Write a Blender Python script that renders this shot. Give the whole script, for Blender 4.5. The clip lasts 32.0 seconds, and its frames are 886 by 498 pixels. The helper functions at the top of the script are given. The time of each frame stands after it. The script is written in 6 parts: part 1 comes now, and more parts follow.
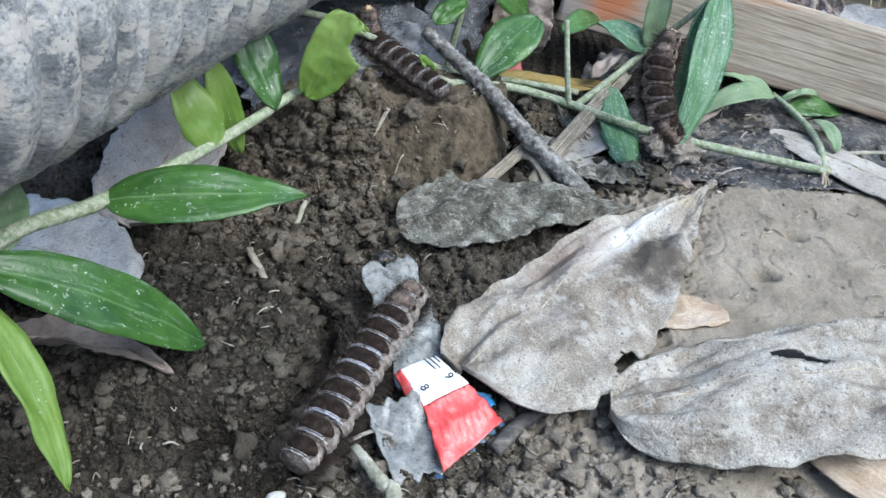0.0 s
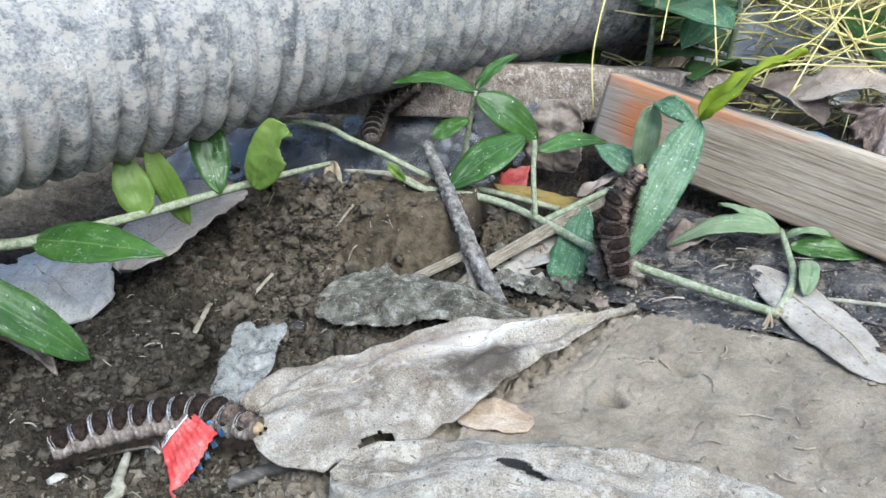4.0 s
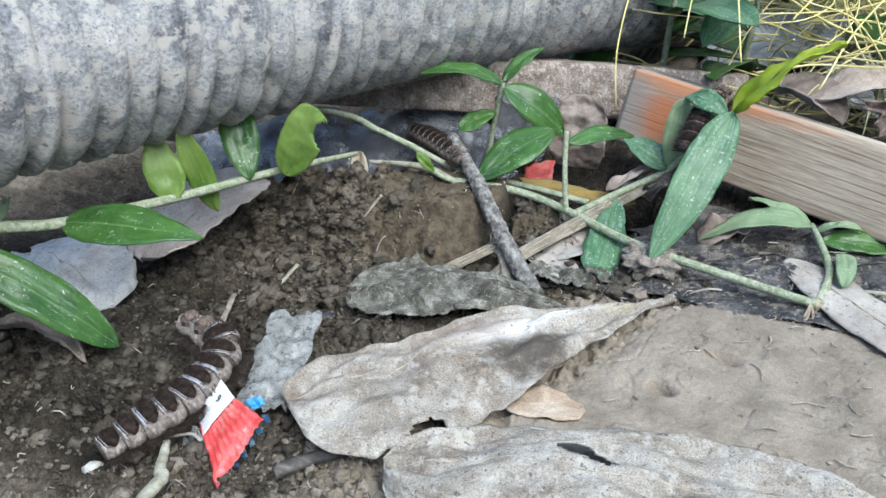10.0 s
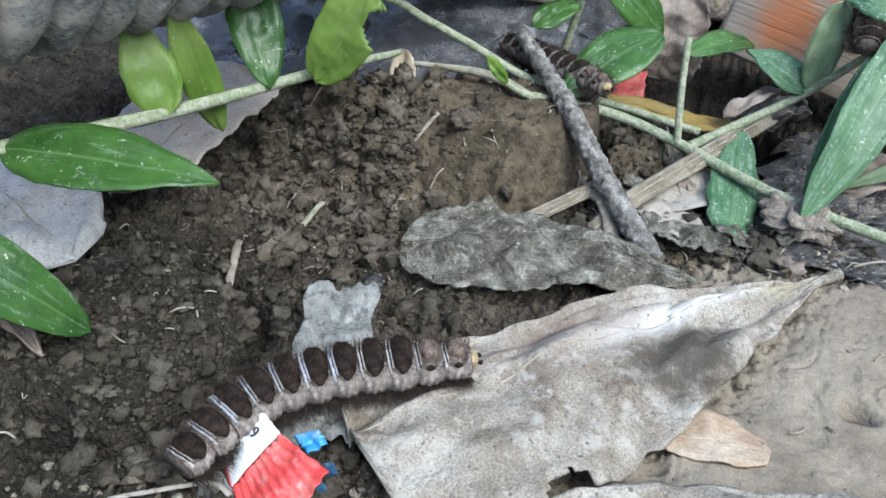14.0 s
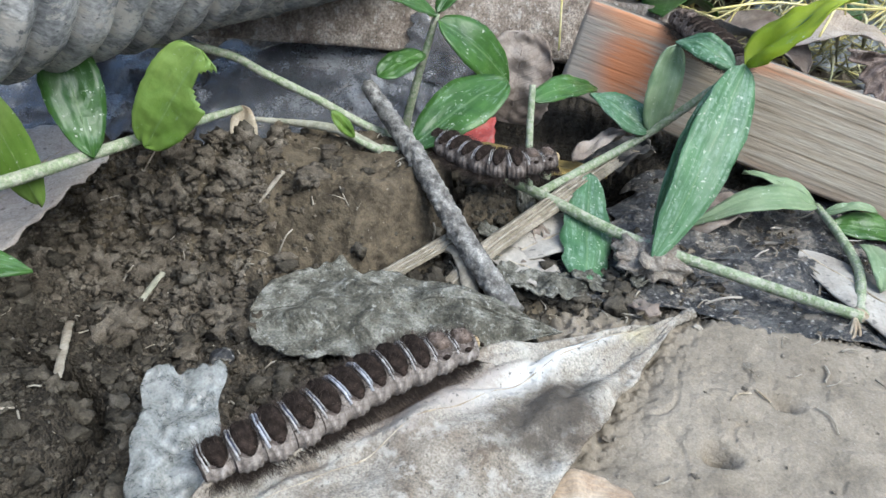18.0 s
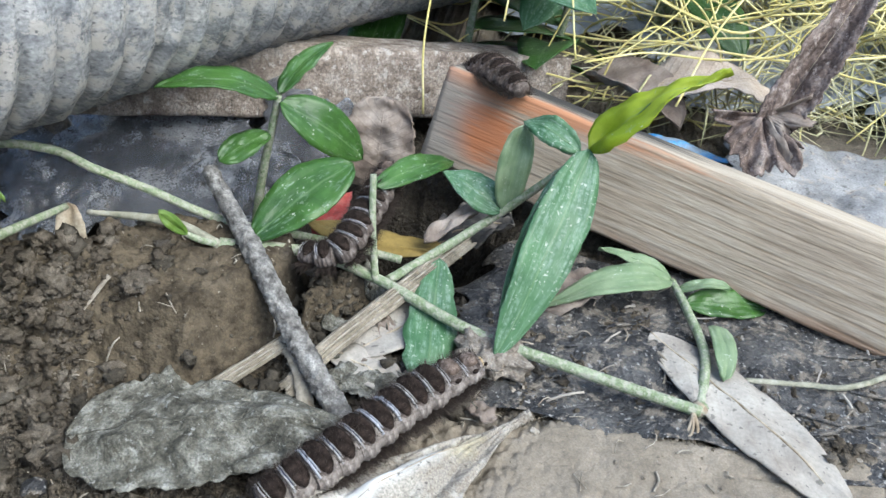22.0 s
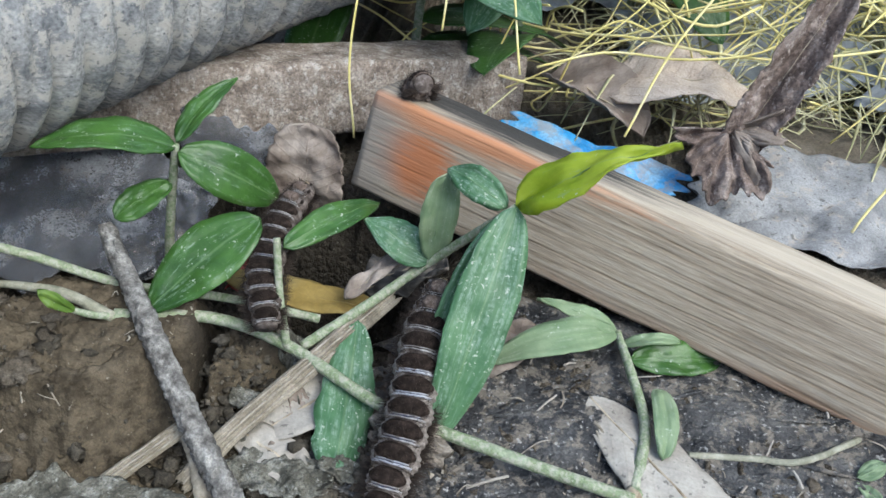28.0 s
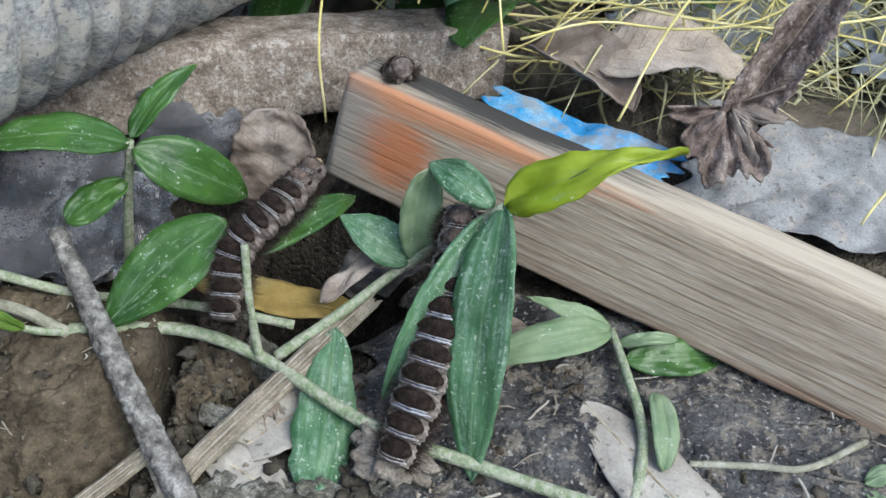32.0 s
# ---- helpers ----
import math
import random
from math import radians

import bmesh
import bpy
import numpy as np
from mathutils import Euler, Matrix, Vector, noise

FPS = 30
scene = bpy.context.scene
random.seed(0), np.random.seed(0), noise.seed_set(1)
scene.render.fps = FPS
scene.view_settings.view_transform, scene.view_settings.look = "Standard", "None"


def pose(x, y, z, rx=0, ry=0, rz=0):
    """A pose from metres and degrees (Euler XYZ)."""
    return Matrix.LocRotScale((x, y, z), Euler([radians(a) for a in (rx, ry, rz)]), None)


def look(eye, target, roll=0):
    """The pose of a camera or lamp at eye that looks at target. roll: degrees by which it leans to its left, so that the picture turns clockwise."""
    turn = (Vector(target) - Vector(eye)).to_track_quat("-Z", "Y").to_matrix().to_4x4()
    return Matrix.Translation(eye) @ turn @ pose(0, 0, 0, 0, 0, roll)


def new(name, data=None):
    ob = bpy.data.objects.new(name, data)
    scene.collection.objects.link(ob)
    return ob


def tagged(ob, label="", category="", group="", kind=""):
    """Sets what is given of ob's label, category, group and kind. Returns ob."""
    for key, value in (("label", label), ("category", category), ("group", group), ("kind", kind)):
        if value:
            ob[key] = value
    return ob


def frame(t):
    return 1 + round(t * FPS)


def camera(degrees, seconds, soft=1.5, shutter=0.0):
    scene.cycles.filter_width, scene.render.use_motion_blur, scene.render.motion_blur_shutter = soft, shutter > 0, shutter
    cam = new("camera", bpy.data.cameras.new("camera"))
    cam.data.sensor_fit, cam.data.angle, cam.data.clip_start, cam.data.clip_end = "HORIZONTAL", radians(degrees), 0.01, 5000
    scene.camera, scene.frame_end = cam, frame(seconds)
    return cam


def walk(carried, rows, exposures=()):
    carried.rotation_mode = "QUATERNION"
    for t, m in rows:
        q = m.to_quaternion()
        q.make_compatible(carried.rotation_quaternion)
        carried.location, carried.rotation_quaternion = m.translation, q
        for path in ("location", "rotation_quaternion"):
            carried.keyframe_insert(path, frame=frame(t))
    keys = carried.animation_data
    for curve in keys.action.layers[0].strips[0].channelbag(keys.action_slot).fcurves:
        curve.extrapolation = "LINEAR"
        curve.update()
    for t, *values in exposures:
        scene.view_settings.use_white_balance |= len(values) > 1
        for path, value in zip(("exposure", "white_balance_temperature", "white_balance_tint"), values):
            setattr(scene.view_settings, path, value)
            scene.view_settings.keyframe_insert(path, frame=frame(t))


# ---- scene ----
cam = camera(54.9, 32.0)
PATH = [
    (0, (0.0071, -0.0028, 0.1708), (0.0488, 0.7816, -0.4481), 4.81),
    (0.5, (0.0085, 0.0011, 0.1921), (0.0480, 0.7868, -0.4252), 4.54),
    (1, (0.0136, -0.0054, 0.1976), (0.0384, 0.7854, -0.4140), 3.67),
    (1.5, (0.0310, -0.0138, 0.1986), (-0.0217, 0.7812, -0.4056), 2.06),
    (2, (0.0557, -0.0225, 0.1966), (-0.1036, 0.7686, -0.3940), 1.92),
    (2.5, (0.0963, -0.0121, 0.1666), (-0.1668, 0.7644, -0.4060), 0.44),
    (3, (0.1354, -0.0221, 0.1585), (-0.1926, 0.7490, -0.3872), -0.91),
    (3.5, (0.1552, -0.0057, 0.1536), (-0.2179, 0.7671, -0.3598), -3.13),
    (4, (0.1732, 0.0025, 0.1793), (-0.2265, 0.7700, -0.3219), -4.58),
    (4.5, (0.1625, -0.0183, 0.1801), (-0.2491, 0.7539, -0.3039), -3.95),
    (6.5, (0.1639, -0.0151, 0.1736), (-0.2674, 0.7474, -0.3086), -3.96),
    (7, (0.1654, -0.0128, 0.1794), (-0.2630, 0.7493, -0.3061), -4.21),
    (7.5, (0.1679, -0.0071, 0.1792), (-0.2569, 0.7580, -0.3047), -4.58),
    (8, (0.1691, -0.0070, 0.1842), (-0.2537, 0.7613, -0.2963), -4.68),
    (8.5, (0.1648, -0.0141, 0.1794), (-0.2586, 0.7558, -0.2982), -4.45),
    (9, (0.1592, -0.0130, 0.1744), (-0.2483, 0.7654, -0.3033), -3.75),
    (9.5, (0.1536, -0.0032, 0.1692), (-0.2312, 0.7832, -0.3141), -3.28),
    (10, (0.1508, -0.0079, 0.1701), (-0.2191, 0.7825, -0.3182), -2.81),
    (10.5, (0.1497, -0.0100, 0.1688), (-0.2140, 0.7817, -0.3222), -2.51),
    (11, (0.1490, -0.0110, 0.1691), (-0.2093, 0.7811, -0.3250), -2.29),
    (11.5, (0.1515, -0.0049, 0.1682), (-0.1992, 0.7897, -0.3274), -2.16),
    (12, (0.1518, -0.0036, 0.1665), (-0.1933, 0.7893, -0.3357), -2.22),
    (12.5, (0.1468, -0.0072, 0.1559), (-0.1907, 0.7872, -0.3491), -1.42),
    (13, (0.1191, -0.0288, 0.1597), (-0.2106, 0.7317, -0.3997), -0.31),
    (13.5, (0.0795, 0.0228, 0.1569), (-0.2190, 0.7590, -0.4506), 0.38),
    (14, (0.0765, 0.0496, 0.1446), (-0.1882, 0.8002, -0.4609), 2.33),
    (14.5, (0.0776, 0.0589, 0.1582), (-0.1160, 0.8476, -0.4254), 5.49),
    (16.5, (0.0896, 0.0521, 0.1508), (-0.0771, 0.8569, -0.4190), 4.62),
    (17, (0.0919, 0.0558, 0.1520), (-0.0630, 0.8620, -0.4191), 4.59),
    (17.5, (0.0889, 0.0648, 0.1537), (-0.0489, 0.8689, -0.4246), 4.84),
    (18, (0.0778, 0.0623, 0.1455), (-0.0520, 0.8757, -0.4216), 4.69),
    (18.5, (0.0703, 0.0674, 0.1446), (-0.0492, 0.8789, -0.4275), 5.13),
    (19, (0.0760, 0.0805, 0.1615), (-0.0320, 0.8865, -0.4205), 5.50),
    (19.5, (0.0817, 0.0786, 0.1607), (-0.0286, 0.8883, -0.4157), 5.17),
    (20, (0.0854, 0.0719, 0.1501), (-0.0265, 0.8805, -0.4276), 5.08),
    (20.5, (0.0895, 0.0824, 0.1533), (-0.0146, 0.8892, -0.4282), 5.54),
    (21, (0.0971, 0.0929, 0.1609), (0.0032, 0.9011, -0.4204), 5.67),
    (21.5, (0.0988, 0.1003, 0.1590), (0.0202, 0.9069, -0.4267), 5.76),
    (22, (0.1052, 0.0936, 0.1730), (0.0267, 0.8974, -0.4167), 5.35),
    (22.5, (0.1168, 0.0926, 0.1791), (0.0394, 0.8951, -0.4124), 4.99),
    (23, (0.1197, 0.0914, 0.1752), (0.0390, 0.8971, -0.4115), 4.37),
    (23.5, (0.1139, 0.0955, 0.1762), (0.0372, 0.8943, -0.4205), 4.68),
    (24, (0.1077, 0.0933, 0.1707), (0.0280, 0.8888, -0.4300), 4.46),
    (24.5, (0.0959, 0.1211, 0.1761), (0.0339, 0.8955, -0.4536), 5.13),
    (25, (0.1046, 0.1249, 0.1903), (0.0235, 0.8836, -0.4560), 4.13),
    (25.5, (0.1242, 0.1212, 0.1886), (0.0164, 0.8688, -0.4668), 3.14),
    (27.5, (0.1271, 0.1402, 0.1916), (0.0338, 0.8803, -0.4745), 3.48),
    (28, (0.1257, 0.1420, 0.1931), (0.0380, 0.8789, -0.4772), 3.58),
    (28.5, (0.1225, 0.1500, 0.1928), (0.0423, 0.8810, -0.4848), 3.94),
    (29, (0.1160, 0.1460, 0.1913), (0.0413, 0.8703, -0.4942), 3.89),
    (29.5, (0.1227, 0.1467, 0.1935), (0.0426, 0.8619, -0.5008), 3.55),
    (30, (0.1281, 0.1473, 0.1918), (0.0469, 0.8591, -0.5059), 3.05),
    (30.5, (0.1298, 0.1509, 0.1972), (0.0538, 0.8557, -0.5081), 3.23),
    (31, (0.1292, 0.1506, 0.1972), (0.0596, 0.8535, -0.5106), 3.47),
    (31.5, (0.1255, 0.1559, 0.1949), (0.0665, 0.8570, -0.5157), 4.03),
    (32, (0.1205, 0.1641, 0.1917), (0.0698, 0.8614, -0.5233), 4.36),
]
walk(cam, [(t, look(eye, target, roll)) for t, eye, target, roll in PATH],
     [(0, 1.43, 5750, 2), (2.4, 1.40, 5850, 2), (3.1, 1.62, 5850, 2), (4.2, 1.47, 5950, 2), (7, 1.45, 6000, 2), (12.5, 1.46, 5850, 2), (14, 1.40, 5900, 2), (18, 1.48, 6000, 2), (19.5, 1.57, 6000, 2), (21, 1.54, 6000, 2), (24, 1.39, 6000, 2), (28, 1.20, 6050, 2), (32, 1.13, 6050, 2)])

# ---- light ----
SUN_UP, SUN_TURN = 54.0, 120.0
world = bpy.data.worlds.new("sky")
scene.world = world
world.use_nodes = True
wn = world.node_tree.nodes
sky = wn.new("ShaderNodeTexSky")
sky.sky_type, sky.sun_disc = "NISHITA", False
sky.sun_elevation, sky.sun_rotation = radians(SUN_UP), radians(SUN_TURN)
sky.air_density, sky.dust_density = 1.0, 2.5
wn["Background"].inputs["Strength"].default_value = 0.15
world.node_tree.links.new(sky.outputs[0], wn["Background"].inputs["Color"])
sun_data = bpy.data.lights.new("sun", "SUN")
sun_data.energy, sun_data.angle, sun_data.color = 1.25, radians(42), (1.0, 0.985, 0.96)
sun = new("sun", sun_data)
sun.matrix_world = look((0, 0, 3), (-0.9 * math.sin(radians(SUN_TURN)), -0.9 * math.cos(radians(SUN_TURN)), 3 - 0.9 * math.tan(radians(SUN_UP))))


# ---- materials ----
def mat(name, cols, scale=60.0, rough=0.8, bump=0.3, bscale=600.0, fine=0.25, fscale=900.0, spec=0.3, coord="Object",
        veins=0.0, dust=0.0, dust_col=(0.55, 0.56, 0.52), stretch=None, trans=0.0, rnd=0.0, bdist=0.0006, alpha=1.0,
        net=0.0, specks=0.0, speck_col=(0.05, 0.045, 0.04), weave=0.0, zones=None, spots=(), spot_scale=160, dust_edge=1.0, grain=0.0):
    """Colours mixed by coarse noise, a fine grain over them, bump; veins run along a leaf; dust lies in patches."""
    m = bpy.data.materials.new(name)
    m.use_nodes = True
    nt = m.node_tree
    nn, ln = nt.nodes, nt.links
    b = nn["Principled BSDF"]
    tc = nn.new("ShaderNodeTexCoord")
    src = tc.outputs[coord]
    if stretch:
        mp = nn.new("ShaderNodeMapping")
        mp.inputs["Scale"].default_value = stretch
        ln.new(src, mp.inputs[0])
        src = mp.outputs[0]
    if rnd:
        oi = nn.new("ShaderNodeObjectInfo")
        ad = nn.new("ShaderNodeVectorMath")
        ln.new(src, ad.inputs[0])
        cm = nn.new("ShaderNodeCombineXYZ")
        mu = nn.new("ShaderNodeMath")
        mu.operation = "MULTIPLY"
        mu.inputs[1].default_value = 10.0
        ln.new(oi.outputs["Random"], mu.inputs[0])
        ln.new(mu.outputs[0], cm.inputs[0])
        ln.new(cm.outputs[0], ad.inputs[1])
        src = ad.outputs[0]

    def noise_node(s, detail=6.0, roughness=0.6):
        n = nn.new("ShaderNodeTexNoise")
        n.inputs["Scale"].default_value, n.inputs["Detail"].default_value, n.inputs["Roughness"].default_value = s, detail, roughness
        ln.new(src, n.inputs["Vector"])
        return n.outputs["Fac"]

    ramp = nn.new("ShaderNodeValToRGB")
    ln.new(noise_node(scale), ramp.inputs[0])
    els = ramp.color_ramp.elements
    while len(els) < len(cols):
        els.new(0.5)
    for i, c in enumerate(cols):
        els[i].position = 0.32 + 0.36 * i / max(1, len(cols) - 1)
        els[i].color = (*c, 1)
    col = ramp.outputs[0]

    def mix(a, bcol, fac, kind="MIX"):
        x = nn.new("ShaderNodeMix")
        x.data_type, x.blend_type = "RGBA", kind
        for sock, val in ((x.inputs[0], fac), (x.inputs[6], a), (x.inputs[7], bcol)):
            if isinstance(val, (float, int)):
                sock.default_value = val
            elif isinstance(val, tuple):
                sock.default_value = (*val, 1)
            else:
                ln.new(val, sock)
        return x.outputs[2]

    def ramped(v, lo, hi):
        r = nn.new("ShaderNodeMapRange")
        r.inputs[1].default_value, r.inputs[2].default_value = lo, hi
        ln.new(v, r.inputs[0])
        return r.outputs[0]

    fn = noise_node(fscale, 3.0)
    g = nn.new("ShaderNodeValToRGB")
    ln.new(fn, g.inputs[0])
    g.color_ramp.elements[0].position, g.color_ramp.elements[1].position = 0.3, 0.7
    g.color_ramp.elements[0].color, g.color_ramp.elements[1].color = (0.35, 0.35, 0.35, 1), (1.25, 1.25, 1.25, 1)
    col = mix(col, g.outputs[0], fine, "MULTIPLY")
    height = noise_node(bscale, 4.0)
    if veins:
        uv = nn.new("ShaderNodeUVMap")
        sp = nn.new("ShaderNodeSeparateXYZ")
        ln.new(uv.outputs[0], sp.inputs[0])
        mm = nn.new("ShaderNodeMath")
        mm.operation = "MULTIPLY"
        mm.inputs[1].default_value = 34.0
        ln.new(sp.outputs[1], mm.inputs[0])
        si = nn.new("ShaderNodeMath")
        si.operation = "SINE"
        ln.new(mm.outputs[0], si.inputs[0])
        vv = ramped(si.outputs[0], 0.3, 1.0)
        col = mix(col, (1.35, 1.3, 1.15), nn_scale(nn, ln, vv, veins), "MULTIPLY")
        ab = nn.new("ShaderNodeMath")
        ab.operation = "ABSOLUTE"
        ln.new(sp.outputs[1], ab.inputs[0])
        mid = ramped(ab.outputs[0], 0.07, 0.02)
        col = mix(col, (1.5, 1.45, 1.3), nn_scale(nn, ln, mid, 0.4), "MULTIPLY")
    if net:
        uv2 = nn.new("ShaderNodeUVMap")
        sp2 = nn.new("ShaderNodeSeparateXYZ")
        ln.new(uv2.outputs[0], sp2.inputs[0])
        av = nn.new("ShaderNodeMath")
        av.operation = "ABSOLUTE"
        ln.new(sp2.outputs[1], av.inputs[0])
        dd = nn.new("ShaderNodeMath")
        dd.operation = "MULTIPLY_ADD"
        dd.inputs[1].default_value = -0.22
        ln.new(av.outputs[0], dd.inputs[0])
        ln.new(sp2.outputs[0], dd.inputs[2])
        wv = nn.new("ShaderNodeMath")
        wv.operation = "MULTIPLY_ADD"
        wv.inputs[1].default_value = 0.03
        ln.new(noise_node(90, 2.0), wv.inputs[0])
        ln.new(dd.outputs[0], wv.inputs[2])
        sc = nn.new("ShaderNodeMath")
        sc.operation = "MULTIPLY"
        sc.inputs[1].default_value = 75.0
        ln.new(wv.outputs[0], sc.inputs[0])
        sn = nn.new("ShaderNodeMath")
        sn.operation = "SINE"
        ln.new(sc.outputs[0], sn.inputs[0])
        side = ramped(sn.outputs[0], 0.86, 1.0)
        col = mix(col, (0.62, 0.58, 0.52), nn_scale(nn, ln, side, net), "MULTIPLY")
        hs = nn.new("ShaderNodeMath")
        hs.operation = "MULTIPLY_ADD"
        hs.inputs[1].default_value = 0.8 * net
        ln.new(side, hs.inputs[0])
        ln.new(height, hs.inputs[2])
        height = hs.outputs[0]
    if grain:
        sw = nn.new("ShaderNodeSeparateXYZ")
        ln.new(tc.outputs["Object"], sw.inputs[0])
        mg = nn.new("ShaderNodeMapping")
        mg.inputs["Scale"].default_value = (5.0, 60.0, 60.0)
        ln.new(tc.outputs["Object"], mg.inputs[0])
        wn_ = nn.new("ShaderNodeTexNoise")
        wn_.inputs["Scale"].default_value, wn_.inputs["Detail"].default_value = 1.0, 3.0
        ln.new(mg.outputs[0], wn_.inputs["Vector"])
        ph = nn.new("ShaderNodeMath")
        ph.operation = "MULTIPLY_ADD"
        ph.inputs[1].default_value = 0.75
        ln.new(sw.outputs[1], ph.inputs[0])
        ln.new(sw.outputs[2], ph.inputs[2])
        bent = nn.new("ShaderNodeMath")
        bent.operation = "MULTIPLY_ADD"
        bent.inputs[1].default_value = 0.0095
        ln.new(wn_.outputs["Fac"], bent.inputs[0])
        ln.new(ph.outputs[0], bent.inputs[2])
        sn_ = nn.new("ShaderNodeMath")
        sn_.operation = "SINE"
        ln.new(nn_scale(nn, ln, bent.outputs[0], 1750.0), sn_.inputs[0])
        lines = ramped(sn_.outputs[0], 0.45, 1.0)
        mb = nn.new("ShaderNodeMapping")
        mb.inputs["Scale"].default_value = (22.0, 240.0, 240.0)
        ln.new(tc.outputs["Object"], mb.inputs[0])
        br = nn.new("ShaderNodeTexNoise")
        br.inputs["Scale"].default_value, br.inputs["Detail"].default_value = 1.0, 4.0
        ln.new(mb.outputs[0], br.inputs["Vector"])
        faint = nn.new("ShaderNodeMath")
        faint.operation = "MULTIPLY"
        ln.new(lines, faint.inputs[0])
        ln.new(ramped(br.outputs["Fac"], 0.38, 0.70), faint.inputs[1])
        col = mix(col, (0.50, 0.42, 0.35), nn_scale(nn, ln, faint.outputs[0], grain), "MULTIPLY")
        gh = nn.new("ShaderNodeMath")
        gh.operation = "MULTIPLY_ADD"
        gh.inputs[1].default_value = -0.9
        ln.new(faint.outputs[0], gh.inputs[0])
        ln.new(height, gh.inputs[2])
        height = gh.outputs[0]
    if weave:
        mw = nn.new("ShaderNodeMapping")
        mw.inputs["Rotation"].default_value = (0.0, 0.0, 0.95)
        ln.new(tc.outputs["UV"], mw.inputs[0])
        wt = nn.new("ShaderNodeTexWave")
        wt.inputs["Scale"].default_value, wt.inputs["Distortion"].default_value, wt.inputs["Detail"].default_value = 1400.0, 1.5, 2.0
        ln.new(mw.outputs[0], wt.inputs["Vector"])
        lines = ramped(wt.outputs["Fac"], 0.2, 0.8)
        col = mix(col, (0.62, 0.64, 0.68), nn_scale(nn, ln, lines, weave), "MULTIPLY")
        hw = nn.new("ShaderNodeMath")
        hw.operation = "MULTIPLY_ADD"
        hw.inputs[1].default_value = -1.5 * weave
        ln.new(lines, hw.inputs[0])
        ln.new(height, hw.inputs[2])
        height = hw.outputs[0]
    if zones:
        at = nn.new("ShaderNodeAttribute")
        at.attribute_name = "zone"
        sep = nn.new("ShaderNodeSeparateXYZ")
        ln.new(at.outputs["Vector"], sep.inputs[0])
        for k, zc in enumerate(zones):
            zr = nn.new("ShaderNodeValToRGB")
            ln.new(noise_node(55 + 20 * k, 7.0, 0.65), zr.inputs[0])
            zr.color_ramp.elements[0].position, zr.color_ramp.elements[1].position = 0.35, 0.66
            zr.color_ramp.elements[0].color, zr.color_ramp.elements[1].color = (*zc[0], 1), (*zc[1], 1)
            zcol = mix(zr.outputs[0], g.outputs[0], fine, "MULTIPLY")
            col = mix(col, zcol, sep.outputs[k])
    if dust:
        dl, dh = 0.62 - 0.3 * dust, 0.80 - 0.15 * dust
        dn = ramped(noise_node(scale * 2.3, 8.0, 0.72), dl + 0.2 * (1 - dust_edge) * (dh - dl), dl + dust_edge * (dh - dl))
        col = mix(col, dust_col, nn_scale(nn, ln, dn, 0.75))
    for su, sv, ru, rv, scol, amount in spots:
        uv3 = nn.new("ShaderNodeUVMap")
        mp3 = nn.new("ShaderNodeMapping")
        mp3.inputs["Location"].default_value, mp3.inputs["Scale"].default_value = (-su / ru, -sv / rv, 0), (1 / ru, 1 / rv, 1)
        ln.new(uv3.outputs[0], mp3.inputs[0])
        le = nn.new("ShaderNodeVectorMath")
        le.operation = "LENGTH"
        ln.new(mp3.outputs[0], le.inputs[0])
        ns = nn.new("ShaderNodeMath")
        ns.operation = "MULTIPLY_ADD"
        ns.inputs[1].default_value = 1.6
        ln.new(noise_node(spot_scale, 6.0, 0.7), ns.inputs[0])
        ln.new(le.outputs["Value"], ns.inputs[2])
        col = mix(col, scol, nn_scale(nn, ln, ramped(ns.outputs[0], 1.9, 1.3), amount))
    if specks:
        vo = nn.new("ShaderNodeTexNoise")
        vo.inputs["Scale"].default_value, vo.inputs["Detail"].default_value = scale * 9, 2.0
        ln.new(src, vo.inputs["Vector"])
        spk = ramped(vo.outputs["Fac"], 0.66 - 0.06 * specks, 0.72 - 0.06 * specks)
        col = mix(col, speck_col, nn_scale(nn, ln, spk, 0.7))
    ln.new(col, b.inputs["Base Color"])
    b.inputs["Roughness"].default_value = rough
    b.inputs["Specular IOR Level"].default_value = spec
    if trans:
        b.inputs["Transmission Weight"].default_value = trans
        b.inputs["IOR"].default_value = 1.1
    b.inputs["Alpha"].default_value = alpha
    bp = nn.new("ShaderNodeBump")
    bp.inputs["Strength"].default_value, bp.inputs["Distance"].default_value = bump, bdist
    ln.new(height, bp.inputs["Height"])
    ln.new(bp.outputs[0], b.inputs["Normal"])
    return m


def nn_scale(nn, ln, value, k):
    x = nn.new("ShaderNodeMath")
    x.operation = "MULTIPLY"
    x.inputs[1].default_value = k
    ln.new(value, x.inputs[0])
    return x.outputs[0]


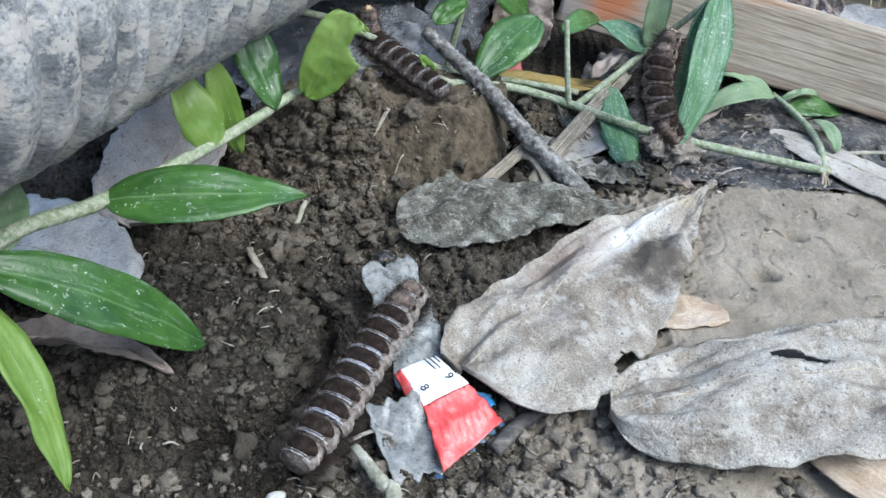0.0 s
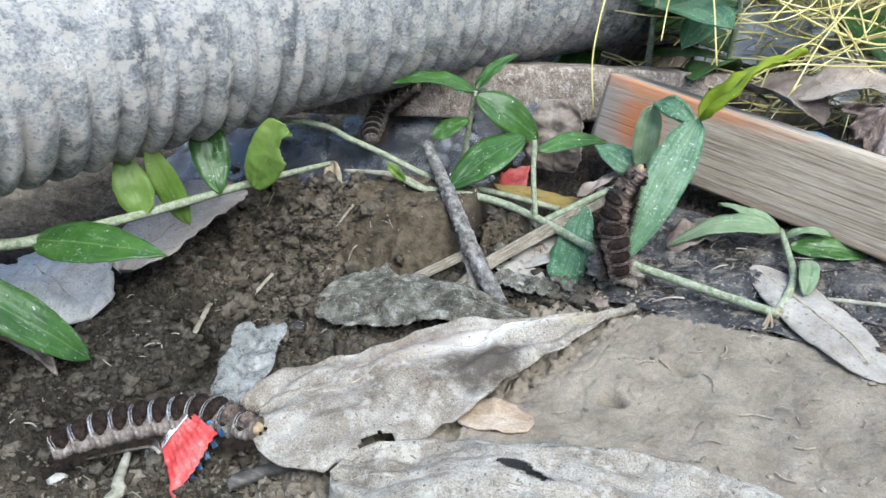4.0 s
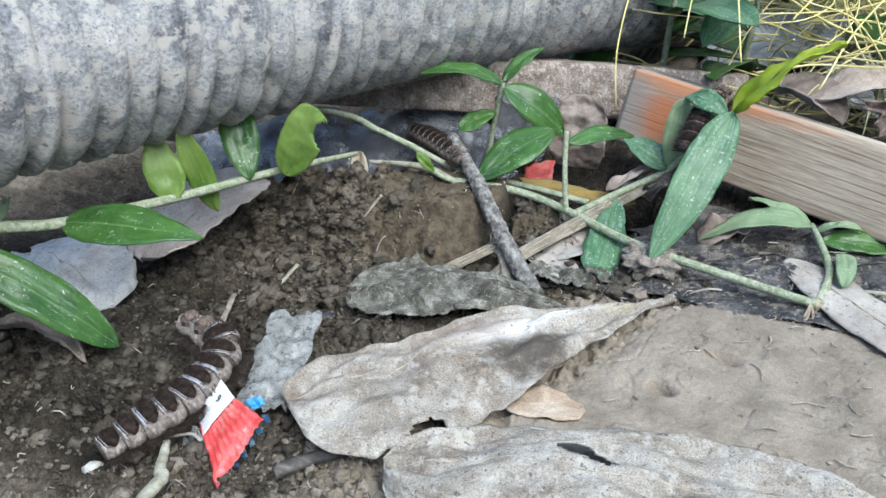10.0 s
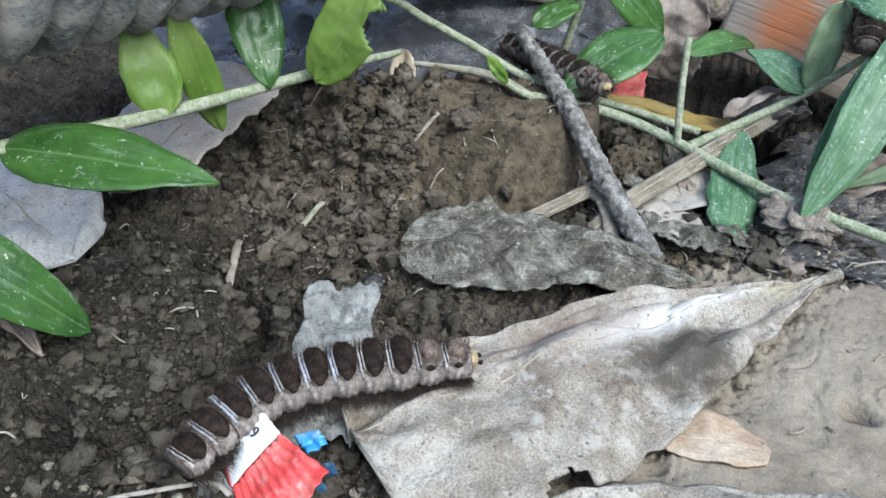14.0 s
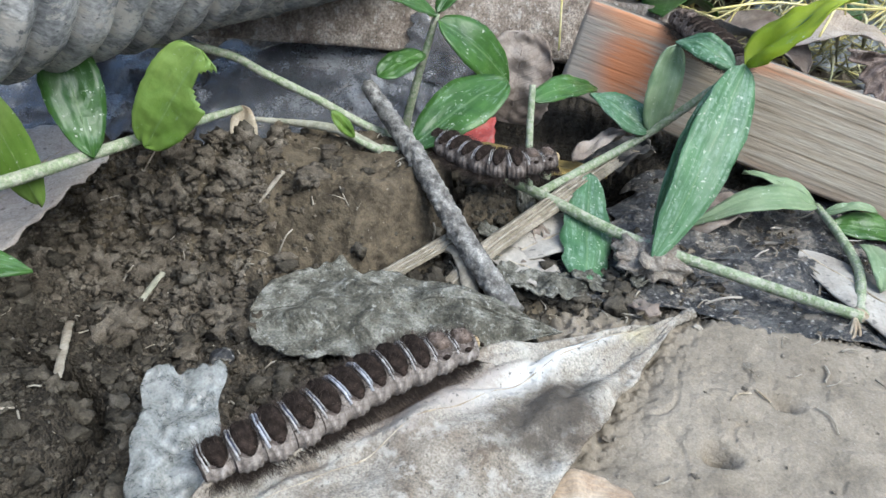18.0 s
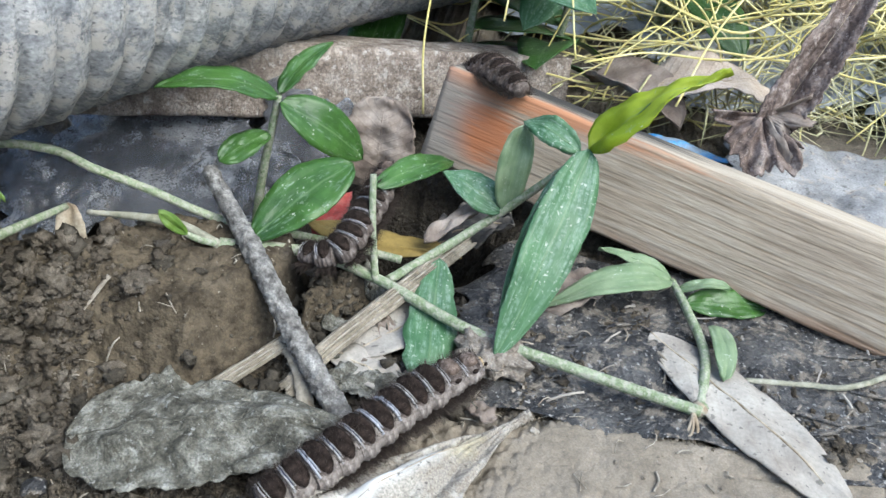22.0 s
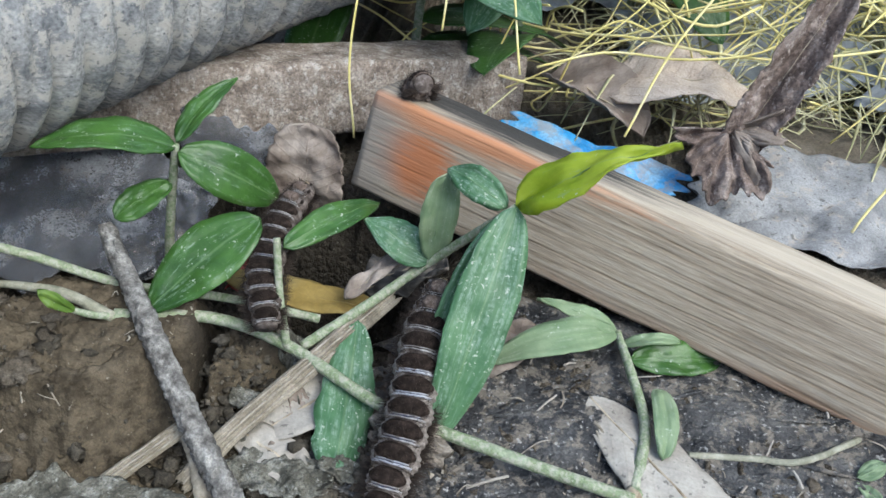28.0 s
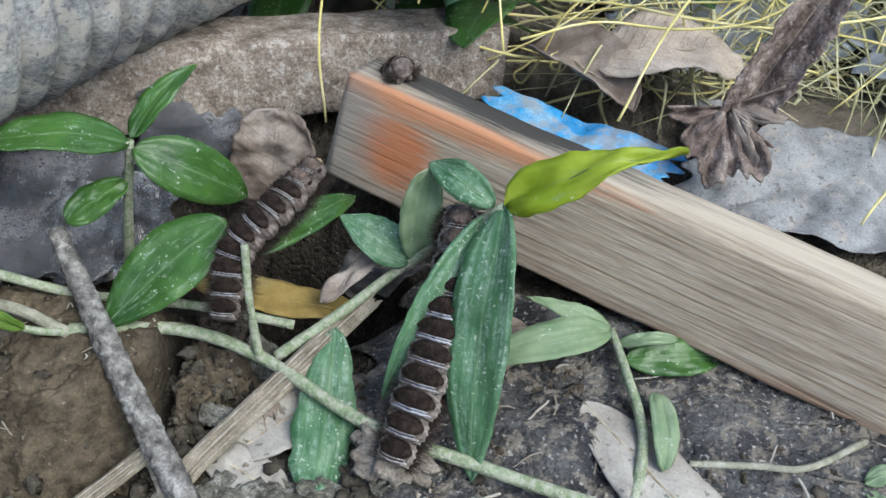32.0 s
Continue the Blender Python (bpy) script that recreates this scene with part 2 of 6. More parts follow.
def soil_mat():
    """Crumbly soil in four kinds, told apart by the mesh's zones: common, pale crust, brown cut face, damp with painted
    shade; granules at two sizes.
    """
    m = bpy.data.materials.new("soil")
    m.use_nodes = True
    nn, ln = m.node_tree.nodes, m.node_tree.links
    b = nn["Principled BSDF"]
    pos = nn.new("ShaderNodeTexCoord").outputs["Object"]

    def noise_fac(scale, detail=6.0, roughness=0.6):
        n = nn.new("ShaderNodeTexNoise")
        n.inputs["Scale"].default_value, n.inputs["Detail"].default_value, n.inputs["Roughness"].default_value = scale, detail, roughness
        ln.new(pos, n.inputs["Vector"])
        return n.outputs["Fac"]

    def cells(scale):
        n = nn.new("ShaderNodeTexVoronoi")
        n.inputs["Scale"].default_value, n.inputs["Randomness"].default_value = scale, 1.0
        ln.new(pos, n.inputs["Vector"])
        return n

    def math_node(op, x, y, z=None):
        n = nn.new("ShaderNodeMath")
        n.operation = op
        for sock, val in zip(n.inputs, (x, y, z)):
            if isinstance(val, (int, float)):
                sock.default_value = val
            elif val is not None:
                ln.new(val, sock)
        return n.outputs[0]

    def mixed(fac, x, y, kind="MIX"):
        n = nn.new("ShaderNodeMix")
        n.data_type, n.blend_type = "RGBA", kind
        for sock, val in ((n.inputs[0], fac), (n.inputs[6], x), (n.inputs[7], y)):
            if isinstance(val, float):
                sock.default_value = val
            elif isinstance(val, tuple):
                sock.default_value = (*val, 1)
            else:
                ln.new(val, sock)
        return n.outputs[2]

    def two_tone(fac, dark, light, lo=0.36, hi=0.66):
        r = nn.new("ShaderNodeValToRGB")
        ln.new(fac, r.inputs[0])
        e = r.color_ramp.elements
        e[0].position, e[1].position = lo, hi
        e[0].color, e[1].color = (*dark, 1), (*light, 1)
        return r.outputs[0]

    at = nn.new("ShaderNodeAttribute")
    at.attribute_name = "zone"
    sep = nn.new("ShaderNodeSeparateXYZ")
    ln.new(at.outputs["Vector"], sep.inputs[0])
    coarse, middle = noise_fac(60, 8.0, 0.68), noise_fac(170, 6.0, 0.65)
    col = two_tone(coarse, (0.050, 0.041, 0.031), (0.128, 0.107, 0.083))
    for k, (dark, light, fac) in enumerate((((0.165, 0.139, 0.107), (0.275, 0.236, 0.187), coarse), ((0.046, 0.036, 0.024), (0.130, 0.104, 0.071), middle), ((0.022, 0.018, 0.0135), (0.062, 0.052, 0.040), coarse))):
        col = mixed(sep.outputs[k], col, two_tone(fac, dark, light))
    granule, crumb = cells(560.0), cells(1500.0)
    tone = nn.new("ShaderNodeSeparateColor")
    ln.new(granule.outputs["Color"], tone.inputs[0])
    shade = two_tone(tone.outputs[0], (0.62, 0.62, 0.62), (1.34, 1.33, 1.30), 0.0, 1.0)
    calm = math_node("SUBTRACT", math_node("SUBTRACT", 0.8, math_node("MULTIPLY", sep.outputs[0], 0.68)), math_node("MULTIPLY", sep.outputs[1], 0.58))
    col = mixed(calm, col, shade, "MULTIPLY")
    grain = two_tone(noise_fac(1700, 3.0), (0.6, 0.6, 0.6), (1.3, 1.3, 1.3), 0.3, 0.7)
    col = mixed(0.5, col, grain, "MULTIPLY")
    specks = two_tone(noise_fac(620, 2.0), (0.0, 0.0, 0.0), (1.0, 1.0, 1.0), 0.69, 0.74)
    col = mixed(math_node("MULTIPLY", specks, 0.45), col, (0.33, 0.30, 0.25))
    ln.new(col, b.inputs["Base Color"])
    b.inputs["Roughness"].default_value, b.inputs["Specular IOR Level"].default_value = 0.9, 0.15
    dome = math_node("MULTIPLY", math_node("MULTIPLY", granule.outputs["Distance"], -1.6), calm)
    fine = math_node("MULTIPLY_ADD", math_node("MULTIPLY", crumb.outputs["Distance"], calm), -0.75, dome)
    fine = math_node("MULTIPLY_ADD", noise_fac(210, 6.0, 0.6), 0.55, fine)
    h = math_node("ADD", fine, math_node("MULTIPLY", noise_fac(700, 5.0), math_node("MULTIPLY_ADD", calm, 1.05, -0.02)))
    bp = nn.new("ShaderNodeBump")
    bp.inputs["Strength"].default_value, bp.inputs["Distance"].default_value = 1.0, 0.0013
    ln.new(h, bp.inputs["Height"])
    ln.new(bp.outputs[0], b.inputs["Normal"])
    return m


SOIL = soil_mat()
CRUMB = mat("soil_crumb", [(0.034, 0.029, 0.022), (0.071, 0.061, 0.047), (0.143, 0.125, 0.10)], 130, 0.95, 1.0, 900, 0.5, 2500, 0.1, bdist=0.001)
CRUSTCLOD = mat("dry_clod", [(0.12, 0.101, 0.079), (0.21, 0.18, 0.143), (0.31, 0.27, 0.22)], 130, 0.95, 1.0, 900, 0.6, 2500, 0.1, bdist=0.0012)
MOUND = mat("mound_clod", [(0.055, 0.045, 0.033), (0.118, 0.098, 0.075), (0.205, 0.176, 0.14)], 130, 0.95, 1.0, 900, 0.6, 2500, 0.1, bdist=0.0012)
HOSE = mat("dusty_woven_fabric", [(0.125, 0.133, 0.148), (0.36, 0.365, 0.367), (0.57, 0.557, 0.532)], 70, 0.95, 1.0, 1300, 0.75, 800, 0.1, coord="UV",
           dust=0.5, dust_col=(0.50, 0.47, 0.425), weave=0.10, dust_edge=0.35, specks=0.5, speck_col=(0.10, 0.105, 0.115))
WOOD = mat("weathered_pine", [(0.22, 0.174, 0.125), (0.385, 0.318, 0.240), (0.47, 0.402, 0.315)], 12, 0.8, 0.5, 45, 0.4, 60, 0.2, stretch=(2.2, 40.0, 40.0), spot_scale=16, grain=0.8, bdist=0.0005, dust=0.35, dust_col=(0.36, 0.32, 0.27),
           spots=[(0.17, 0.047, 0.30, 0.0105, (0.54, 0.475, 0.385), 0.55), (0.020, 0.017, 0.015, 0.013, (0.42, 0.15, 0.06), 0.9), (0.03, 0.033, 0.06, 0.0055, (0.44, 0.19, 0.09), 0.85), (0.040, 0.050, 0.062, 0.013, (0.03, 0.029, 0.029), 0.95), (0.0, 0.012, 0.016, 0.03, (0.24, 0.215, 0.19), 0.65), (0.22, -0.001, 0.20, 0.0055, (0.24, 0.14, 0.085), 0.7)])
CHAR = mat("charred_wood", [(0.02, 0.02, 0.022), (0.07, 0.065, 0.06), (0.22, 0.19, 0.16)], 60, 0.85, 0.4, 300, 0.3, 600, stretch=(0.5, 3, 3))
BEAM = mat("mottled_old_beam", [(0.15, 0.118, 0.096), (0.285, 0.235, 0.195), (0.43, 0.38, 0.33)], 140, 0.9, 1.0, 520, 0.75, 1000, 0.15, specks=0.5, speck_col=(0.10, 0.082, 0.07), dust=0.35, dust_col=(0.46, 0.425, 0.385), dust_edge=0.4, bdist=0.0014)
BARK = mat("grey_bark", [(0.07, 0.064, 0.058), (0.185, 0.174, 0.16), (0.38, 0.365, 0.335)], 300, 0.9, 1.0, 600, 0.6, 1500, 0.15, bdist=0.001)
def leaf_mat(name, dark, light, bloom=0.3, specks=0.3, rough=0.38, veins=0.35, bloom_col=(0.27, 0.36, 0.27), glow=0.18):
    """A living leaf: mottled blade with parallel veins, a dusty bloom in streaks, pale flecks; thin enough to let light through."""
    m = bpy.data.materials.new(name)
    m.use_nodes = True
    nn, ln = m.node_tree.nodes, m.node_tree.links
    b = nn["Principled BSDF"]
    tc = nn.new("ShaderNodeTexCoord")
    oi = nn.new("ShaderNodeObjectInfo")
    shift = nn.new("ShaderNodeVectorMath")
    shift.operation = "ADD"
    ln.new(tc.outputs["Object"], shift.inputs[0])
    ln.new(nn_scale(nn, ln, oi.outputs["Random"], 7.0), shift.inputs[1])
    pos = shift.outputs[0]
    sp = nn.new("ShaderNodeSeparateXYZ")
    ln.new(tc.outputs["UV"], sp.inputs[0])

    def noise_fac(scale, vec, detail=5.0, roughness=0.62):
        n = nn.new("ShaderNodeTexNoise")
        n.inputs["Scale"].default_value, n.inputs["Detail"].default_value, n.inputs["Roughness"].default_value = scale, detail, roughness
        ln.new(vec, n.inputs["Vector"])
        return n.outputs["Fac"]

    def ranged(v, lo, hi, top=1.0):
        r = nn.new("ShaderNodeMapRange")
        r.inputs[1].default_value, r.inputs[2].default_value, r.inputs[4].default_value = lo, hi, top
        ln.new(v, r.inputs[0])
        return r.outputs[0]

    def mul(x, y):
        n = nn.new("ShaderNodeMath")
        n.operation = "MULTIPLY"
        ln.new(x, n.inputs[0])
        ln.new(y, n.inputs[1])
        return n.outputs[0]

    def mixed(fac, x, y, kind="MIX"):
        n = nn.new("ShaderNodeMix")
        n.data_type, n.blend_type = "RGBA", kind
        for sock, val in ((n.inputs[0], fac), (n.inputs[6], x), (n.inputs[7], y)):
            if isinstance(val, tuple):
                sock.default_value = (*val, 1)
            else:
                ln.new(val, sock)
        return n.outputs[2]

    col = mixed(ranged(noise_fac(75, pos), 0.34, 0.66), dark, light)
    wav = nn.new("ShaderNodeMath")
    wav.operation = "MULTIPLY_ADD"
    wav.inputs[1].default_value = 17.0
    ln.new(sp.outputs[1], wav.inputs[0])
    ln.new(nn_scale(nn, ln, noise_fac(120, pos, 2.0), 3.0), wav.inputs[2])
    si = nn.new("ShaderNodeMath")
    si.operation = "SINE"
    ln.new(wav.outputs[0], si.inputs[0])
    lines = ranged(si.outputs[0], 0.75, 1.0)
    col = mixed(nn_scale(nn, ln, mul(lines, ranged(noise_fac(160, pos, 3.0), 0.35, 0.65)), veins), col, (1.7, 1.55, 1.5), "MULTIPLY")
    al = nn.new("ShaderNodeMapping")
    al.inputs["Scale"].default_value = (5.0, 5.5, 1.0)
    ln.new(tc.outputs["UV"], al.inputs[0])
    off = nn.new("ShaderNodeVectorMath")
    off.operation = "ADD"
    ln.new(al.outputs[0], off.inputs[0])
    ln.new(nn_scale(nn, ln, oi.outputs["Random"], 40.0), off.inputs[1])
    patch = ranged(noise_fac(1.0, off.outputs[0], 7.0, 0.7), 0.60 - 0.25 * bloom, 0.74 - 0.15 * bloom)
    dusty = mul(patch, ranged(noise_fac(700, pos, 3.0), 0.35, 0.6))
    col = mixed(nn_scale(nn, ln, dusty, 0.8), col, bloom_col)
    ab = nn.new("ShaderNodeMath")
    ab.operation = "ABSOLUTE"
    ln.new(sp.outputs[1], ab.inputs[0])
    col = mixed(ranged(ab.outputs[0], 0.06, 0.02, 0.3), col, (0.20, 0.29, 0.14))
    fleck = mul(ranged(noise_fac(850, pos, 2.0), 0.66 - 0.05 * specks, 0.70 - 0.05 * specks), ranged(noise_fac(110, pos, 3.0), 0.52 - 0.15 * specks, 0.60))
    col = mixed(nn_scale(nn, ln, fleck, 0.75), col, (0.50, 0.54, 0.46))
    ln.new(col, b.inputs["Base Color"])
    ln.new(ranged(dusty, 0.0, 1.0, 0.75), b.inputs["Roughness"])
    rr = nn.new("ShaderNodeMath")
    rr.operation = "MULTIPLY_ADD"
    rr.inputs[1].default_value, rr.inputs[2].default_value = 0.35, rough
    ln.new(dusty, rr.inputs[0])
    ln.new(rr.outputs[0], b.inputs["Roughness"])
    b.inputs["Specular IOR Level"].default_value = 0.4
    hh = nn.new("ShaderNodeMath")
    hh.operation = "MULTIPLY_ADD"
    hh.inputs[1].default_value = 0.13
    ln.new(si.outputs[0], hh.inputs[0])
    ln.new(nn_scale(nn, ln, noise_fac(420, pos, 3.0), 1.2), hh.inputs[2])
    bp = nn.new("ShaderNodeBump")
    bp.inputs["Strength"].default_value, bp.inputs["Distance"].default_value = 0.6, 0.00035
    ln.new(hh.outputs[0], bp.inputs["Height"])
    ln.new(bp.outputs[0], b.inputs["Normal"])
    tr = nn.new("ShaderNodeBsdfTranslucent")
    ln.new(col, tr.inputs["Color"])
    ms = nn.new("ShaderNodeMixShader")
    ms.inputs[0].default_value = glow
    ln.new(b.outputs[0], ms.inputs[1])
    ln.new(tr.outputs[0], ms.inputs[2])
    ln.new(ms.outputs[0], nn["Material Output"].inputs["Surface"])
    return m


GREEN = leaf_mat("green_leaf", (0.022, 0.066, 0.012), (0.066, 0.150, 0.030), 0.22, 0.35, 0.34, 0.10)
DUSTY = leaf_mat("dusty_green_leaf", (0.038, 0.108, 0.042), (0.100, 0.205, 0.095), 0.55, 0.6, 0.42, 0.16, (0.30, 0.40, 0.32))
LIME = leaf_mat("lime_leaf", (0.13, 0.23, 0.035), (0.24, 0.345, 0.085), 0.05, 0.0, 0.42, 0.10, glow=0.35)
YELLOW = leaf_mat("yellow_green_leaf", (0.27, 0.37, 0.015), (0.43, 0.51, 0.05), 0.05, 0.1, 0.4, 0.12, glow=0.45)
PALEGREEN = leaf_mat("pale_green_leaf", (0.13, 0.205, 0.10), (0.25, 0.32, 0.185), 0.3, 0.2, 0.5, 0.18, (0.36, 0.40, 0.31))
STEM = mat("green_stem", [(0.15, 0.20, 0.10), (0.235, 0.285, 0.165), (0.33, 0.365, 0.255)], 260, 0.75, 1.0, 900, 0.5, 1400, 0.25, dust=0.6, dust_col=(0.39, 0.375, 0.31), dust_edge=0.5)
DRYSTEM = mat("withered_stem", [(0.20, 0.15, 0.10), (0.36, 0.30, 0.22), (0.48, 0.42, 0.33)], 200, 0.9, 0.5, 900, 0.3, 1500, 0.15)
DRY = mat("dry_leaf", [(0.175, 0.142, 0.110), (0.315, 0.282, 0.235), (0.43, 0.40, 0.35)], 80, 0.85, 1.0, 520, 0.75, 1900, 0.2, veins=0.0, dust=0.45, dust_col=(0.415, 0.39, 0.34), rnd=1, bdist=0.0011, dust_edge=0.5, net=0.06, specks=0.35)
DRYBIG = mat("stained_dry_leaf", [(0.165, 0.132, 0.10), (0.295, 0.260, 0.215), (0.41, 0.38, 0.33)], 80, 0.85, 1.0, 520, 0.75, 1900, 0.2, dust=0.45, dust_col=(0.40, 0.375, 0.33), bdist=0.0011, net=0.05, specks=0.15, dust_edge=0.5,
             spots=[(0.56, 0.52, 0.13, 0.50, (0.060, 0.050, 0.040), 0.85), (0.60, -0.14, 0.28, 0.30, (0.60, 0.585, 0.55), 0.8), (0.42, -0.45, 0.18, 0.6, (0.20, 0.15, 0.12), 0.6), (0.85, 0.0, 0.05, 0.5, (0.45, 0.40, 0.25), 0.4)])
DRYGREY = mat("muddy_dry_leaf", [(0.050, 0.047, 0.037), (0.14, 0.132, 0.106), (0.31, 0.30, 0.26)], 190, 0.9, 1.0, 600, 0.7, 1500, 0.15, veins=0.0, dust=0.25, rnd=1, bdist=0.0016, net=0.12, specks=0.5, dust_edge=0.5, dust_col=(0.37, 0.365, 0.33))
PALE = mat("bleached_leaf", [(0.23, 0.20, 0.17), (0.335, 0.305, 0.265), (0.42, 0.39, 0.345)], 60, 0.8, 0.35, 500, 0.25, 1000, 0.2, veins=0.0, dust=0.15, dust_col=(0.22, 0.21, 0.20), rnd=1, net=0.15, specks=0.5, speck_col=(0.11, 0.10, 0.09))
PINKISH = mat("pinkish_dead_leaf", [(0.30, 0.25, 0.215), (0.43, 0.375, 0.33), (0.53, 0.475, 0.43)], 60, 0.8, 0.6, 500, 0.4, 1400, 0.2, net=0.2, specks=0.2, speck_col=(0.16, 0.13, 0.11), dust=0.2, dust_col=(0.30, 0.26, 0.22))
TANLEAF = mat("tan_dead_leaf", [(0.34, 0.265, 0.205), (0.46, 0.38, 0.31), (0.54, 0.46, 0.39)], 60, 0.8, 0.8, 420, 0.4, 1200, 0.2, net=0.3, specks=0.2, speck_col=(0.18, 0.13, 0.10))
CLOTH = mat("grimy_grey_cloth", [(0.14, 0.137, 0.137), (0.27, 0.268, 0.27), (0.39, 0.385, 0.38)], 55, 0.85, 1.0, 400, 0.5, 1300, 0.2, specks=0.5, speck_col=(0.09, 0.085, 0.08), dust=0.35, dust_col=(0.36, 0.31, 0.26), dust_edge=0.5)
WHITISH = mat("whitish_limp_leaf", [(0.33, 0.325, 0.315), (0.48, 0.475, 0.46), (0.58, 0.575, 0.56)], 90, 0.75, 1.0, 420, 0.4, 1400, 0.2, net=0.2, specks=0.2, speck_col=(0.16, 0.14, 0.12), dust=0.25, dust_col=(0.30, 0.28, 0.25))
BROWN = mat("brown_leaf", [(0.105, 0.077, 0.062), (0.21, 0.168, 0.138), (0.33, 0.283, 0.246)], 60, 0.75, 0.5, 420, 0.25, 900, 0.3, veins=0.0, net=0.3, rnd=1, bdist=0.001, dust=0.05, dust_col=(0.40, 0.35, 0.31))
TAN = mat("tan_husk", [(0.25, 0.175, 0.12), (0.37, 0.29, 0.215), (0.48, 0.40, 0.32)], 110, 0.8, 0.7, 500, 0.4, 1200, 0.2, veins=0.4, dust=0.3, dust_col=(0.30, 0.25, 0.20))
STRAW = mat("fibrous_straw", [(0.17, 0.14, 0.105), (0.29, 0.255, 0.205), (0.40, 0.365, 0.305)], 300, 0.85, 0.5, 900, 0.3, 1500, 0.15, rnd=1)
FILM = mat("grimy_black_film", [(0.012, 0.012, 0.014), (0.045, 0.044, 0.045), (0.13, 0.125, 0.12)], 75, 0.45, 1.0, 520, 0.75, 1700, 0.4, dust=0.48, dust_col=(0.20, 0.172, 0.14), bdist=0.0022, dust_edge=0.35, specks=0.6, speck_col=(0.36, 0.35, 0.33))
BAG = mat("dirty_clear_bag", [(0.075, 0.078, 0.092), (0.19, 0.195, 0.212), (0.42, 0.42, 0.435)], 60, 0.22, 0.9, 190, 0.6, 1300, 0.5, alpha=0.62, dust=0.2, dust_col=(0.27, 0.24, 0.21), dust_edge=0.5, specks=0.3)
FOIL = mat("grubby_clear_foil", [(0.14, 0.143, 0.133), (0.25, 0.255, 0.24), (0.42, 0.425, 0.41)], 260, 0.25, 1.0, 420, 0.6, 1500, 0.6, alpha=0.72, specks=0.5, speck_col=(0.16, 0.15, 0.12), dust=0.5, dust_edge=0.5, dust_col=(0.30, 0.29, 0.27))
RED = mat("red_print", [(0.52, 0.045, 0.045), (0.60, 0.07, 0.065), (0.66, 0.16, 0.14)], 150, 0.4, 0.4, 500, 0.25, 1500, 0.5, dust=0.3, dust_col=(0.62, 0.42, 0.40))
REDSCRAP = mat("grubby_red_plastic", [(0.20, 0.03, 0.03), (0.42, 0.06, 0.05), (0.50, 0.16, 0.13)], 150, 0.5, 0.4, 500, 0.3, 1500, 0.4, dust=0.3, dust_col=(0.30, 0.25, 0.22))
WHITE = mat("white_print", [(0.66, 0.66, 0.66), (0.78, 0.78, 0.78), (0.85, 0.85, 0.85)], 150, 0.4, 0.4, 500, 0.1, 1500, 0.5)
BLUE = mat("blue_plastic", [(0.03, 0.17, 0.42), (0.05, 0.29, 0.58), (0.28, 0.45, 0.58)], 60, 0.45, 0.6, 260, 0.5, 900, 0.5, dust=0.5, dust_col=(0.27, 0.27, 0.27), dust_edge=0.45)
TEAL = mat("dark_blue_print", [(0.01, 0.035, 0.08), (0.02, 0.07, 0.14), (0.14, 0.19, 0.23)], 300, 0.5, 0.3)
PALEPLASTIC = mat("pale_plastic", [(0.26, 0.28, 0.31), (0.38, 0.40, 0.43), (0.50, 0.52, 0.54)], 60, 0.5, 0.5, 260, 0.2, 900, 0.4)
INK = mat("dark_print", [(0.02, 0.02, 0.025), (0.03, 0.03, 0.035), (0.05, 0.05, 0.05)], 100, 0.5, 0.1)
STONE = mat("pale_pebble", [(0.40, 0.39, 0.35), (0.52, 0.51, 0.47), (0.64, 0.63, 0.60)], 300, 0.8, 0.4, 900, 0.2, 1500, 0.3, rnd=1)
DODDER = mat("yellow_strand", [(0.56, 0.48, 0.15), (0.70, 0.61, 0.25), (0.78, 0.71, 0.42)], 60, 0.5, 0.1, 900, 0.1, 1500, 0.4, rnd=1)
VELVET = mat("velvet_brown", [(0.008, 0.006, 0.005), (0.022, 0.016, 0.013), (0.05, 0.036, 0.030)], 420, 0.95, 0.6, 1500, 0.4, 2500, 0.05)
BAND = mat("pale_band", [(0.10, 0.081, 0.070), (0.21, 0.180, 0.158), (0.35, 0.312, 0.285)], 700, 0.7, 0.5, 1500, 0.3, 2500, 0.3)
BAND_BLUE = mat("blue_black_spot", [(0.01, 0.012, 0.03), (0.02, 0.025, 0.06), (0.06, 0.07, 0.12)], 500, 0.5, 0.3, 1500, 0.2, 2500, 0.4)
HAIR = mat("brown_hair", [(0.022, 0.016, 0.013), (0.048, 0.035, 0.028), (0.095, 0.074, 0.06)], 300, 0.8, 0.0, 900, 0.1, 1500, 0.2)
HEAD = mat("amber_head", [(0.16, 0.10, 0.05), (0.33, 0.24, 0.13), (0.46, 0.37, 0.22)], 500, 0.45, 0.2, 1500, 0.3, 2500, 0.4)


ROLLED = mat("rolled_brown_leaf", [(0.085, 0.060, 0.049), (0.185, 0.138, 0.117), (0.36, 0.30, 0.265)], 130, 0.75, 1.0, 320, 0.6, 1200, 0.3, net=0.06, bdist=0.0018, dust=0.3, dust_col=(0.38, 0.33, 0.30), dust_edge=0.5)
ROOTSOIL = mat("root_soil", [(0.16, 0.13, 0.105), (0.27, 0.232, 0.192), (0.39, 0.35, 0.30)], 400, 0.95, 1.0, 900, 0.5, 1500, 0.1, bdist=0.0015)
FIBRE = mat("straw_fibre", [(0.12, 0.103, 0.077), (0.22, 0.192, 0.15), (0.34, 0.305, 0.25)], 120, 0.85, 0.9, 900, 0.55, 1800, 0.15, veins=0.9, dust=0.35, dust_col=(0.20, 0.175, 0.145))
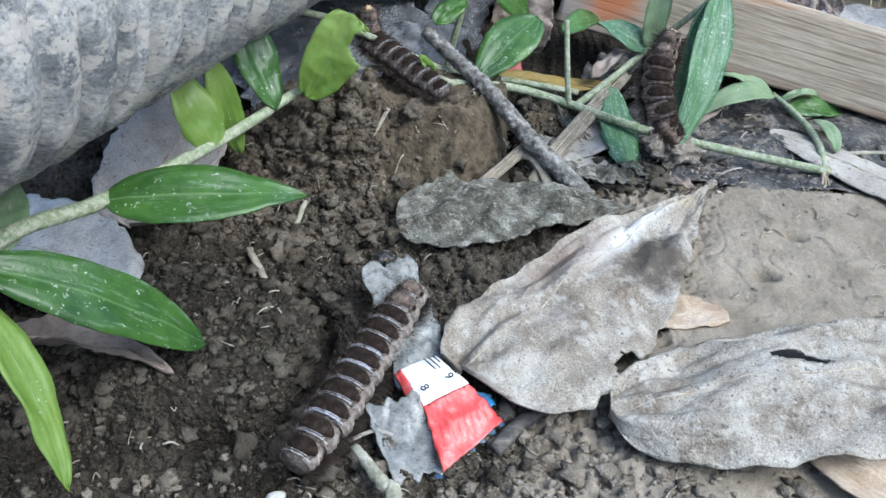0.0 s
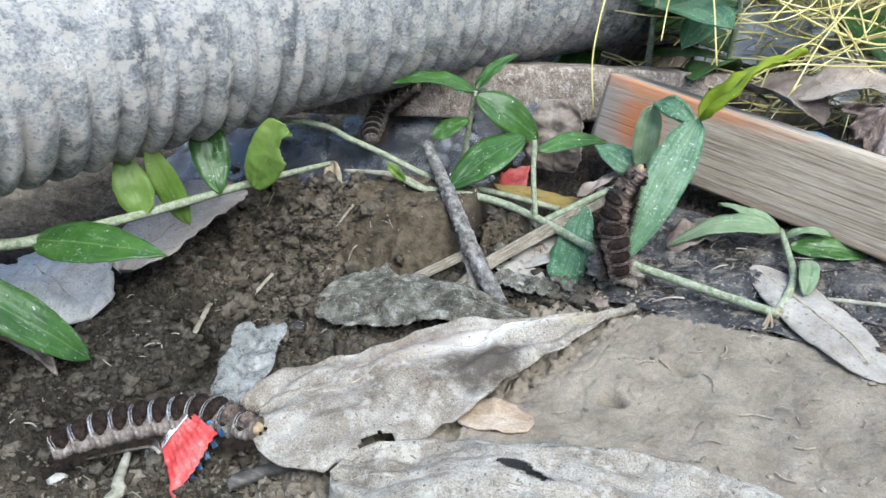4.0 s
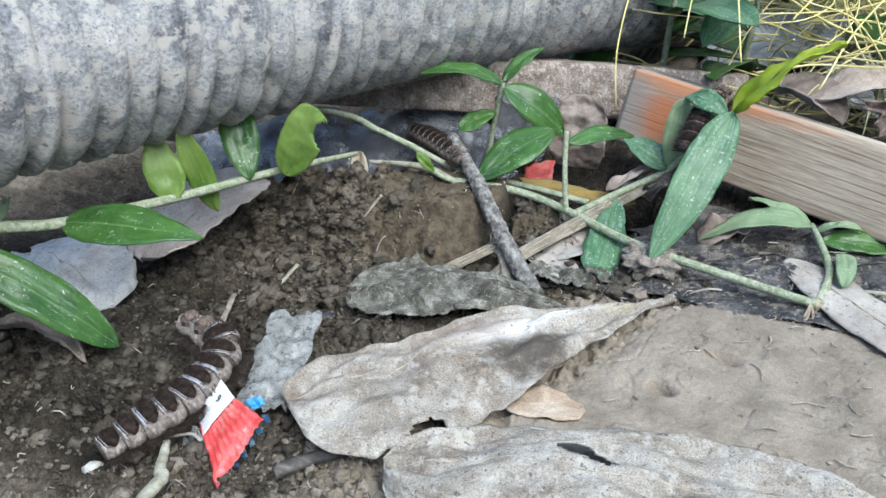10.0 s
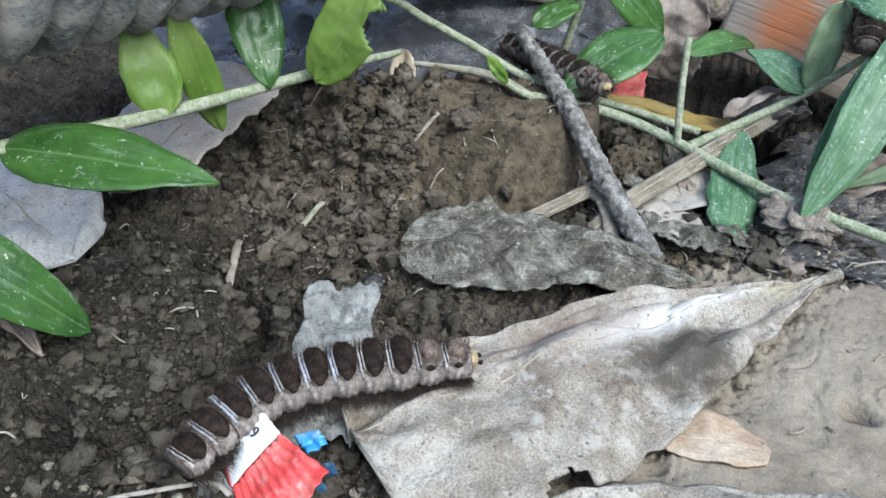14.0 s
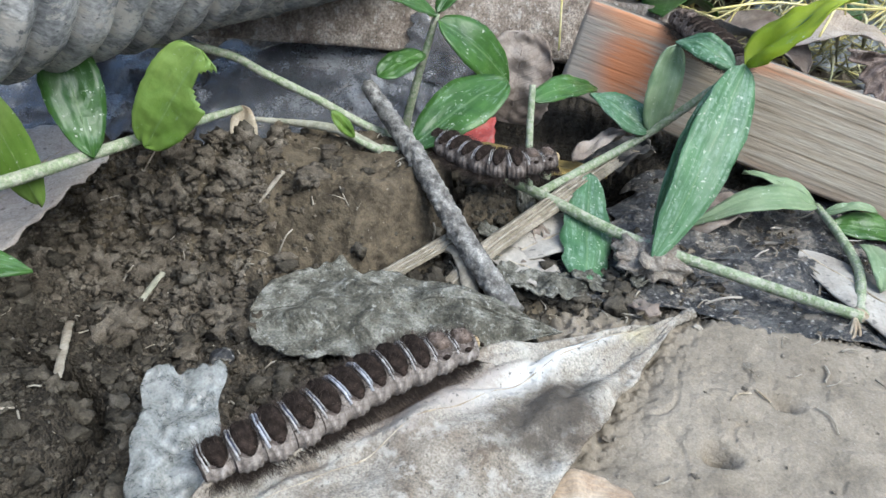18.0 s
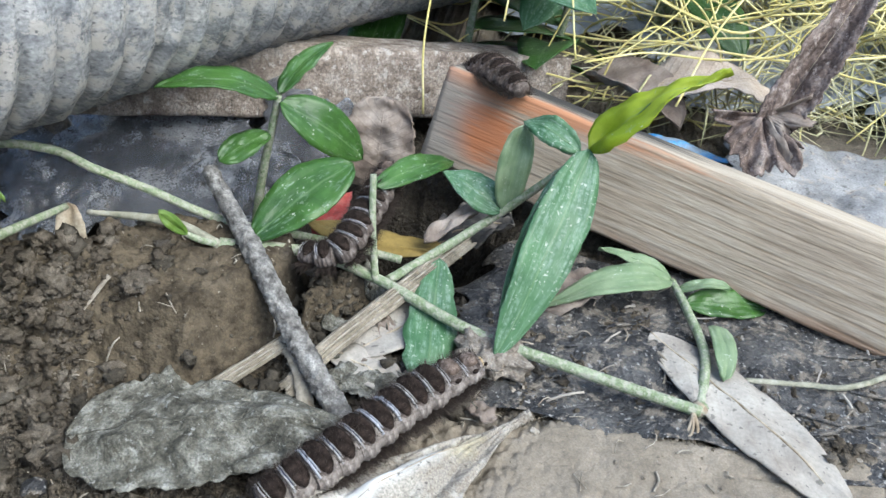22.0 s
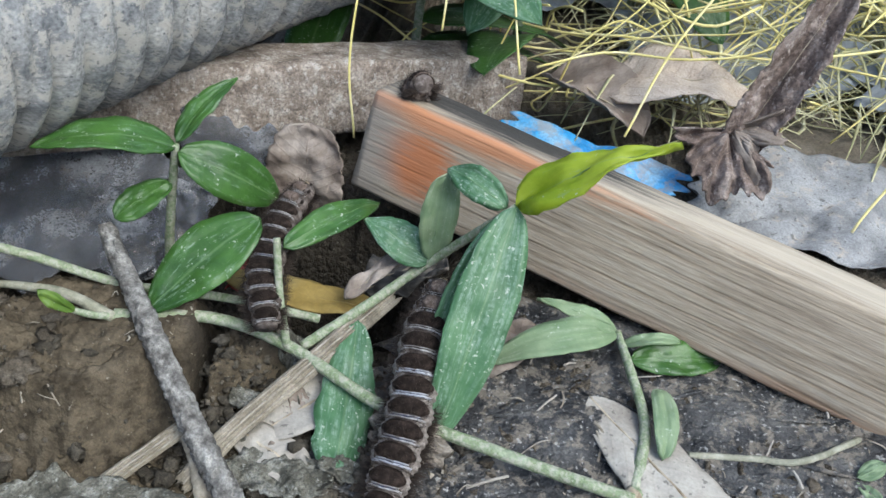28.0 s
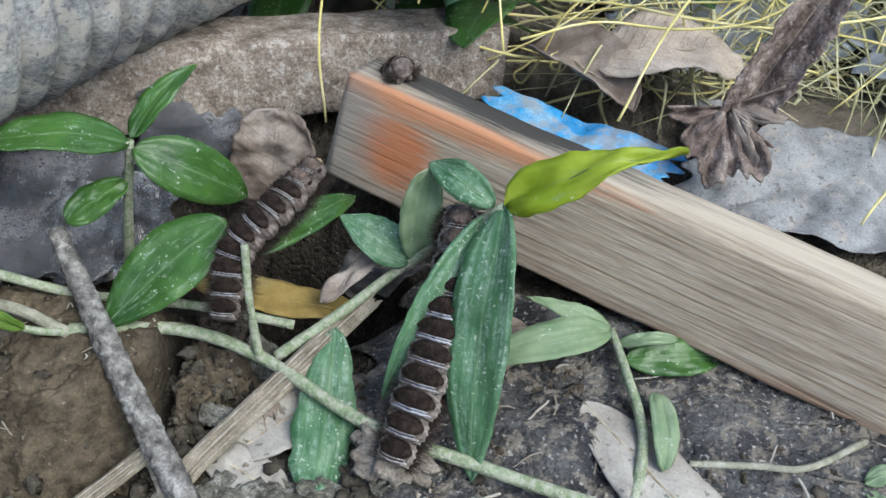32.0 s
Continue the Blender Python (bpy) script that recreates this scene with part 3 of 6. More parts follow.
ROTTEN = mat("rotting_stalk", [(0.19, 0.19, 0.135), (0.31, 0.30, 0.23), (0.43, 0.415, 0.345)], 200, 0.85, 0.9, 900, 0.3, 1500, 0.2)
LINE = mat("white_line", [(0.14, 0.128, 0.12), (0.30, 0.28, 0.27), (0.49, 0.47, 0.46)], 500, 0.6, 0.2)
WHITE_LINE = mat("bluish_white_line", [(0.20, 0.20, 0.215), (0.33, 0.33, 0.35), (0.48, 0.48, 0.52)], 500, 0.6, 0.2)
BROWNBAND = mat("brown_band", [(0.06, 0.042, 0.032), (0.13, 0.095, 0.075), (0.24, 0.19, 0.16)], 700, 0.8, 0.5, 1500, 0.3, 2500, 0.2)
FLANK = mat("brown_flank", [(0.05, 0.038, 0.032), (0.11, 0.088, 0.077), (0.21, 0.18, 0.16)], 600, 0.85, 0.5, 1500, 0.3, 2500, 0.2)
GRASS = mat("dry_grass_litter", [(0.32, 0.32, 0.15), (0.50, 0.47, 0.28), (0.64, 0.60, 0.44)], 60, 0.8, 0.4, 400, 0.3, 900, 0.2, rnd=1)
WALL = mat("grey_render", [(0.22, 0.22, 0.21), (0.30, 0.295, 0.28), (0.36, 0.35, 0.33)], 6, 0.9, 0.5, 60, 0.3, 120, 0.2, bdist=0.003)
OCHRE = mat("ochre_leaf", [(0.16, 0.11, 0.03), (0.28, 0.20, 0.06), (0.36, 0.28, 0.12)], 60, 0.6, 0.3, 420, 0.2, 900, 0.3, rnd=1)


# ---- mesh helpers ----
def part(name, geo, material, parent=None, label="", smooth=True, at=(0, 0, 0)):
    """Links verts, faces (and uv per vertex) as one mesh object whose origin is at."""
    verts, faces = geo[0], geo[1]
    me = bpy.data.meshes.new(name)
    off = Vector(at)
    me.from_pydata([tuple(Vector(v) - off) for v in verts] if off.length else [tuple(v) for v in verts], [], [tuple(f) for f in faces])
    if len(geo) > 2 and geo[2] is not None:
        layer = me.uv_layers.new(name="UVMap")
        idx = np.zeros(len(me.loops), dtype=np.int32)
        me.loops.foreach_get("vertex_index", idx)
        layer.data.foreach_set("uv", np.asarray(geo[2], dtype=np.float32)[idx].ravel())
    me.materials.append(material)
    if smooth:
        me.polygons.foreach_set("use_smooth", np.ones(len(me.polygons), dtype=bool))
    ob = new(name, me)
    if parent is None:
        ob.location = off
    else:
        ob.parent = parent
        ob.location = off
    if label:
        ob["label"] = label
    return ob


def thing(name, at, label, category, group=""):
    """An Empty at a thing's base; its parts are built in its space."""
    ob = new(name)
    ob.empty_display_size = 0.01
    ob.location = at
    return tagged(ob, label, category, group)


def spline(pts, n):
    """n points on a smooth curve through pts."""
    p = np.asarray(pts, float)
    p = np.vstack([2 * p[0] - p[1], p, 2 * p[-1] - p[-2]])
    seg = len(p) - 3
    out = []
    for k in range(n):
        s = k / (n - 1) * seg
        i = min(int(s), seg - 1)
        u = s - i
        a, b, c, d = p[i], p[i + 1], p[i + 2], p[i + 3]
        out.append(0.5 * (2 * b + (c - a) * u + (2 * a - 5 * b + 4 * c - d) * u * u + (3 * b - a - 3 * c + d) * u ** 3))
    return np.array(out)


def tube(pts, radius, sides=8, n=None, rough=0.0, seed=1, flat=1.0):
    """A closed tube along a smooth curve; radius: number or one value for each control point."""
    n = n or max(8, 6 * len(pts))
    c = spline(pts, n)
    r = np.interp(np.linspace(0, 1, n), np.linspace(0, 1, len(pts)), radius) if hasattr(radius, "__len__") else np.full(n, radius)
    rng = np.random.RandomState(seed)
    tang = np.gradient(c, axis=0)
    tang /= np.linalg.norm(tang, axis=1)[:, None] + 1e-12
    ref = np.array([0, 0, 1.0]) if abs(tang[0][2]) < 0.9 else np.array([1.0, 0, 0])
    verts, faces = [], []
    for k in range(n):
        s = np.cross(tang[k], ref)
        s /= np.linalg.norm(s)
        ref = np.cross(s, tang[k])
        for j in range(sides):
            a = 2 * math.pi * j / sides
            rr = r[k] * (1 + rough * rng.uniform(-1, 1))
            verts.append(c[k] + rr * (math.cos(a) * s + flat * math.sin(a) * ref))
    for k in range(n - 1):
        for j in range(sides):
            a, b = k * sides + j, k * sides + (j + 1) % sides
            faces.append((a, b, b + sides, a + sides))
    faces.append(tuple(range(sides))[::-1])
    faces.append(tuple(range((n - 1) * sides, n * sides)))
    return verts, faces


def blade(base, tip, width, up=(0, 0, 1), sag=0.0, fold=0.15, curl=0.0, wave=0.0, a=0.75, b=0.6, nu=30, nv=10, seed=0, gone=None, twist=0.0, side_sag=0.0, asym=0.0, rag=0.05):
    """A leaf's blade from base to tip: verts, faces, uv (along, across). sag arches it towards up, fold makes a V, curl rolls its
    margins up, gone(u, v) says where it is eaten away."""
    base, tip = np.asarray(base, float), np.asarray(tip, float)
    ax = tip - base
    length = np.linalg.norm(ax)
    ax = ax / length
    up = np.asarray(up, float)
    side = np.cross(ax, up)
    side /= np.linalg.norm(side)
    nrm = np.cross(side, ax)
    peak = (a / (a + b)) ** a * (b / (a + b)) ** b
    verts, uv, keep = [], [], []
    for i in range(nu + 1):
        u = i / nu
        w = 0.5 * width * (u ** a) * ((1 - u) ** b) / peak
        tw = radians(twist) * u
        s2, n2 = math.cos(tw) * side + math.sin(tw) * nrm, -math.sin(tw) * side + math.cos(tw) * nrm
        mid = base + ax * length * u + nrm * sag * 4 * u * (1 - u) + side * side_sag * 4 * u * (1 - u)
        for j in range(nv + 1):
            v = 2 * j / nv - 1
            lift = fold * abs(v) * w + curl * v * v * w
            jag = 1 + (rag * (noise.noise((u * 14, v * 3 + seed * 7.1, seed)) + 0.6 * noise.noise((u * 37, v * 3 + seed * 2.1, seed))) * abs(v) ** 6)
            wob = wave * noise.noise((u * 5 + seed * 3.7, v * 1.6, seed * 1.3)) + 0.35 * wave * noise.noise((u * 13, v * 5 + seed, seed * 2.1))
            verts.append(mid + s2 * v * w * jag * (1 + (asym if v > 0 else -asym)) + n2 * (lift + wob))
            uv.append((u, v))
    faces = []
    for i in range(nu):
        for j in range(nv):
            if gone and gone((i + 0.5) / nu, (2 * j + 1) / nv - 1):
                continue
            k = i * (nv + 1) + j
            faces.append((k, k + 1, k + nv + 2, k + nv + 1))
    return verts, faces, uv


def rib_line(geo, nu, nv, radius, lo=0.0, hi=0.97, lift=0.0):
    """A midrib that follows a blade's middle."""
    mid = [np.asarray(geo[0][i * (nv + 1) + nv // 2]) + np.array([0, 0, lift]) for i in range(nu + 1)]
    pick = mid[int(lo * nu): max(int(lo * nu) + 3, int(hi * nu)): 3]
    return tube(pick, [radius] * (len(pick) - 1) + [radius * 0.4], 5, len(pick) * 2)


def thicken(ob, t=0.0004):
    mod = ob.modifiers.new("thickness", "SOLIDIFY")
    mod.thickness, mod.offset = t, 0.0
    return ob


def leaf_part(parent, name, material, base, tip, width, label="", rib=None, nu=24, nv=8, rib_r=0.00022, thick=0.0004, **kw):
    """A leaf as a part of a plant: blade with its midrib beneath it. base and tip are places in the world."""
    o = np.array(parent.location) if parent else np.zeros(3)
    kw.setdefault("wave", 0.0011)
    kw.setdefault("twist", 22 * math.sin(7.3 * kw.get("seed", 0)))
    geo = blade(np.asarray(base) - o, np.asarray(tip) - o, width, nu=nu, nv=nv, **kw)
    ob = thicken(part(name, geo, material, parent, label), thick)
    part("midrib", rib_line(geo, nu, nv, rib_r), rib or material, ob)
    return ob


def loose_leaf(label, material, base, tip, width, name="dry_leaf", category="leaf", group="fallen leaves", rib=DRYSTEM, nu=44, nv=18, rib_r=0.00038, stalk=None, thick=0.0005, clear=0.0007, **kw):
    """A fallen leaf: blade, midrib and its stalk."""
    o = np.asarray(base, float)
    ob = thing(name, base, label, category, group)
    geo = blade(np.zeros(3), np.asarray(tip, float) - o, width, nu=nu, nv=nv, **kw)
    flat_pts = np.array(geo[0])
    floor_z = soil(flat_pts[:, 0] + o[0], flat_pts[:, 1] + o[1], False) + clear - o[2]
    for p, fz in zip(geo[0], floor_z):
        p[2] = max(p[2], fz)
    thicken(part("blade", geo, material, ob), thick)
    part("midrib", rib_line(geo, nu, nv, rib_r, lift=0.0001), rib, ob)
    if stalk:
        part("stalk", tube([np.asarray(p) - o for p in stalk], [0.0006, 0.0012, 0.0017, 0.0015], 9, 30, 0.15, 2), material, ob)
    return ob


def crumpled(center, u, v, amp, nu=24, nv=20, seed=0, ragged=0.12, arch=0.0, sharp=1.0, freq=40):
    """A crumpled sheet spanned by the half-vectors u and v with an uneven outline."""
    c, u, v = (np.asarray(q, float) for q in (center, u, v))
    n = np.cross(u, v)
    n /= np.linalg.norm(n)
    lu, lv = np.linalg.norm(u), np.linalg.norm(v)
    verts, uv = [], []
    for i in range(nu + 1):
        for j in range(nv + 1):
            s, t = 2 * i / nu - 1, 2 * j / nv - 1
            ks = 1 + ragged * noise.noise((t * 3 + seed, seed * 2.3, 1.0)) * 2
            kt = 1 + ragged * noise.noise((s * 3 - seed, seed * 1.7, 5.0)) * 2
            q = (s * lu * freq, t * lv * freq, seed * 3.3)
            w = abs(noise.noise(q)) * 1.6 - 0.4 + 0.5 * abs(noise.noise((q[0] * 2.3, q[1] * 2.3, seed)))
            verts.append(c + u * s * ks + v * t * kt + n * (amp * w * sharp + arch * (1 - s * s)))
            uv.append((s, t))
    faces = [(i * (nv + 1) + j, (i + 1) * (nv + 1) + j, (i + 1) * (nv + 1) + j + 1, i * (nv + 1) + j + 1) for i in range(nu) for j in range(nv)]
    return verts, faces, uv


def sheet(name, label, category, material, center, u, v, amp, group="", thick=0.0003, **kw):
    o = np.asarray(center, float)
    ob = part(name, crumpled(np.zeros(3), u, v, amp, **kw), material, None, at=(0, 0, 0))
    ob.location = o
    thicken(ob, thick)
    return tagged(ob, label, category, group)


def lump(r, seed, n=2, rough=0.3, squash=0.75):
    """A rounded, uneven lump."""
    bm = bmesh.new()
    bmesh.ops.create_icosphere(bm, subdivisions=n, radius=1)
    for vv in bm.verts:
        k = 1 + rough * noise.noise(vv.co * 1.3 + Vector((seed * 5.1, 0, 0)))
        k *= 1 + 0.7 * rough * noise.noise(vv.co * 3.1 + Vector((0, seed * 3.7, 0)))
        vv.co = Vector((vv.co.x * r * k, vv.co.y * r * k, vv.co.z * r * k * squash))
    verts, faces = [v.co.copy() for v in bm.verts], [[v.index for v in f.verts] for f in bm.faces]
    bm.free()
    return verts, faces


# ---- ground ----
def step(x, lo, hi):
    t = np.clip((x - lo) / (hi - lo), 0, 1)
    return t * t * (3 - 2 * t)


GRID = np.random.RandomState(5).uniform(-1, 1, (256, 256))


def value_noise(x, y, s):
    x, y = np.asarray(x) * s + 1000.0, np.asarray(y) * s + 1000.0
    i, j = np.floor(x).astype(int), np.floor(y).astype(int)
    u, v = x - i, y - j
    u, v = u * u * (3 - 2 * u), v * v * (3 - 2 * v)
    g = lambda a, b: GRID[a % 256, b % 256]
    return (g(i, j) * (1 - u) + g(i + 1, j) * u) * (1 - v) + (g(i, j + 1) * (1 - u) + g(i + 1, j + 1) * u) * v


CELLS = np.random.RandomState(17).uniform(0, 1, (128, 128, 4))


def clods(x, y, size):
    """Rounded clods packed over the plane: their domes' height in units of size."""
    gx_, gy_ = np.asarray(x) / size + 500.0, np.asarray(y) / size + 500.0
    i, j = np.floor(gx_).astype(int), np.floor(gy_).astype(int)
    best = np.full(np.shape(gx_), -0.25)
    for a in (-1, 0, 1):
        for b in (-1, 0, 1):
            c = CELLS[(i + a) % 128, (j + b) % 128]
            px, py, r, h = i + a + c[..., 0], j + b + c[..., 1], 0.35 + 0.5 * c[..., 2], c[..., 3]
            d2 = ((gx_ - px) ** 2 + (gy_ - py) ** 2) / (r * r)
            best = np.maximum(best, (0.35 + 0.65 * h) * r * np.sqrt(np.clip(1 - d2, 0, 1)) - 0.25)
    return best


def soil(x, y, fine=True):
    """Height of the soil: a mound, a hollow before it, a compacted dome with a groove, a smooth flat and crumbs."""
    x, y = np.asarray(x, float), np.asarray(y, float)
    near = 1 - step(np.hypot(x - 0.05, y - 0.22), 0.4, 0.8)
    z = 0.0015 * value_noise(x, y, 30)
    wob = 0.004 * value_noise(x, y, 60)
    mound = step(x + wob, -0.075, -0.035) * (1 - step(x + wob, 0.041, 0.047)) * step(y + wob - 1.3 * np.clip(x - 0.022, 0, 0.03), 0.241, 0.263) * (1 - step(y + 0.026 * step(-x, 0.0, 0.02), 0.294, 0.312))
    z = z + 0.022 * mound
    foot = y - 0.270 - 1.05 * (x - 0.047) + wob
    z = z + 0.013 * step(x + 0.5 * wob, 0.0465, 0.0495) * (1 - step(x, 0.060, 0.068)) * step(foot, 0.0, 0.010) * (1 - step(y, 0.298, 0.308))
    z = z - 0.009 * np.exp(-(((x + 0.03) / 0.035) ** 2 + ((y - 0.212) / 0.022) ** 2))
    z = z - 0.034 * np.exp(-(((x - 0.068) / 0.025) ** 2 + ((y - 0.330) / 0.021) ** 2) ** 2)
    z = z - 0.010 * np.exp(-(((x + 0.045) / 0.035) ** 2 + ((y - 0.302) / 0.014) ** 2) ** 2)
    z = z - 0.006 * step(y, 0.304, 0.316) * (1 - step(y, 0.36, 0.38)) * step(x, -0.1, -0.07) * (1 - step(x, 0.09, 0.11))
    r = np.hypot(x + 0.047, y - 0.165) + 0.0012 * value_noise(x, y, 90)
    dome, groove = 1 - step(r, 0.024, 0.0325), np.exp(-(((r - 0.0340) / 0.0019) ** 2)) * step(x, -0.052, -0.036)
    z = z + 0.0075 * dome - 0.008 * groove
    flat = step(x - 0.4 * (y - 0.2), 0.085, 0.105) * (1 - step(y - 0.08 * (x - 0.1) + wob, 0.252, 0.257))
    z = z + 0.0025 * flat
    z = z - 0.010 * np.exp(-(((x - 0.122) / 0.0032) ** 2 + ((y - 0.206) / 0.0022) ** 2)) - 0.0045 * np.exp(-(((x - 0.139) / 0.003) ** 2 + ((y - 0.228) / 0.002) ** 2))
    rough = (1 - flat) * (1 - 0.5 * dome) * (1 - 0.85 * mound * step(x, -0.012, 0.0))
    if not fine:
        return z + near * 0.0022 * rough
    lumps = np.abs(value_noise(x, y, 260)) * 0.5 + np.abs(value_noise(x, y, 520)) * 0.3 + np.abs(value_noise(x, y, 130)) * 0.6
    wx, wy = x + 0.0012 * value_noise(x, y, 300), y + 0.0012 * value_noise(y, x, 300)
    coarse = step(y + 6 * wob, 0.225, 0.25) * (1 - step(x, -0.02, 0.012)) + step(np.hypot(x - 0.02, y - 0.085), 0.06, 0.02)
    big = np.clip(coarse, 0, 1)
    pack = 0.0125 * big * clods(wx, wy, 0.0075) + (0.0021 + 0.0012 * big) * clods(wx, wy, 0.0028) * 1.6 + (0.0024 + 0.0022 * big) * clods(wx + 0.3, wy, 0.0045) + 0.0018 * clods(wx, wy + 0.2, 0.0019)
    z = z + near * rough * pack
    z = z + near * ((0.0022 * rough + 0.0006) * (lumps - 0.45) + (1 - 0.85 * flat) * (0.00035 * value_noise(x, y, 900) + 0.0002 * value_noise(x, y, 1700)))
    z = z + near * flat * (0.0010 * value_noise(x, y, 90) + 0.00022 * value_noise(x + 0.37 * y, y - 0.37 * x, 380) + 0.00012 * value_noise(x - 0.6 * y, y + 0.6 * x, 700) - 0.0009 * np.exp(-((value_noise(y, x, 75) / 0.035) ** 2)) * (value_noise(x, y, 33) > 0.25))
    face = mound * step(x, -0.012, 0.0)
    z = z - near * face * 0.0016 * np.clip(np.abs(value_noise(x * 0.6, y * 1.6, 260)) * 1.6 - 0.35, 0, 1) - near * face * 0.0022 * np.exp(-((value_noise(x * 0.5, y * 1.2, 120) / 0.045) ** 2)) * (value_noise(y, x, 60) > -0.1)
    crack = np.exp(-((value_noise(x, y, 90) / 0.05) ** 2)) * (value_noise(x, y, 45) > 0.1)
    cut = np.exp(-(((x - 0.0445 - 0.0012 * value_noise(y, x, 150)) / 0.0016) ** 2)) * step(y, 0.255, 0.266) * (1 - step(y, 0.298, 0.306))
    split = np.exp(-((value_noise(x * 1.3, y, 70) / 0.05) ** 2)) * face * step(value_noise(y, x, 40), -0.3, 0.1)
    return z - near * (0.0012 * crack * (0.3 + 0.7 * mound) + 0.010 * cut + 0.0026 * split)


def soil_zones(x, y):
    """Where the soil is a dry pale crust, where it is the brown cut face of the mound, and where it is damp or painted
    as shade.
    """
    wob = 0.006 * value_noise(x, y, 70) + 0.003 * value_noise(x, y, 200)
    crust = step(x + 0.35 * (0.16 - y) + wob, 0.030, 0.062) * (1 - step(y - 0.08 * (x - 0.1) + 0.5 * wob, 0.252, 0.258))
    crust = np.maximum(crust, 0.7 * (1 - step(y + wob + 0.12 * np.clip(-x, 0, 0.1), 0.080, 0.135)))
    far = step(np.hypot(x - 0.05, y - 0.22), 0.21, 0.29)
    crust = np.maximum(crust, 0.8 * far)
    mound = step(x + wob, -0.10, -0.05) * (1 - step(x + wob, 0.075, 0.085)) * step(y + wob, 0.226, 0.25) * (1 - step(y, 0.30, 0.31))
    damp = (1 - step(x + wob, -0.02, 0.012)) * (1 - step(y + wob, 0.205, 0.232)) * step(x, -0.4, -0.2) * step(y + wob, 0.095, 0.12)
    # pit, cleft and hollow are no damper: their shade is painted in this tone
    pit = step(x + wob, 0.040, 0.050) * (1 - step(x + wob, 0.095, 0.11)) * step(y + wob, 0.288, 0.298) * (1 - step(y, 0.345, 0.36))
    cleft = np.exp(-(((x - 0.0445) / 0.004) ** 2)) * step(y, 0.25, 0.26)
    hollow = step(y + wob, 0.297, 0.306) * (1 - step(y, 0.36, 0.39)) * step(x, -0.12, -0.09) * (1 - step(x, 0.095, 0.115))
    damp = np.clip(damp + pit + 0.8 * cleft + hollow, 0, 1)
    return crust, mound, damp


def spaced(lo, hi, fine, far):
    mid = np.arange(lo, hi + fine / 2, fine)
    out, d = [hi], fine
    while out[-1] < far:
        d *= 1.3
        out.append(out[-1] + d)
    up = np.array(out[1:])
    return np.concatenate([lo - (up[::-1] - hi), mid, up])


gx, gy = spaced(-0.12, 0.215, 0.00056, 400.0), spaced(0.075, 0.335, 0.00056, 400.0)
XX, YY = np.meshgrid(gx, gy, indexing="ij")
ZZ = soil(XX, YY)
nx, ny = XX.shape
me = bpy.data.meshes.new("ground")
quads = (np.arange(nx - 1)[:, None] * ny + np.arange(ny - 1)[None, :]).ravel()
quads = np.stack([quads, quads + ny, quads + ny + 1, quads + 1], 1)
me.from_pydata(np.stack([XX, YY, ZZ], -1).reshape(-1, 3).tolist(), [], quads.tolist())
me.materials.append(SOIL)
zone = me.attributes.new("zone", "FLOAT_VECTOR", "POINT")
crust, brown_face, damp_and_shade = soil_zones(XX, YY)
zone.data.foreach_set("vector", np.stack([crust, brown_face, damp_and_shade], -1).astype(np.float32).ravel())
me.polygons.foreach_set("use_smooth", np.ones(len(me.polygons), dtype=bool))
ground = tagged(new("ground", me), "damp brown garden soil with crumbs, cracks and a small mound", "soil", kind="structure")


def sky_block_wall(name, corner, along, across, length):
    """A plain wall added out of view to block low sky light: a long block with slightly uneven faces and a rounded
    coping.
    """
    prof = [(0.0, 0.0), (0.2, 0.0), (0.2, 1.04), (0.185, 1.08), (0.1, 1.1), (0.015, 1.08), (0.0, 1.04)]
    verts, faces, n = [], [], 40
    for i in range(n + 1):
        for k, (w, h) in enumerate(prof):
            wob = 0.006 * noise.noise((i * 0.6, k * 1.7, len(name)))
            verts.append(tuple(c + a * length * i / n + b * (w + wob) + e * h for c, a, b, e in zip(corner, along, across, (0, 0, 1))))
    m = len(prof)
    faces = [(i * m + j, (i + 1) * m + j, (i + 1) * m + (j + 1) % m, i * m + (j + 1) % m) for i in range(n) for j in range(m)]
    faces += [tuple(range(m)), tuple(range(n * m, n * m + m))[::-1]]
    return tagged(part(name, (verts, faces), WALL, smooth=False), "plain grey wall added out of view to block low sky light", "wall", kind="structure")


# unseen light blockers on four sides, added to deepen the crevices
sky_block_wall("wall_north", (-1.6, 2.0, -0.05), (1, 0, 0), (0, 1, 0), 3.4)
sky_block_wall("wall_south", (-1.6, -2.6, -0.05), (1, 0, 0), (0, -1, 0), 3.4)
sky_block_wall("wall_west", (-1.6, -2.6, -0.05), (0, 1, 0), (-1, 0, 0), 4.6)
sky_block_wall("wall_east", (1.8, -2.6, -0.05), (0, 1, 0), (1, 0, 0), 4.6)


def on(x, y, lift=0.0):
    return (x, y, float(soil(x, y)) + lift)


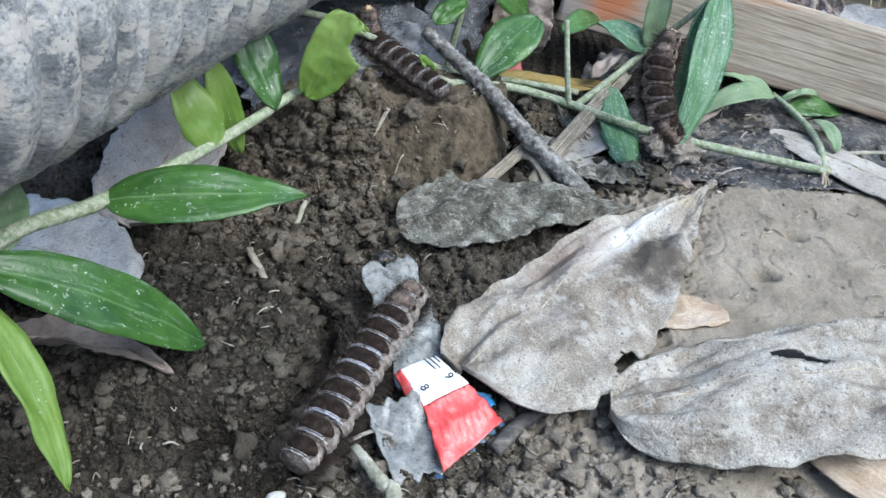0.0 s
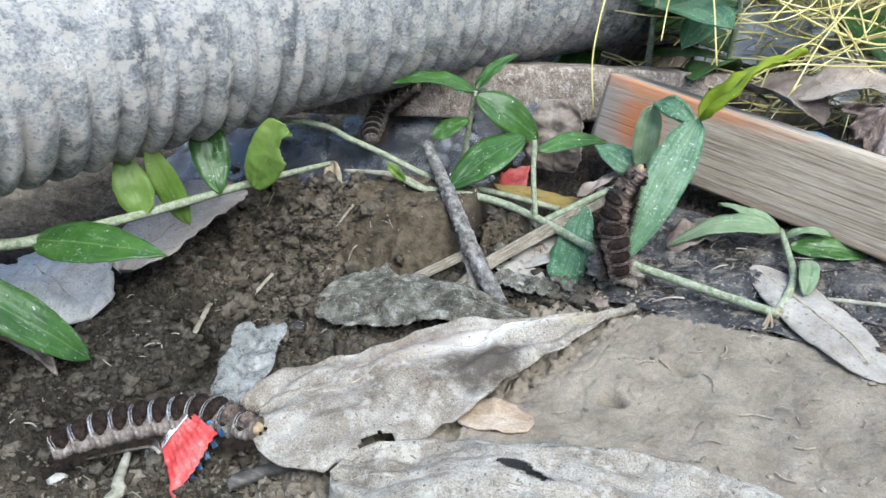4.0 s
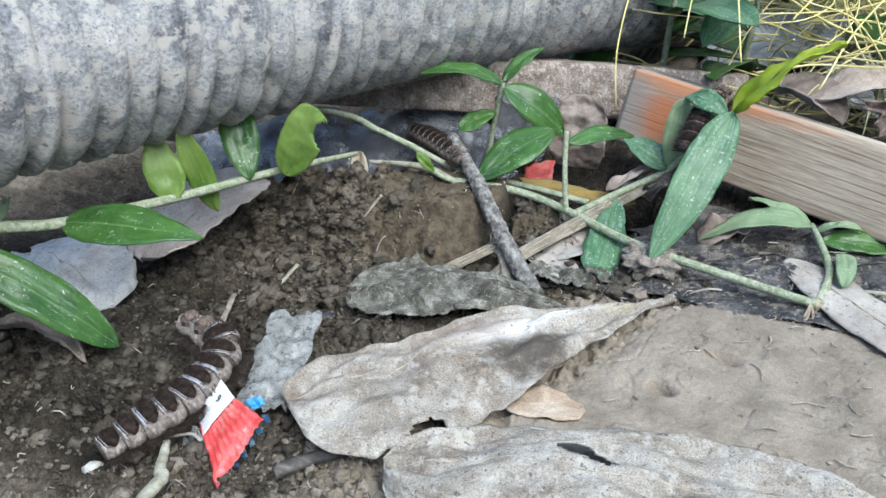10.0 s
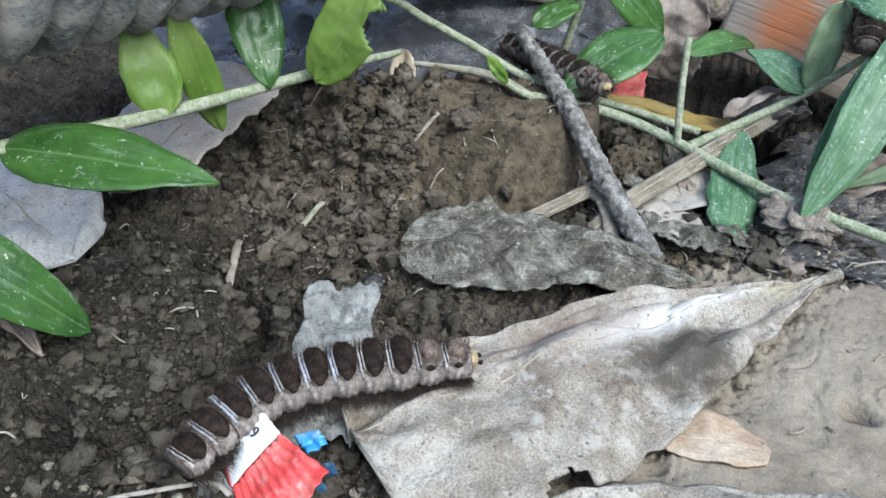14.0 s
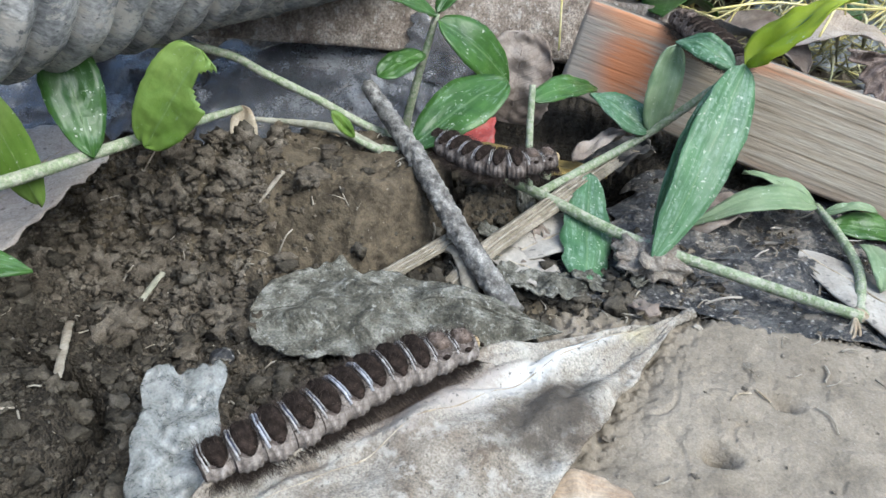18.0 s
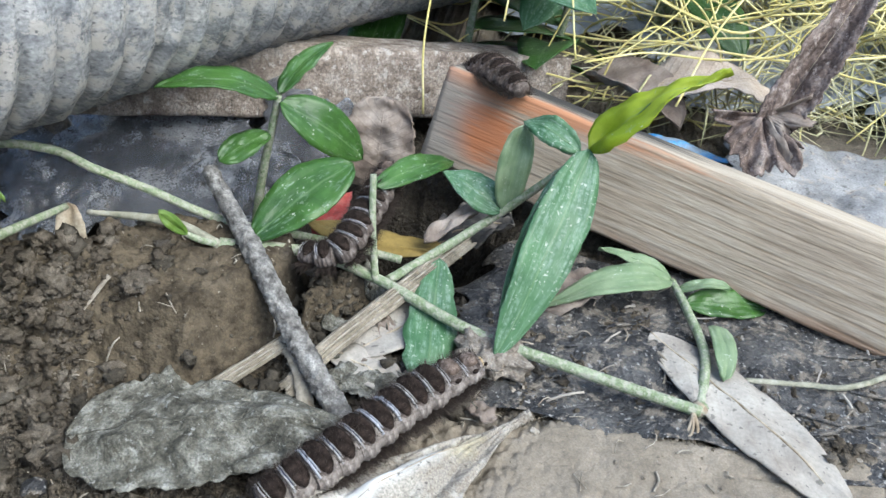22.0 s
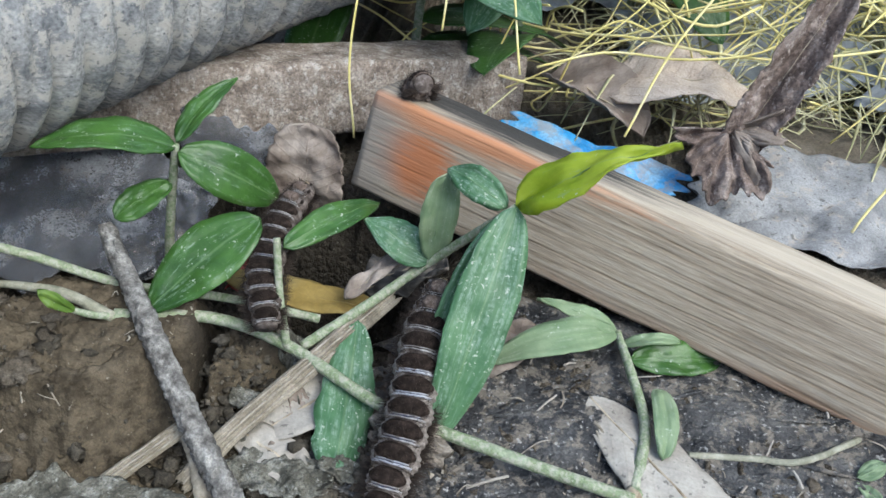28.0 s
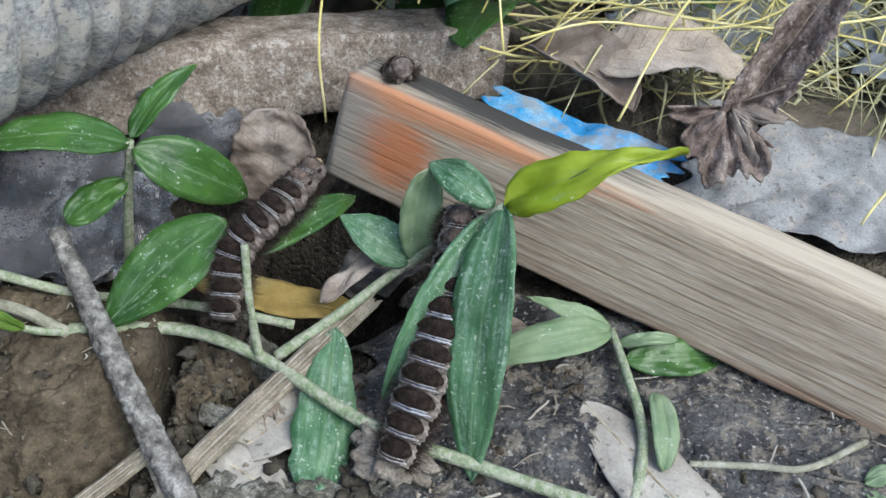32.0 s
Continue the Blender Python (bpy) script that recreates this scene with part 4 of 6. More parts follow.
def scatter(name, label, material, count, spots, size, seed, squash=0.75, sub=1, bumpy=1.1, smooth=False):
    """Crumbs joined into one mesh: spots of (x, y, spread x, spread y)."""
    rng = np.random.RandomState(seed)
    shapes = [lump(1.0, s, sub, bumpy, squash) for s in range(8)]
    verts, faces, picks = [], [], []
    for k in range(count):
        sx, sy, dx, dy = spots[rng.randint(len(spots))]
        x, y = sx + dx * rng.uniform(-1, 1), sy + dy * rng.uniform(-1, 1)
        if abs(math.hypot(x + 0.047, y - 0.165) - 0.034) < 0.003 and x > -0.045 or math.hypot(x + 0.047, y - 0.165) < 0.03 and rng.rand() < 0.25:
            continue
        if -0.006 < x < 0.043 and 0.236 < y < 0.30 and rng.rand() < 0.85:
            continue
        r = size * (0.35 + rng.pareto(2.5) * 0.5)
        r = min(r, size * 2.6)
        picks.append((x, y, r, rng.randint(8), k))
    heights = soil(np.array([p[0] for p in picks]), np.array([p[1] for p in picks]))
    for (x, y, r, shape, k), h in zip(picks, heights):
        vv, ff = shapes[shape]
        va, z = np.array([tuple(v) for v in vv]), float(h) + r * 0.25
        ca, sa = math.cos(k), math.sin(k)
        n0 = len(verts)
        verts += np.stack([x + r * (va[:, 0] * ca - va[:, 1] * sa), y + r * (va[:, 0] * sa + va[:, 1] * ca), z + r * va[:, 2]], 1).tolist()
        faces += [[i + n0 for i in f] for f in ff]
    return tagged(part(name, (verts, faces), material, smooth=smooth), label, "soil", kind="stuff")


scatter("soil_crumbs", "loose dark crumbs of garden soil", CRUMB, 7500,
        [(-0.03, 0.21, 0.06, 0.03), (-0.05, 0.155, 0.06, 0.035), (0.0, 0.142, 0.04, 0.02), (0.03, 0.27, 0.05, 0.04), (0.07, 0.268, 0.03, 0.018), (-0.06, 0.165, 0.05, 0.035)], 0.0010, 3, 0.85, 2, 1.0, True)
scatter("soil_grit", "fine scattered soil grit on the flat ground", CRUSTCLOD, 1500, [(0.15, 0.2, 0.1, 0.08), (0.16, 0.29, 0.09, 0.05), (0.1, 0.1, 0.1, 0.05)], 0.0004, 4)

scatter("mound_crumbs", "grey-brown crumbs heaped on the mound", MOUND, 3200, [(-0.045, 0.255, 0.045, 0.030), (-0.03, 0.245, 0.03, 0.025), (-0.01, 0.262, 0.02, 0.02)], 0.0010, 12, 0.85, 2, 1.0, True)
scatter("dry_clods", "dry grey-brown clods strewn on the soil", CRUSTCLOD, 1500, [(0.02, 0.10, 0.06, 0.035), (0.05, 0.125, 0.03, 0.02), (-0.03, 0.09, 0.06, 0.03), (0.09, 0.10, 0.05, 0.03)], 0.0012, 19, 0.7, 2, 1.0, True)
scatter("film_dirt", "soil crumbs strewn over the plastic film", MOUND, 1500, [(0.16, 0.285, 0.06, 0.03), (0.19, 0.275, 0.04, 0.02), (0.125, 0.29, 0.03, 0.025)], 0.0007, 15, 0.7, 2, 1.0, True)
scatter("pale_grit", "pale specks of grit and chaff on the soil", STRAW, 420, [(0.17, 0.285, 0.07, 0.03), (0.09, 0.265, 0.03, 0.02), (0.15, 0.21, 0.07, 0.05), (0.03, 0.11, 0.05, 0.04), (-0.03, 0.21, 0.04, 0.04)], 0.00042, 6)
scatter("soil_clods", "broken clods of brown soil on the mound", MOUND, 800, [(-0.05, 0.262, 0.03, 0.02), (-0.035, 0.258, 0.045, 0.030), (-0.045, 0.262, 0.035, 0.026), (-0.03, 0.245, 0.04, 0.02), (-0.02, 0.225, 0.03, 0.02), (-0.02, 0.255, 0.03, 0.02)], 0.0016, 9, 0.85, 3, 1.1, True)
# ---- hose ----
def corrugated_hose():
    a, d = np.array([-0.1815, -0.1, 0.1195]), np.array([0.3702, 1.0, -0.0775])
    L = 0.72 * np.linalg.norm(d)
    d = d / np.linalg.norm(d)
    s = np.cross(d, (0, 0, 1))
    s /= np.linalg.norm(s)
    n = np.cross(s, d)
    pitch, sides = 0.0105, 96
    rows = int(L / pitch * 12)
    verts, faces, uv = [], [], []
    for i in range(rows + 1):
        t = L * i / rows
        for j in range(sides + 1):
            ang = 2 * math.pi * j / sides + math.pi
            uv.append((t, 0.036 * ang))
            ph = t / pitch + 0.15 * noise.noise((t * 30, math.cos(ang), math.sin(ang)))
            k = abs(math.sin(math.pi * ph)) ** 0.55
            amp = 0.0046 * (0.30 + 0.70 * float(step(-math.sin(ang), -0.45, 0.55)))
            r = 0.0368 - amp + amp * k + 0.0007 * noise.noise((t * 120, 3 * math.cos(ang), 3 * math.sin(ang)))
            r += 0.0005 * noise.noise((t * 400, 9 * math.cos(ang), 9 * math.sin(ang)))
            r += 0.0009 * max(0.0, noise.noise((t * 260, 6 * math.cos(ang), 6 * math.sin(ang) + 9)) - 0.1) * (1 if math.sin(ang) < -0.2 else 0.3)
            cr = abs((ph * 1.0 - 0.55 * math.sin(ang) + 0.2 * noise.noise((t * 20, 0, 5))) % 5.0 - 2.5) / 0.16
            r -= 0.0018 * math.exp(-cr * cr)
            sag = np.array((0, 0, -0.3 * max(0.0, a[1] + d[1] * t - 0.27) ** 2))
            verts.append(a + d * t + sag + r * (math.cos(ang) * s + math.sin(ang) * n))
    for i in range(rows):
        for j in range(sides):
            p = i * (sides + 1) + j
            faces.append((p, p + 1, p + sides + 2, p + sides + 1))
    ob = thing("corrugated_hose", tuple(a), "dusty grey fabric-covered corrugated hose lying across a beam", "hose")
    part("sleeve", ([v - a for v in verts], faces, uv), HOSE, ob)
    for t, nm in ((0.0, "near_rim"), (L, "far_rim")):
        ring = [d * t + (0, 0, -0.3 * max(0.0, a[1] + d[1] * t - 0.27) ** 2) + 0.0326 * (math.cos(q) * s + math.sin(q) * n) for q in np.linspace(0, 2 * math.pi, 25)]
        part("rim", tube(ring, 0.0016, 6, 50), BEAM, ob)
    return ob


corrugated_hose()


# ---- batten and beam ----
def bar(length, height, depth, nl, seed, worn=0.0006, bevel=0.0015):
    """A sawn bar along x with rounded, worn edges: its lower front edge runs from the origin; y is depth, z height."""
    prof = []
    for cx, cy, a0 in ((depth - bevel, bevel, -90), (depth - bevel, height - bevel, 0), (bevel, height - bevel, 90), (bevel, bevel, 180)):
        for q in (0, 30, 60, 90):
            prof.append((cx + bevel * math.cos(radians(a0 + q)), cy + bevel * math.sin(radians(a0 + q))))
    full = []
    for k in range(len(prof)):
        p, q = np.array(prof[k]), np.array(prof[(k + 1) % len(prof)])
        m = 5 if np.linalg.norm(q - p) > 3 * bevel else 1
        full += [tuple(p + (q - p) * i / m) for i in range(m)]
    verts, faces, m = [], [], len(full)
    for i in range(nl + 1):
        x = length * i / nl
        for (y, z) in full:
            w = worn * noise.noise((x * 60, y * 120, z * 120 + seed)) + 0.4 * worn * noise.noise((x * 25, y * 900, z * 900 + seed))
            cy, cz = y - depth / 2, z - height / 2
            k = 1 + w / 0.01
            verts.append((x + 0.0012 * noise.noise((y * 200, z * 200, seed)) * (i in (0, nl)), depth / 2 + cy * k, height / 2 + cz * k))
    for i in range(nl):
        for j in range(m):
            p, q = i * m + j, i * m + (j + 1) % m
            faces.append((p, p + m, q + m, q))
    faces.append(tuple(range(m)))
    faces.append(tuple(range(nl * m, nl * m + m))[::-1])
    uv = [(v[0], v[2] + max(0.0, v[1]) * 1.0) for v in verts]
    return verts, faces, uv


def wooden_batten():
    o = Vector((0.068, 0.359, 0.018))
    u = Vector((0.169, -0.061, -0.0175)).normalized()
    w = Vector((0, 1, 0)) - u * u.y
    w.normalize()
    n = u.cross(w)
    rot = Matrix((u, w, n)).transposed().to_4x4() @ Matrix.Rotation(radians(16), 4, "X").inverted()
    ob = thing("wooden_batten", tuple(o), "weathered sawn pine batten with an orange-stained charred end", "wood")
    ob.matrix_world = Matrix.Translation(o) @ rot
    part("plank", bar(0.34, 0.034, 0.022, 160, 2, 0.00025), WOOD, ob)
    for k, (x, z) in enumerate(((0.001, 0.012), (0.002, 0.022), (0.0, 0.029))):
        part("splinter", tube([(x, 0.002 + 0.004 * k, z), (x - 0.003, 0.003 + 0.004 * k, z - 0.001)], [0.0006, 0.0002], 5, 5), WOOD, ob)
    return ob


batten = wooden_batten()


def old_beam():
    """It slopes down to the far right; its raised end carries the hose and leaves a dark gap beneath."""
    o = Vector((-0.085, 0.2998, 0.041))
    u = Vector((0.17, 0.108, -0.031)).normalized()
    w = Vector((0, 1, -0.28))
    w = (w - u * w.dot(u)).normalized()
    ob = thing("old_beam", tuple(o), "mottled brown old wooden beam lying behind the plants", "beam")
    ob.matrix_world = Matrix.Translation(o) @ Matrix((u, w, u.cross(w))).transposed().to_4x4()
    part("timber", bar(0.244, 0.027, 0.028, 120, 7, 0.0006, 0.0018), BEAM, ob)
    return ob


old_beam()

# ---- fallen leaves ----
def hole_at(spots):
    return lambda u, v: any(((u - a) / ru) ** 2 + ((v - b) / rv) ** 2 < 1 for a, b, ru, rv in spots)


loose_leaf("large dry greyish leaf with a gnawed hole on soil", DRYBIG, (0.0225, 0.151, 0.009), (0.1145, 0.2535, 0.002), 0.048, sag=0.006, fold=-0.10,
           wave=0.0055, a=0.30, b=1.12, asym=0.34, seed=1, rag=0.08, rib_r=0.00024, gone=hole_at([(0.25, 0.97, 0.034, 0.13), (0.222, 1.0, 0.02, 0.16), (0.275, 0.90, 0.010, 0.05), (0.255, 0.84, 0.008, 0.04)]), nu=100, nv=44, stalk=[(0.106, 0.244, 0.0030), (0.1125, 0.2510, 0.0035), (0.1150, 0.2535, 0.004), (0.1172, 0.2548, 0.005)])
loose_leaf("dry pale leaf with a torn slit, curled at the edge", DRY, (0.0605, 0.141, 0.008), (0.200, 0.166, 0.006), 0.046, sag=0.008, fold=-0.12, wave=0.0065, a=0.45, b=0.6, asym=0.1, seed=2, rag=0.06, rib_r=0.00026,
           gone=hole_at([(0.36, -0.32, 0.03, 0.10), (0.39, -0.26, 0.03, 0.06), (0.415, -0.20, 0.012, 0.09), (0.33, -0.36, 0.015, 0.05)]), nu=100, nv=44)
loose_leaf("mud-caked grey curled dead leaf", DRYGREY, (0.003, 0.2235, 0.001), (0.083, 0.2365, 0.003), 0.036, sag=0.009, fold=-0.24, curl=-0.18, wave=0.0050, a=0.42, b=1.05, seed=3, rag=0.14, nu=100, nv=40, rib_r=0.0004, rib=DRYGREY, side_sag=-0.0015, clear=0.003)
loose_leaf("bleached lance-shaped dead leaf with dark specks", PALE, (0.151, 0.298, 0.003), (0.199, 0.242, 0.002), 0.022, sag=0.003, fold=-0.1, wave=0.0015, a=0.6, b=0.6, seed=4)
loose_leaf("pale tan husk under a larger leaf", TAN, (0.112, 0.140, 0.003), (0.152, 0.100, 0.002), 0.024, sag=0.002, wave=0.001, a=0.3, b=0.5, seed=5, nu=24, nv=8, name="husk", category="husk")
loose_leaf("broken tan leaf scrap between larger leaves", TAN, (0.080, 0.182, 0.001), (0.104, 0.186, 0.002), 0.013, sag=0.002, wave=0.002, a=0.3, b=0.3, seed=6, nu=18, nv=8, name="husk", category="husk")
loose_leaf("grey-white limp dead leaf under the green plant", WHITISH, (-0.136, 0.203, 0.004), (-0.070, 0.180, 0.006), 0.042, sag=0.005, wave=0.005, a=0.35, b=0.4, seed=7, rag=0.12)
loose_leaf("pinkish-grey dead leaf on the soil", PINKISH, (-0.077, 0.204, 0.010), (-0.066, 0.268, 0.020), 0.037, up=(0.0, -0.2, 0.95), sag=0.003, wave=0.003, a=0.28, b=0.30, seed=8, rag=0.1)
loose_leaf("small grey dead leaf under a straw", PALE, (0.064, 0.268, 0.003), (0.090, 0.292, 0.004), 0.018, sag=0.002, wave=0.001, a=0.5, b=0.5, seed=9, nu=24, nv=10)
loose_leaf("yellow-brown dead leaf bridging a hollow", OCHRE, (0.038, 0.316, 0.013), (0.090, 0.312, 0.011), 0.012, sag=-0.002, wave=0.002, a=0.5, b=0.5, seed=10, nu=24, nv=8, rib=OCHRE)
loose_leaf("brown papery dead leaf propped against the beam", BROWN, (0.0525, 0.3565, 0.003), (0.0535, 0.3655, 0.036), 0.027, up=(0, -1, 0.3), sag=0.003, wave=0.0028, a=0.2, b=0.28, seed=12, nu=44, nv=24, rag=0.12, rib=BROWN)

# ---- stick, straws ----
def stick():
    ob = thing("stick", (0.0695, 0.2425, 0.003), "rough grey-barked broken stick leaning on soil", "stick")
    o = np.array(ob.location)
    pts = [np.array(p) - o for p in ((0.0695, 0.2425, 0.003), (0.052, 0.260, 0.012), (0.034, 0.280, 0.023), (0.010, 0.308, 0.032))]
    for k, (f, sx) in enumerate(((0.2, 1), (0.35, -1), (0.55, 1), (0.75, -1), (0.9, 1))):
        c = pts[0] * (1 - f) + pts[-1] * f + np.array((0.0012 * sx, -0.001, 0.0030))
        d = (pts[-1] - pts[0]) / np.linalg.norm(pts[-1] - pts[0])
        part("bark_flake", tube([c - d * 0.003, c + (0, 0, 0.0002), c + d * 0.003], [0.0004, 0.0009, 0.0003], 6, 9, 0.2, k, 0.5), STRAW if k % 2 else BARK, ob)
    shaft = tube(pts, [0.0033, 0.0032, 0.0030, 0.0024], 24, 150, 0.07, 4)
    axis = (pts[-1] - pts[0]) / np.linalg.norm(pts[-1] - pts[0])
    for v in shaft[0]:
        along = float(np.dot(v - pts[0], axis))
        core = pts[0] + axis * along
        v += (v - core) * (0.16 * noise.noise((along * 70, v[0] * 700, v[2] * 700)) + 0.10 * noise.noise((along * 350, v[0] * 900, v[2] * 900)) + 0.12 * max(0.0, noise.noise((along * 45, 3.0, 1.0))))
    part("shaft", shaft, BARK, ob)
    return ob


stick()


def straw(label, pts, r, material=STRAW, name="straw", flat=0.35, sides=7):
    o = np.asarray(pts[0], float)
    ob = part(name, tube([np.asarray(p) - o for p in pts], r, sides, 10 * len(pts), 0.16, 3, flat), material)
    ob.location = o
    return tagged(ob, label, "straw", "straws and stalks")


def strip(label, pts, width, material, seed, n=44, nv=12):
    """A flat fibrous strip along a curve, its sides bent down, its ends frayed."""
    o = np.asarray(pts[0], float)
    c = spline([np.asarray(p) - o for p in pts], n + 1)
    tang = np.gradient(c, axis=0)
    verts, uv = [], []
    for i in range(n + 1):
        t = tang[i] / np.linalg.norm(tang[i])
        side = np.cross(t, (0, -0.5, 0.85))
        side /= np.linalg.norm(side)
        up = np.cross(side, t)
        for j in range(nv + 1):
            v = 2 * j / nv - 1
            fray = 0.0035 * noise.noise((v * 6, seed, 0.3)) * (1 if i in (0, n) else 0)
            h = -0.15 * width * v * v + 0.05 * width * noise.noise((i * 0.12, v * 5, seed)) + 0.03 * width * math.sin(v * 22)
            verts.append(c[i] + t * fray + side * v * 0.5 * width * (1 + 0.12 * noise.noise((i * 0.15, v, seed))) + up * h)
            uv.append((i / n, v))
    faces = [(i * (nv + 1) + j, i * (nv + 1) + j + 1, (i + 1) * (nv + 1) + j + 1, (i + 1) * (nv + 1) + j) for i in range(n) for j in range(nv)]
    ob = thing("straw_strip", tuple(o), label, "straw", "straws and stalks")
    thicken(part("blade", (verts, faces, uv), material, ob), 0.0004)
    for k in range(5):
        j = 1 + int((nv - 2) * (k + 0.5) / 5)
        lo, hi = (3 * k + seed) % 9, n - (5 * k + seed) % 11
        edge = [np.asarray(verts[i * (nv + 1) + j]) + (0, 0, 0.0003) for i in range(lo, hi + 1, 4)]
        part("fibre", tube(edge, 0.00028, 5, 3 * len(edge), 0.2, k), FIBRE if k % 2 else STRAW, ob)
    return ob


strip("flat fibrous pale straw strip under the stick", [(0.051, 0.250, 0.003), (0.058, 0.262, 0.008), (0.072, 0.283, 0.0125), (0.092, 0.313, 0.0180)], 0.0060, FIBRE, 12)
strip("narrow pale straw strip at the foot of the mound", [(0.026, 0.2395, 0.0015), (0.031, 0.245, 0.004), (0.039, 0.254, 0.0065), (0.049, 0.2655, 0.0095)], 0.0044, FIBRE, 13)
straw("pale green rotting stalk on the soil", [(-0.018, 0.058, 0.005), (0.000, 0.081, 0.0068), (0.006, 0.090, 0.007), (0.0068, 0.113, 0.0075), (0.004, 0.117, 0.0075), (-0.003, 0.128, 0.006)], [0.0027, 0.0025, 0.0023, 0.0019, 0.0017, 0.0012], ROTTEN, "stalk", 0.8, 12)
straw("short pale straw in the hollow", [on(-0.0325, 0.218, 0.001), on(-0.0286, 0.237, 0.004)], 0.0010, ROTTEN)
straw("short pale straw in the hollow", [on(-0.034, 0.193, 0.001), on(-0.0445, 0.215, 0.004)], 0.0012)
straw("small wood chip on the mound", [on(-0.008, 0.254, 0.001), on(-0.002, 0.263, 0.001)], 0.0009)
straw("thin twig beside a bleached leaf", [(0.178, 0.284, 0.003), (0.195, 0.286, 0.003), (0.208, 0.287, 0.004), (0.225, 0.298, 0.003)], 0.0010, ROTTEN, "twig", 0.8)


# ---- plants ----
def stem_part(ob, pts, r, material=STEM, name="stem"):
    o = np.array(ob.location)
    return part(name, tube([np.asarray(p) - o for p in pts], r, 9, 10 * len(pts), 0.04, 2), material, ob)


def root_part(ob, base, seed, n=5, length=0.012):
    rng = np.random.RandomState(seed)
    o = np.array(ob.location)
    for k in range(n):
        d = np.array([rng.uniform(-0.6, 0.6), rng.uniform(-1, -0.1), -0.35])
        p = np.asarray(base) - o
        part("root", tube([p, p + d * length * 0.5 + (0.001, 0, 0), p + d * length * rng.uniform(0.6, 1.1)], [0.0007, 0.0005, 0.0002], 5, 12), DRYSTEM, ob)


creeper = thing("creeping_plant", (0.163, 0.268, 0.004), "green creeping plant rooted at its nodes, with dusty lance leaves", "plant", "creeping plants")
stem_part(creeper, [(0.163, 0.266, 0.005), (0.13, 0.271, 0.008), (0.097, 0.2775, 0.011), (0.067, 0.291, 0.0135), (0.045, 0.293, 0.018), (0.021, 0.285, 0.0225)], 0.0017)
stem_part(creeper, [(0.070, 0.293, 0.012), (0.085, 0.306, 0.018), (0.101, 0.322, 0.024), (0.1235, 0.317, 0.052)], [0.0016, 0.0015, 0.0014, 0.0012])
stem_part(creeper, [(0.0665, 0.2905, 0.0135), (0.064, 0.296, 0.03), (0.0626, 0.302, 0.043)], [0.0012, 0.0011, 0.001])
stem_part(creeper, [(0.163, 0.268, 0.004), (0.166, 0.288, 0.006), (0.162, 0.305, 0.008), (0.158, 0.320, 0.008)], [0.0017, 0.0015, 0.0014, 0.0012])
for k, p in enumerate(((0.067, 0.291, 0.0135), (0.097, 0.2775, 0.011), (0.130, 0.271, 0.008), (0.101, 0.322, 0.024), (0.1235, 0.317, 0.052), (0.158, 0.320, 0.008), (0.064, 0.296, 0.03))):
    part("node", lump(0.0021, k, 2, 0.5, 0.9), STEM if k % 2 else DRYSTEM, creeper, at=tuple(np.array(p) - np.array(creeper.location)))
root_part(creeper, (0.161, 0.265, 0.005), 1)
root_part(creeper, (0.099, 0.276, 0.009), 2, 6)
big_leaf = leaf_part(creeper, "leaf", DUSTY, (0.1235, 0.317, 0.0525), (0.1045, 0.269, 0.009), 0.0168, up=(0.3, -0.6, 0.7), sag=0.004, fold=0.12, a=0.55, b=0.75, seed=21, nu=30)
rear_leaf = leaf_part(creeper, "leaf", DUSTY, (0.1215, 0.3200, 0.047), (0.1050, 0.284, 0.009), 0.0110, up=(0.3, -0.5, 0.7), sag=0.003, fold=0.15, side_sag=0.002, a=0.5, b=0.8, seed=34)
yellow_leaf = leaf_part(creeper, "leaf", YELLOW, (0.1235, 0.317, 0.0525), (0.1580, 0.322, 0.0800), 0.0135, "yellow-green young leaf", up=(-0.45, -0.35, 0.85), sag=0.0045, fold=0.06, wave=0.0034, twist=0, a=0.5, b=1.35, seed=22, rib=LIME)
leaf_part(creeper, "leaf", DUSTY, (0.101, 0.322, 0.024), (0.080, 0.3275, 0.032), 0.012, up=(0, -0.6, 0.8), sag=0.002, fold=0.2, a=0.55, b=0.9, seed=23)
leaf_part(creeper, "leaf", PALEGREEN, (0.101, 0.322, 0.024), (0.1035, 0.328, 0.052), 0.0105, up=(0, -1, 0.2), sag=0.001, fold=0.15, a=0.5, b=0.4, seed=24)
leaf_part(creeper, "leaf", DUSTY, (0.121, 0.319, 0.050), (0.1035, 0.330, 0.052), 0.009, up=(0, -0.6, 0.8), sag=0.004, fold=0.1, a=0.55, b=0.75, seed=25)
leaf_part(creeper, "leaf", DUSTY, (0.084, 0.301, 0.017), (0.0875, 0.261, 0.005), 0.0150, up=(0, -0.4, 0.8), sag=-0.0015, fold=-0.06, wave=0.0016, a=0.5, b=0.28, seed=26, rag=0.16)
leaf_part(creeper, "leaf", GREEN, (0.0535, 0.3145, 0.038), (0.0285, 0.287, 0.022), 0.0185, up=(-0.2, -0.5, 0.8), sag=0.002, fold=0.12, a=0.6, b=0.9, seed=27)
leaf_part(creeper, "leaf", GREEN, (0.0626, 0.306, 0.036), (0.0820, 0.3385, 0.029), 0.009, up=(0, -0.5, 0.8), sag=0.003, fold=0.2, a=0.5, b=0.7, seed=28)
leaf_part(creeper, "leaf", PALEGREEN, (0.158, 0.320, 0.008), (0.1175, 0.3025, 0.003), 0.0115, "pale arched leaf", up=(0, -0.4, 0.9), sag=0.009, fold=0.1, a=0.6, b=1.0, seed=29)
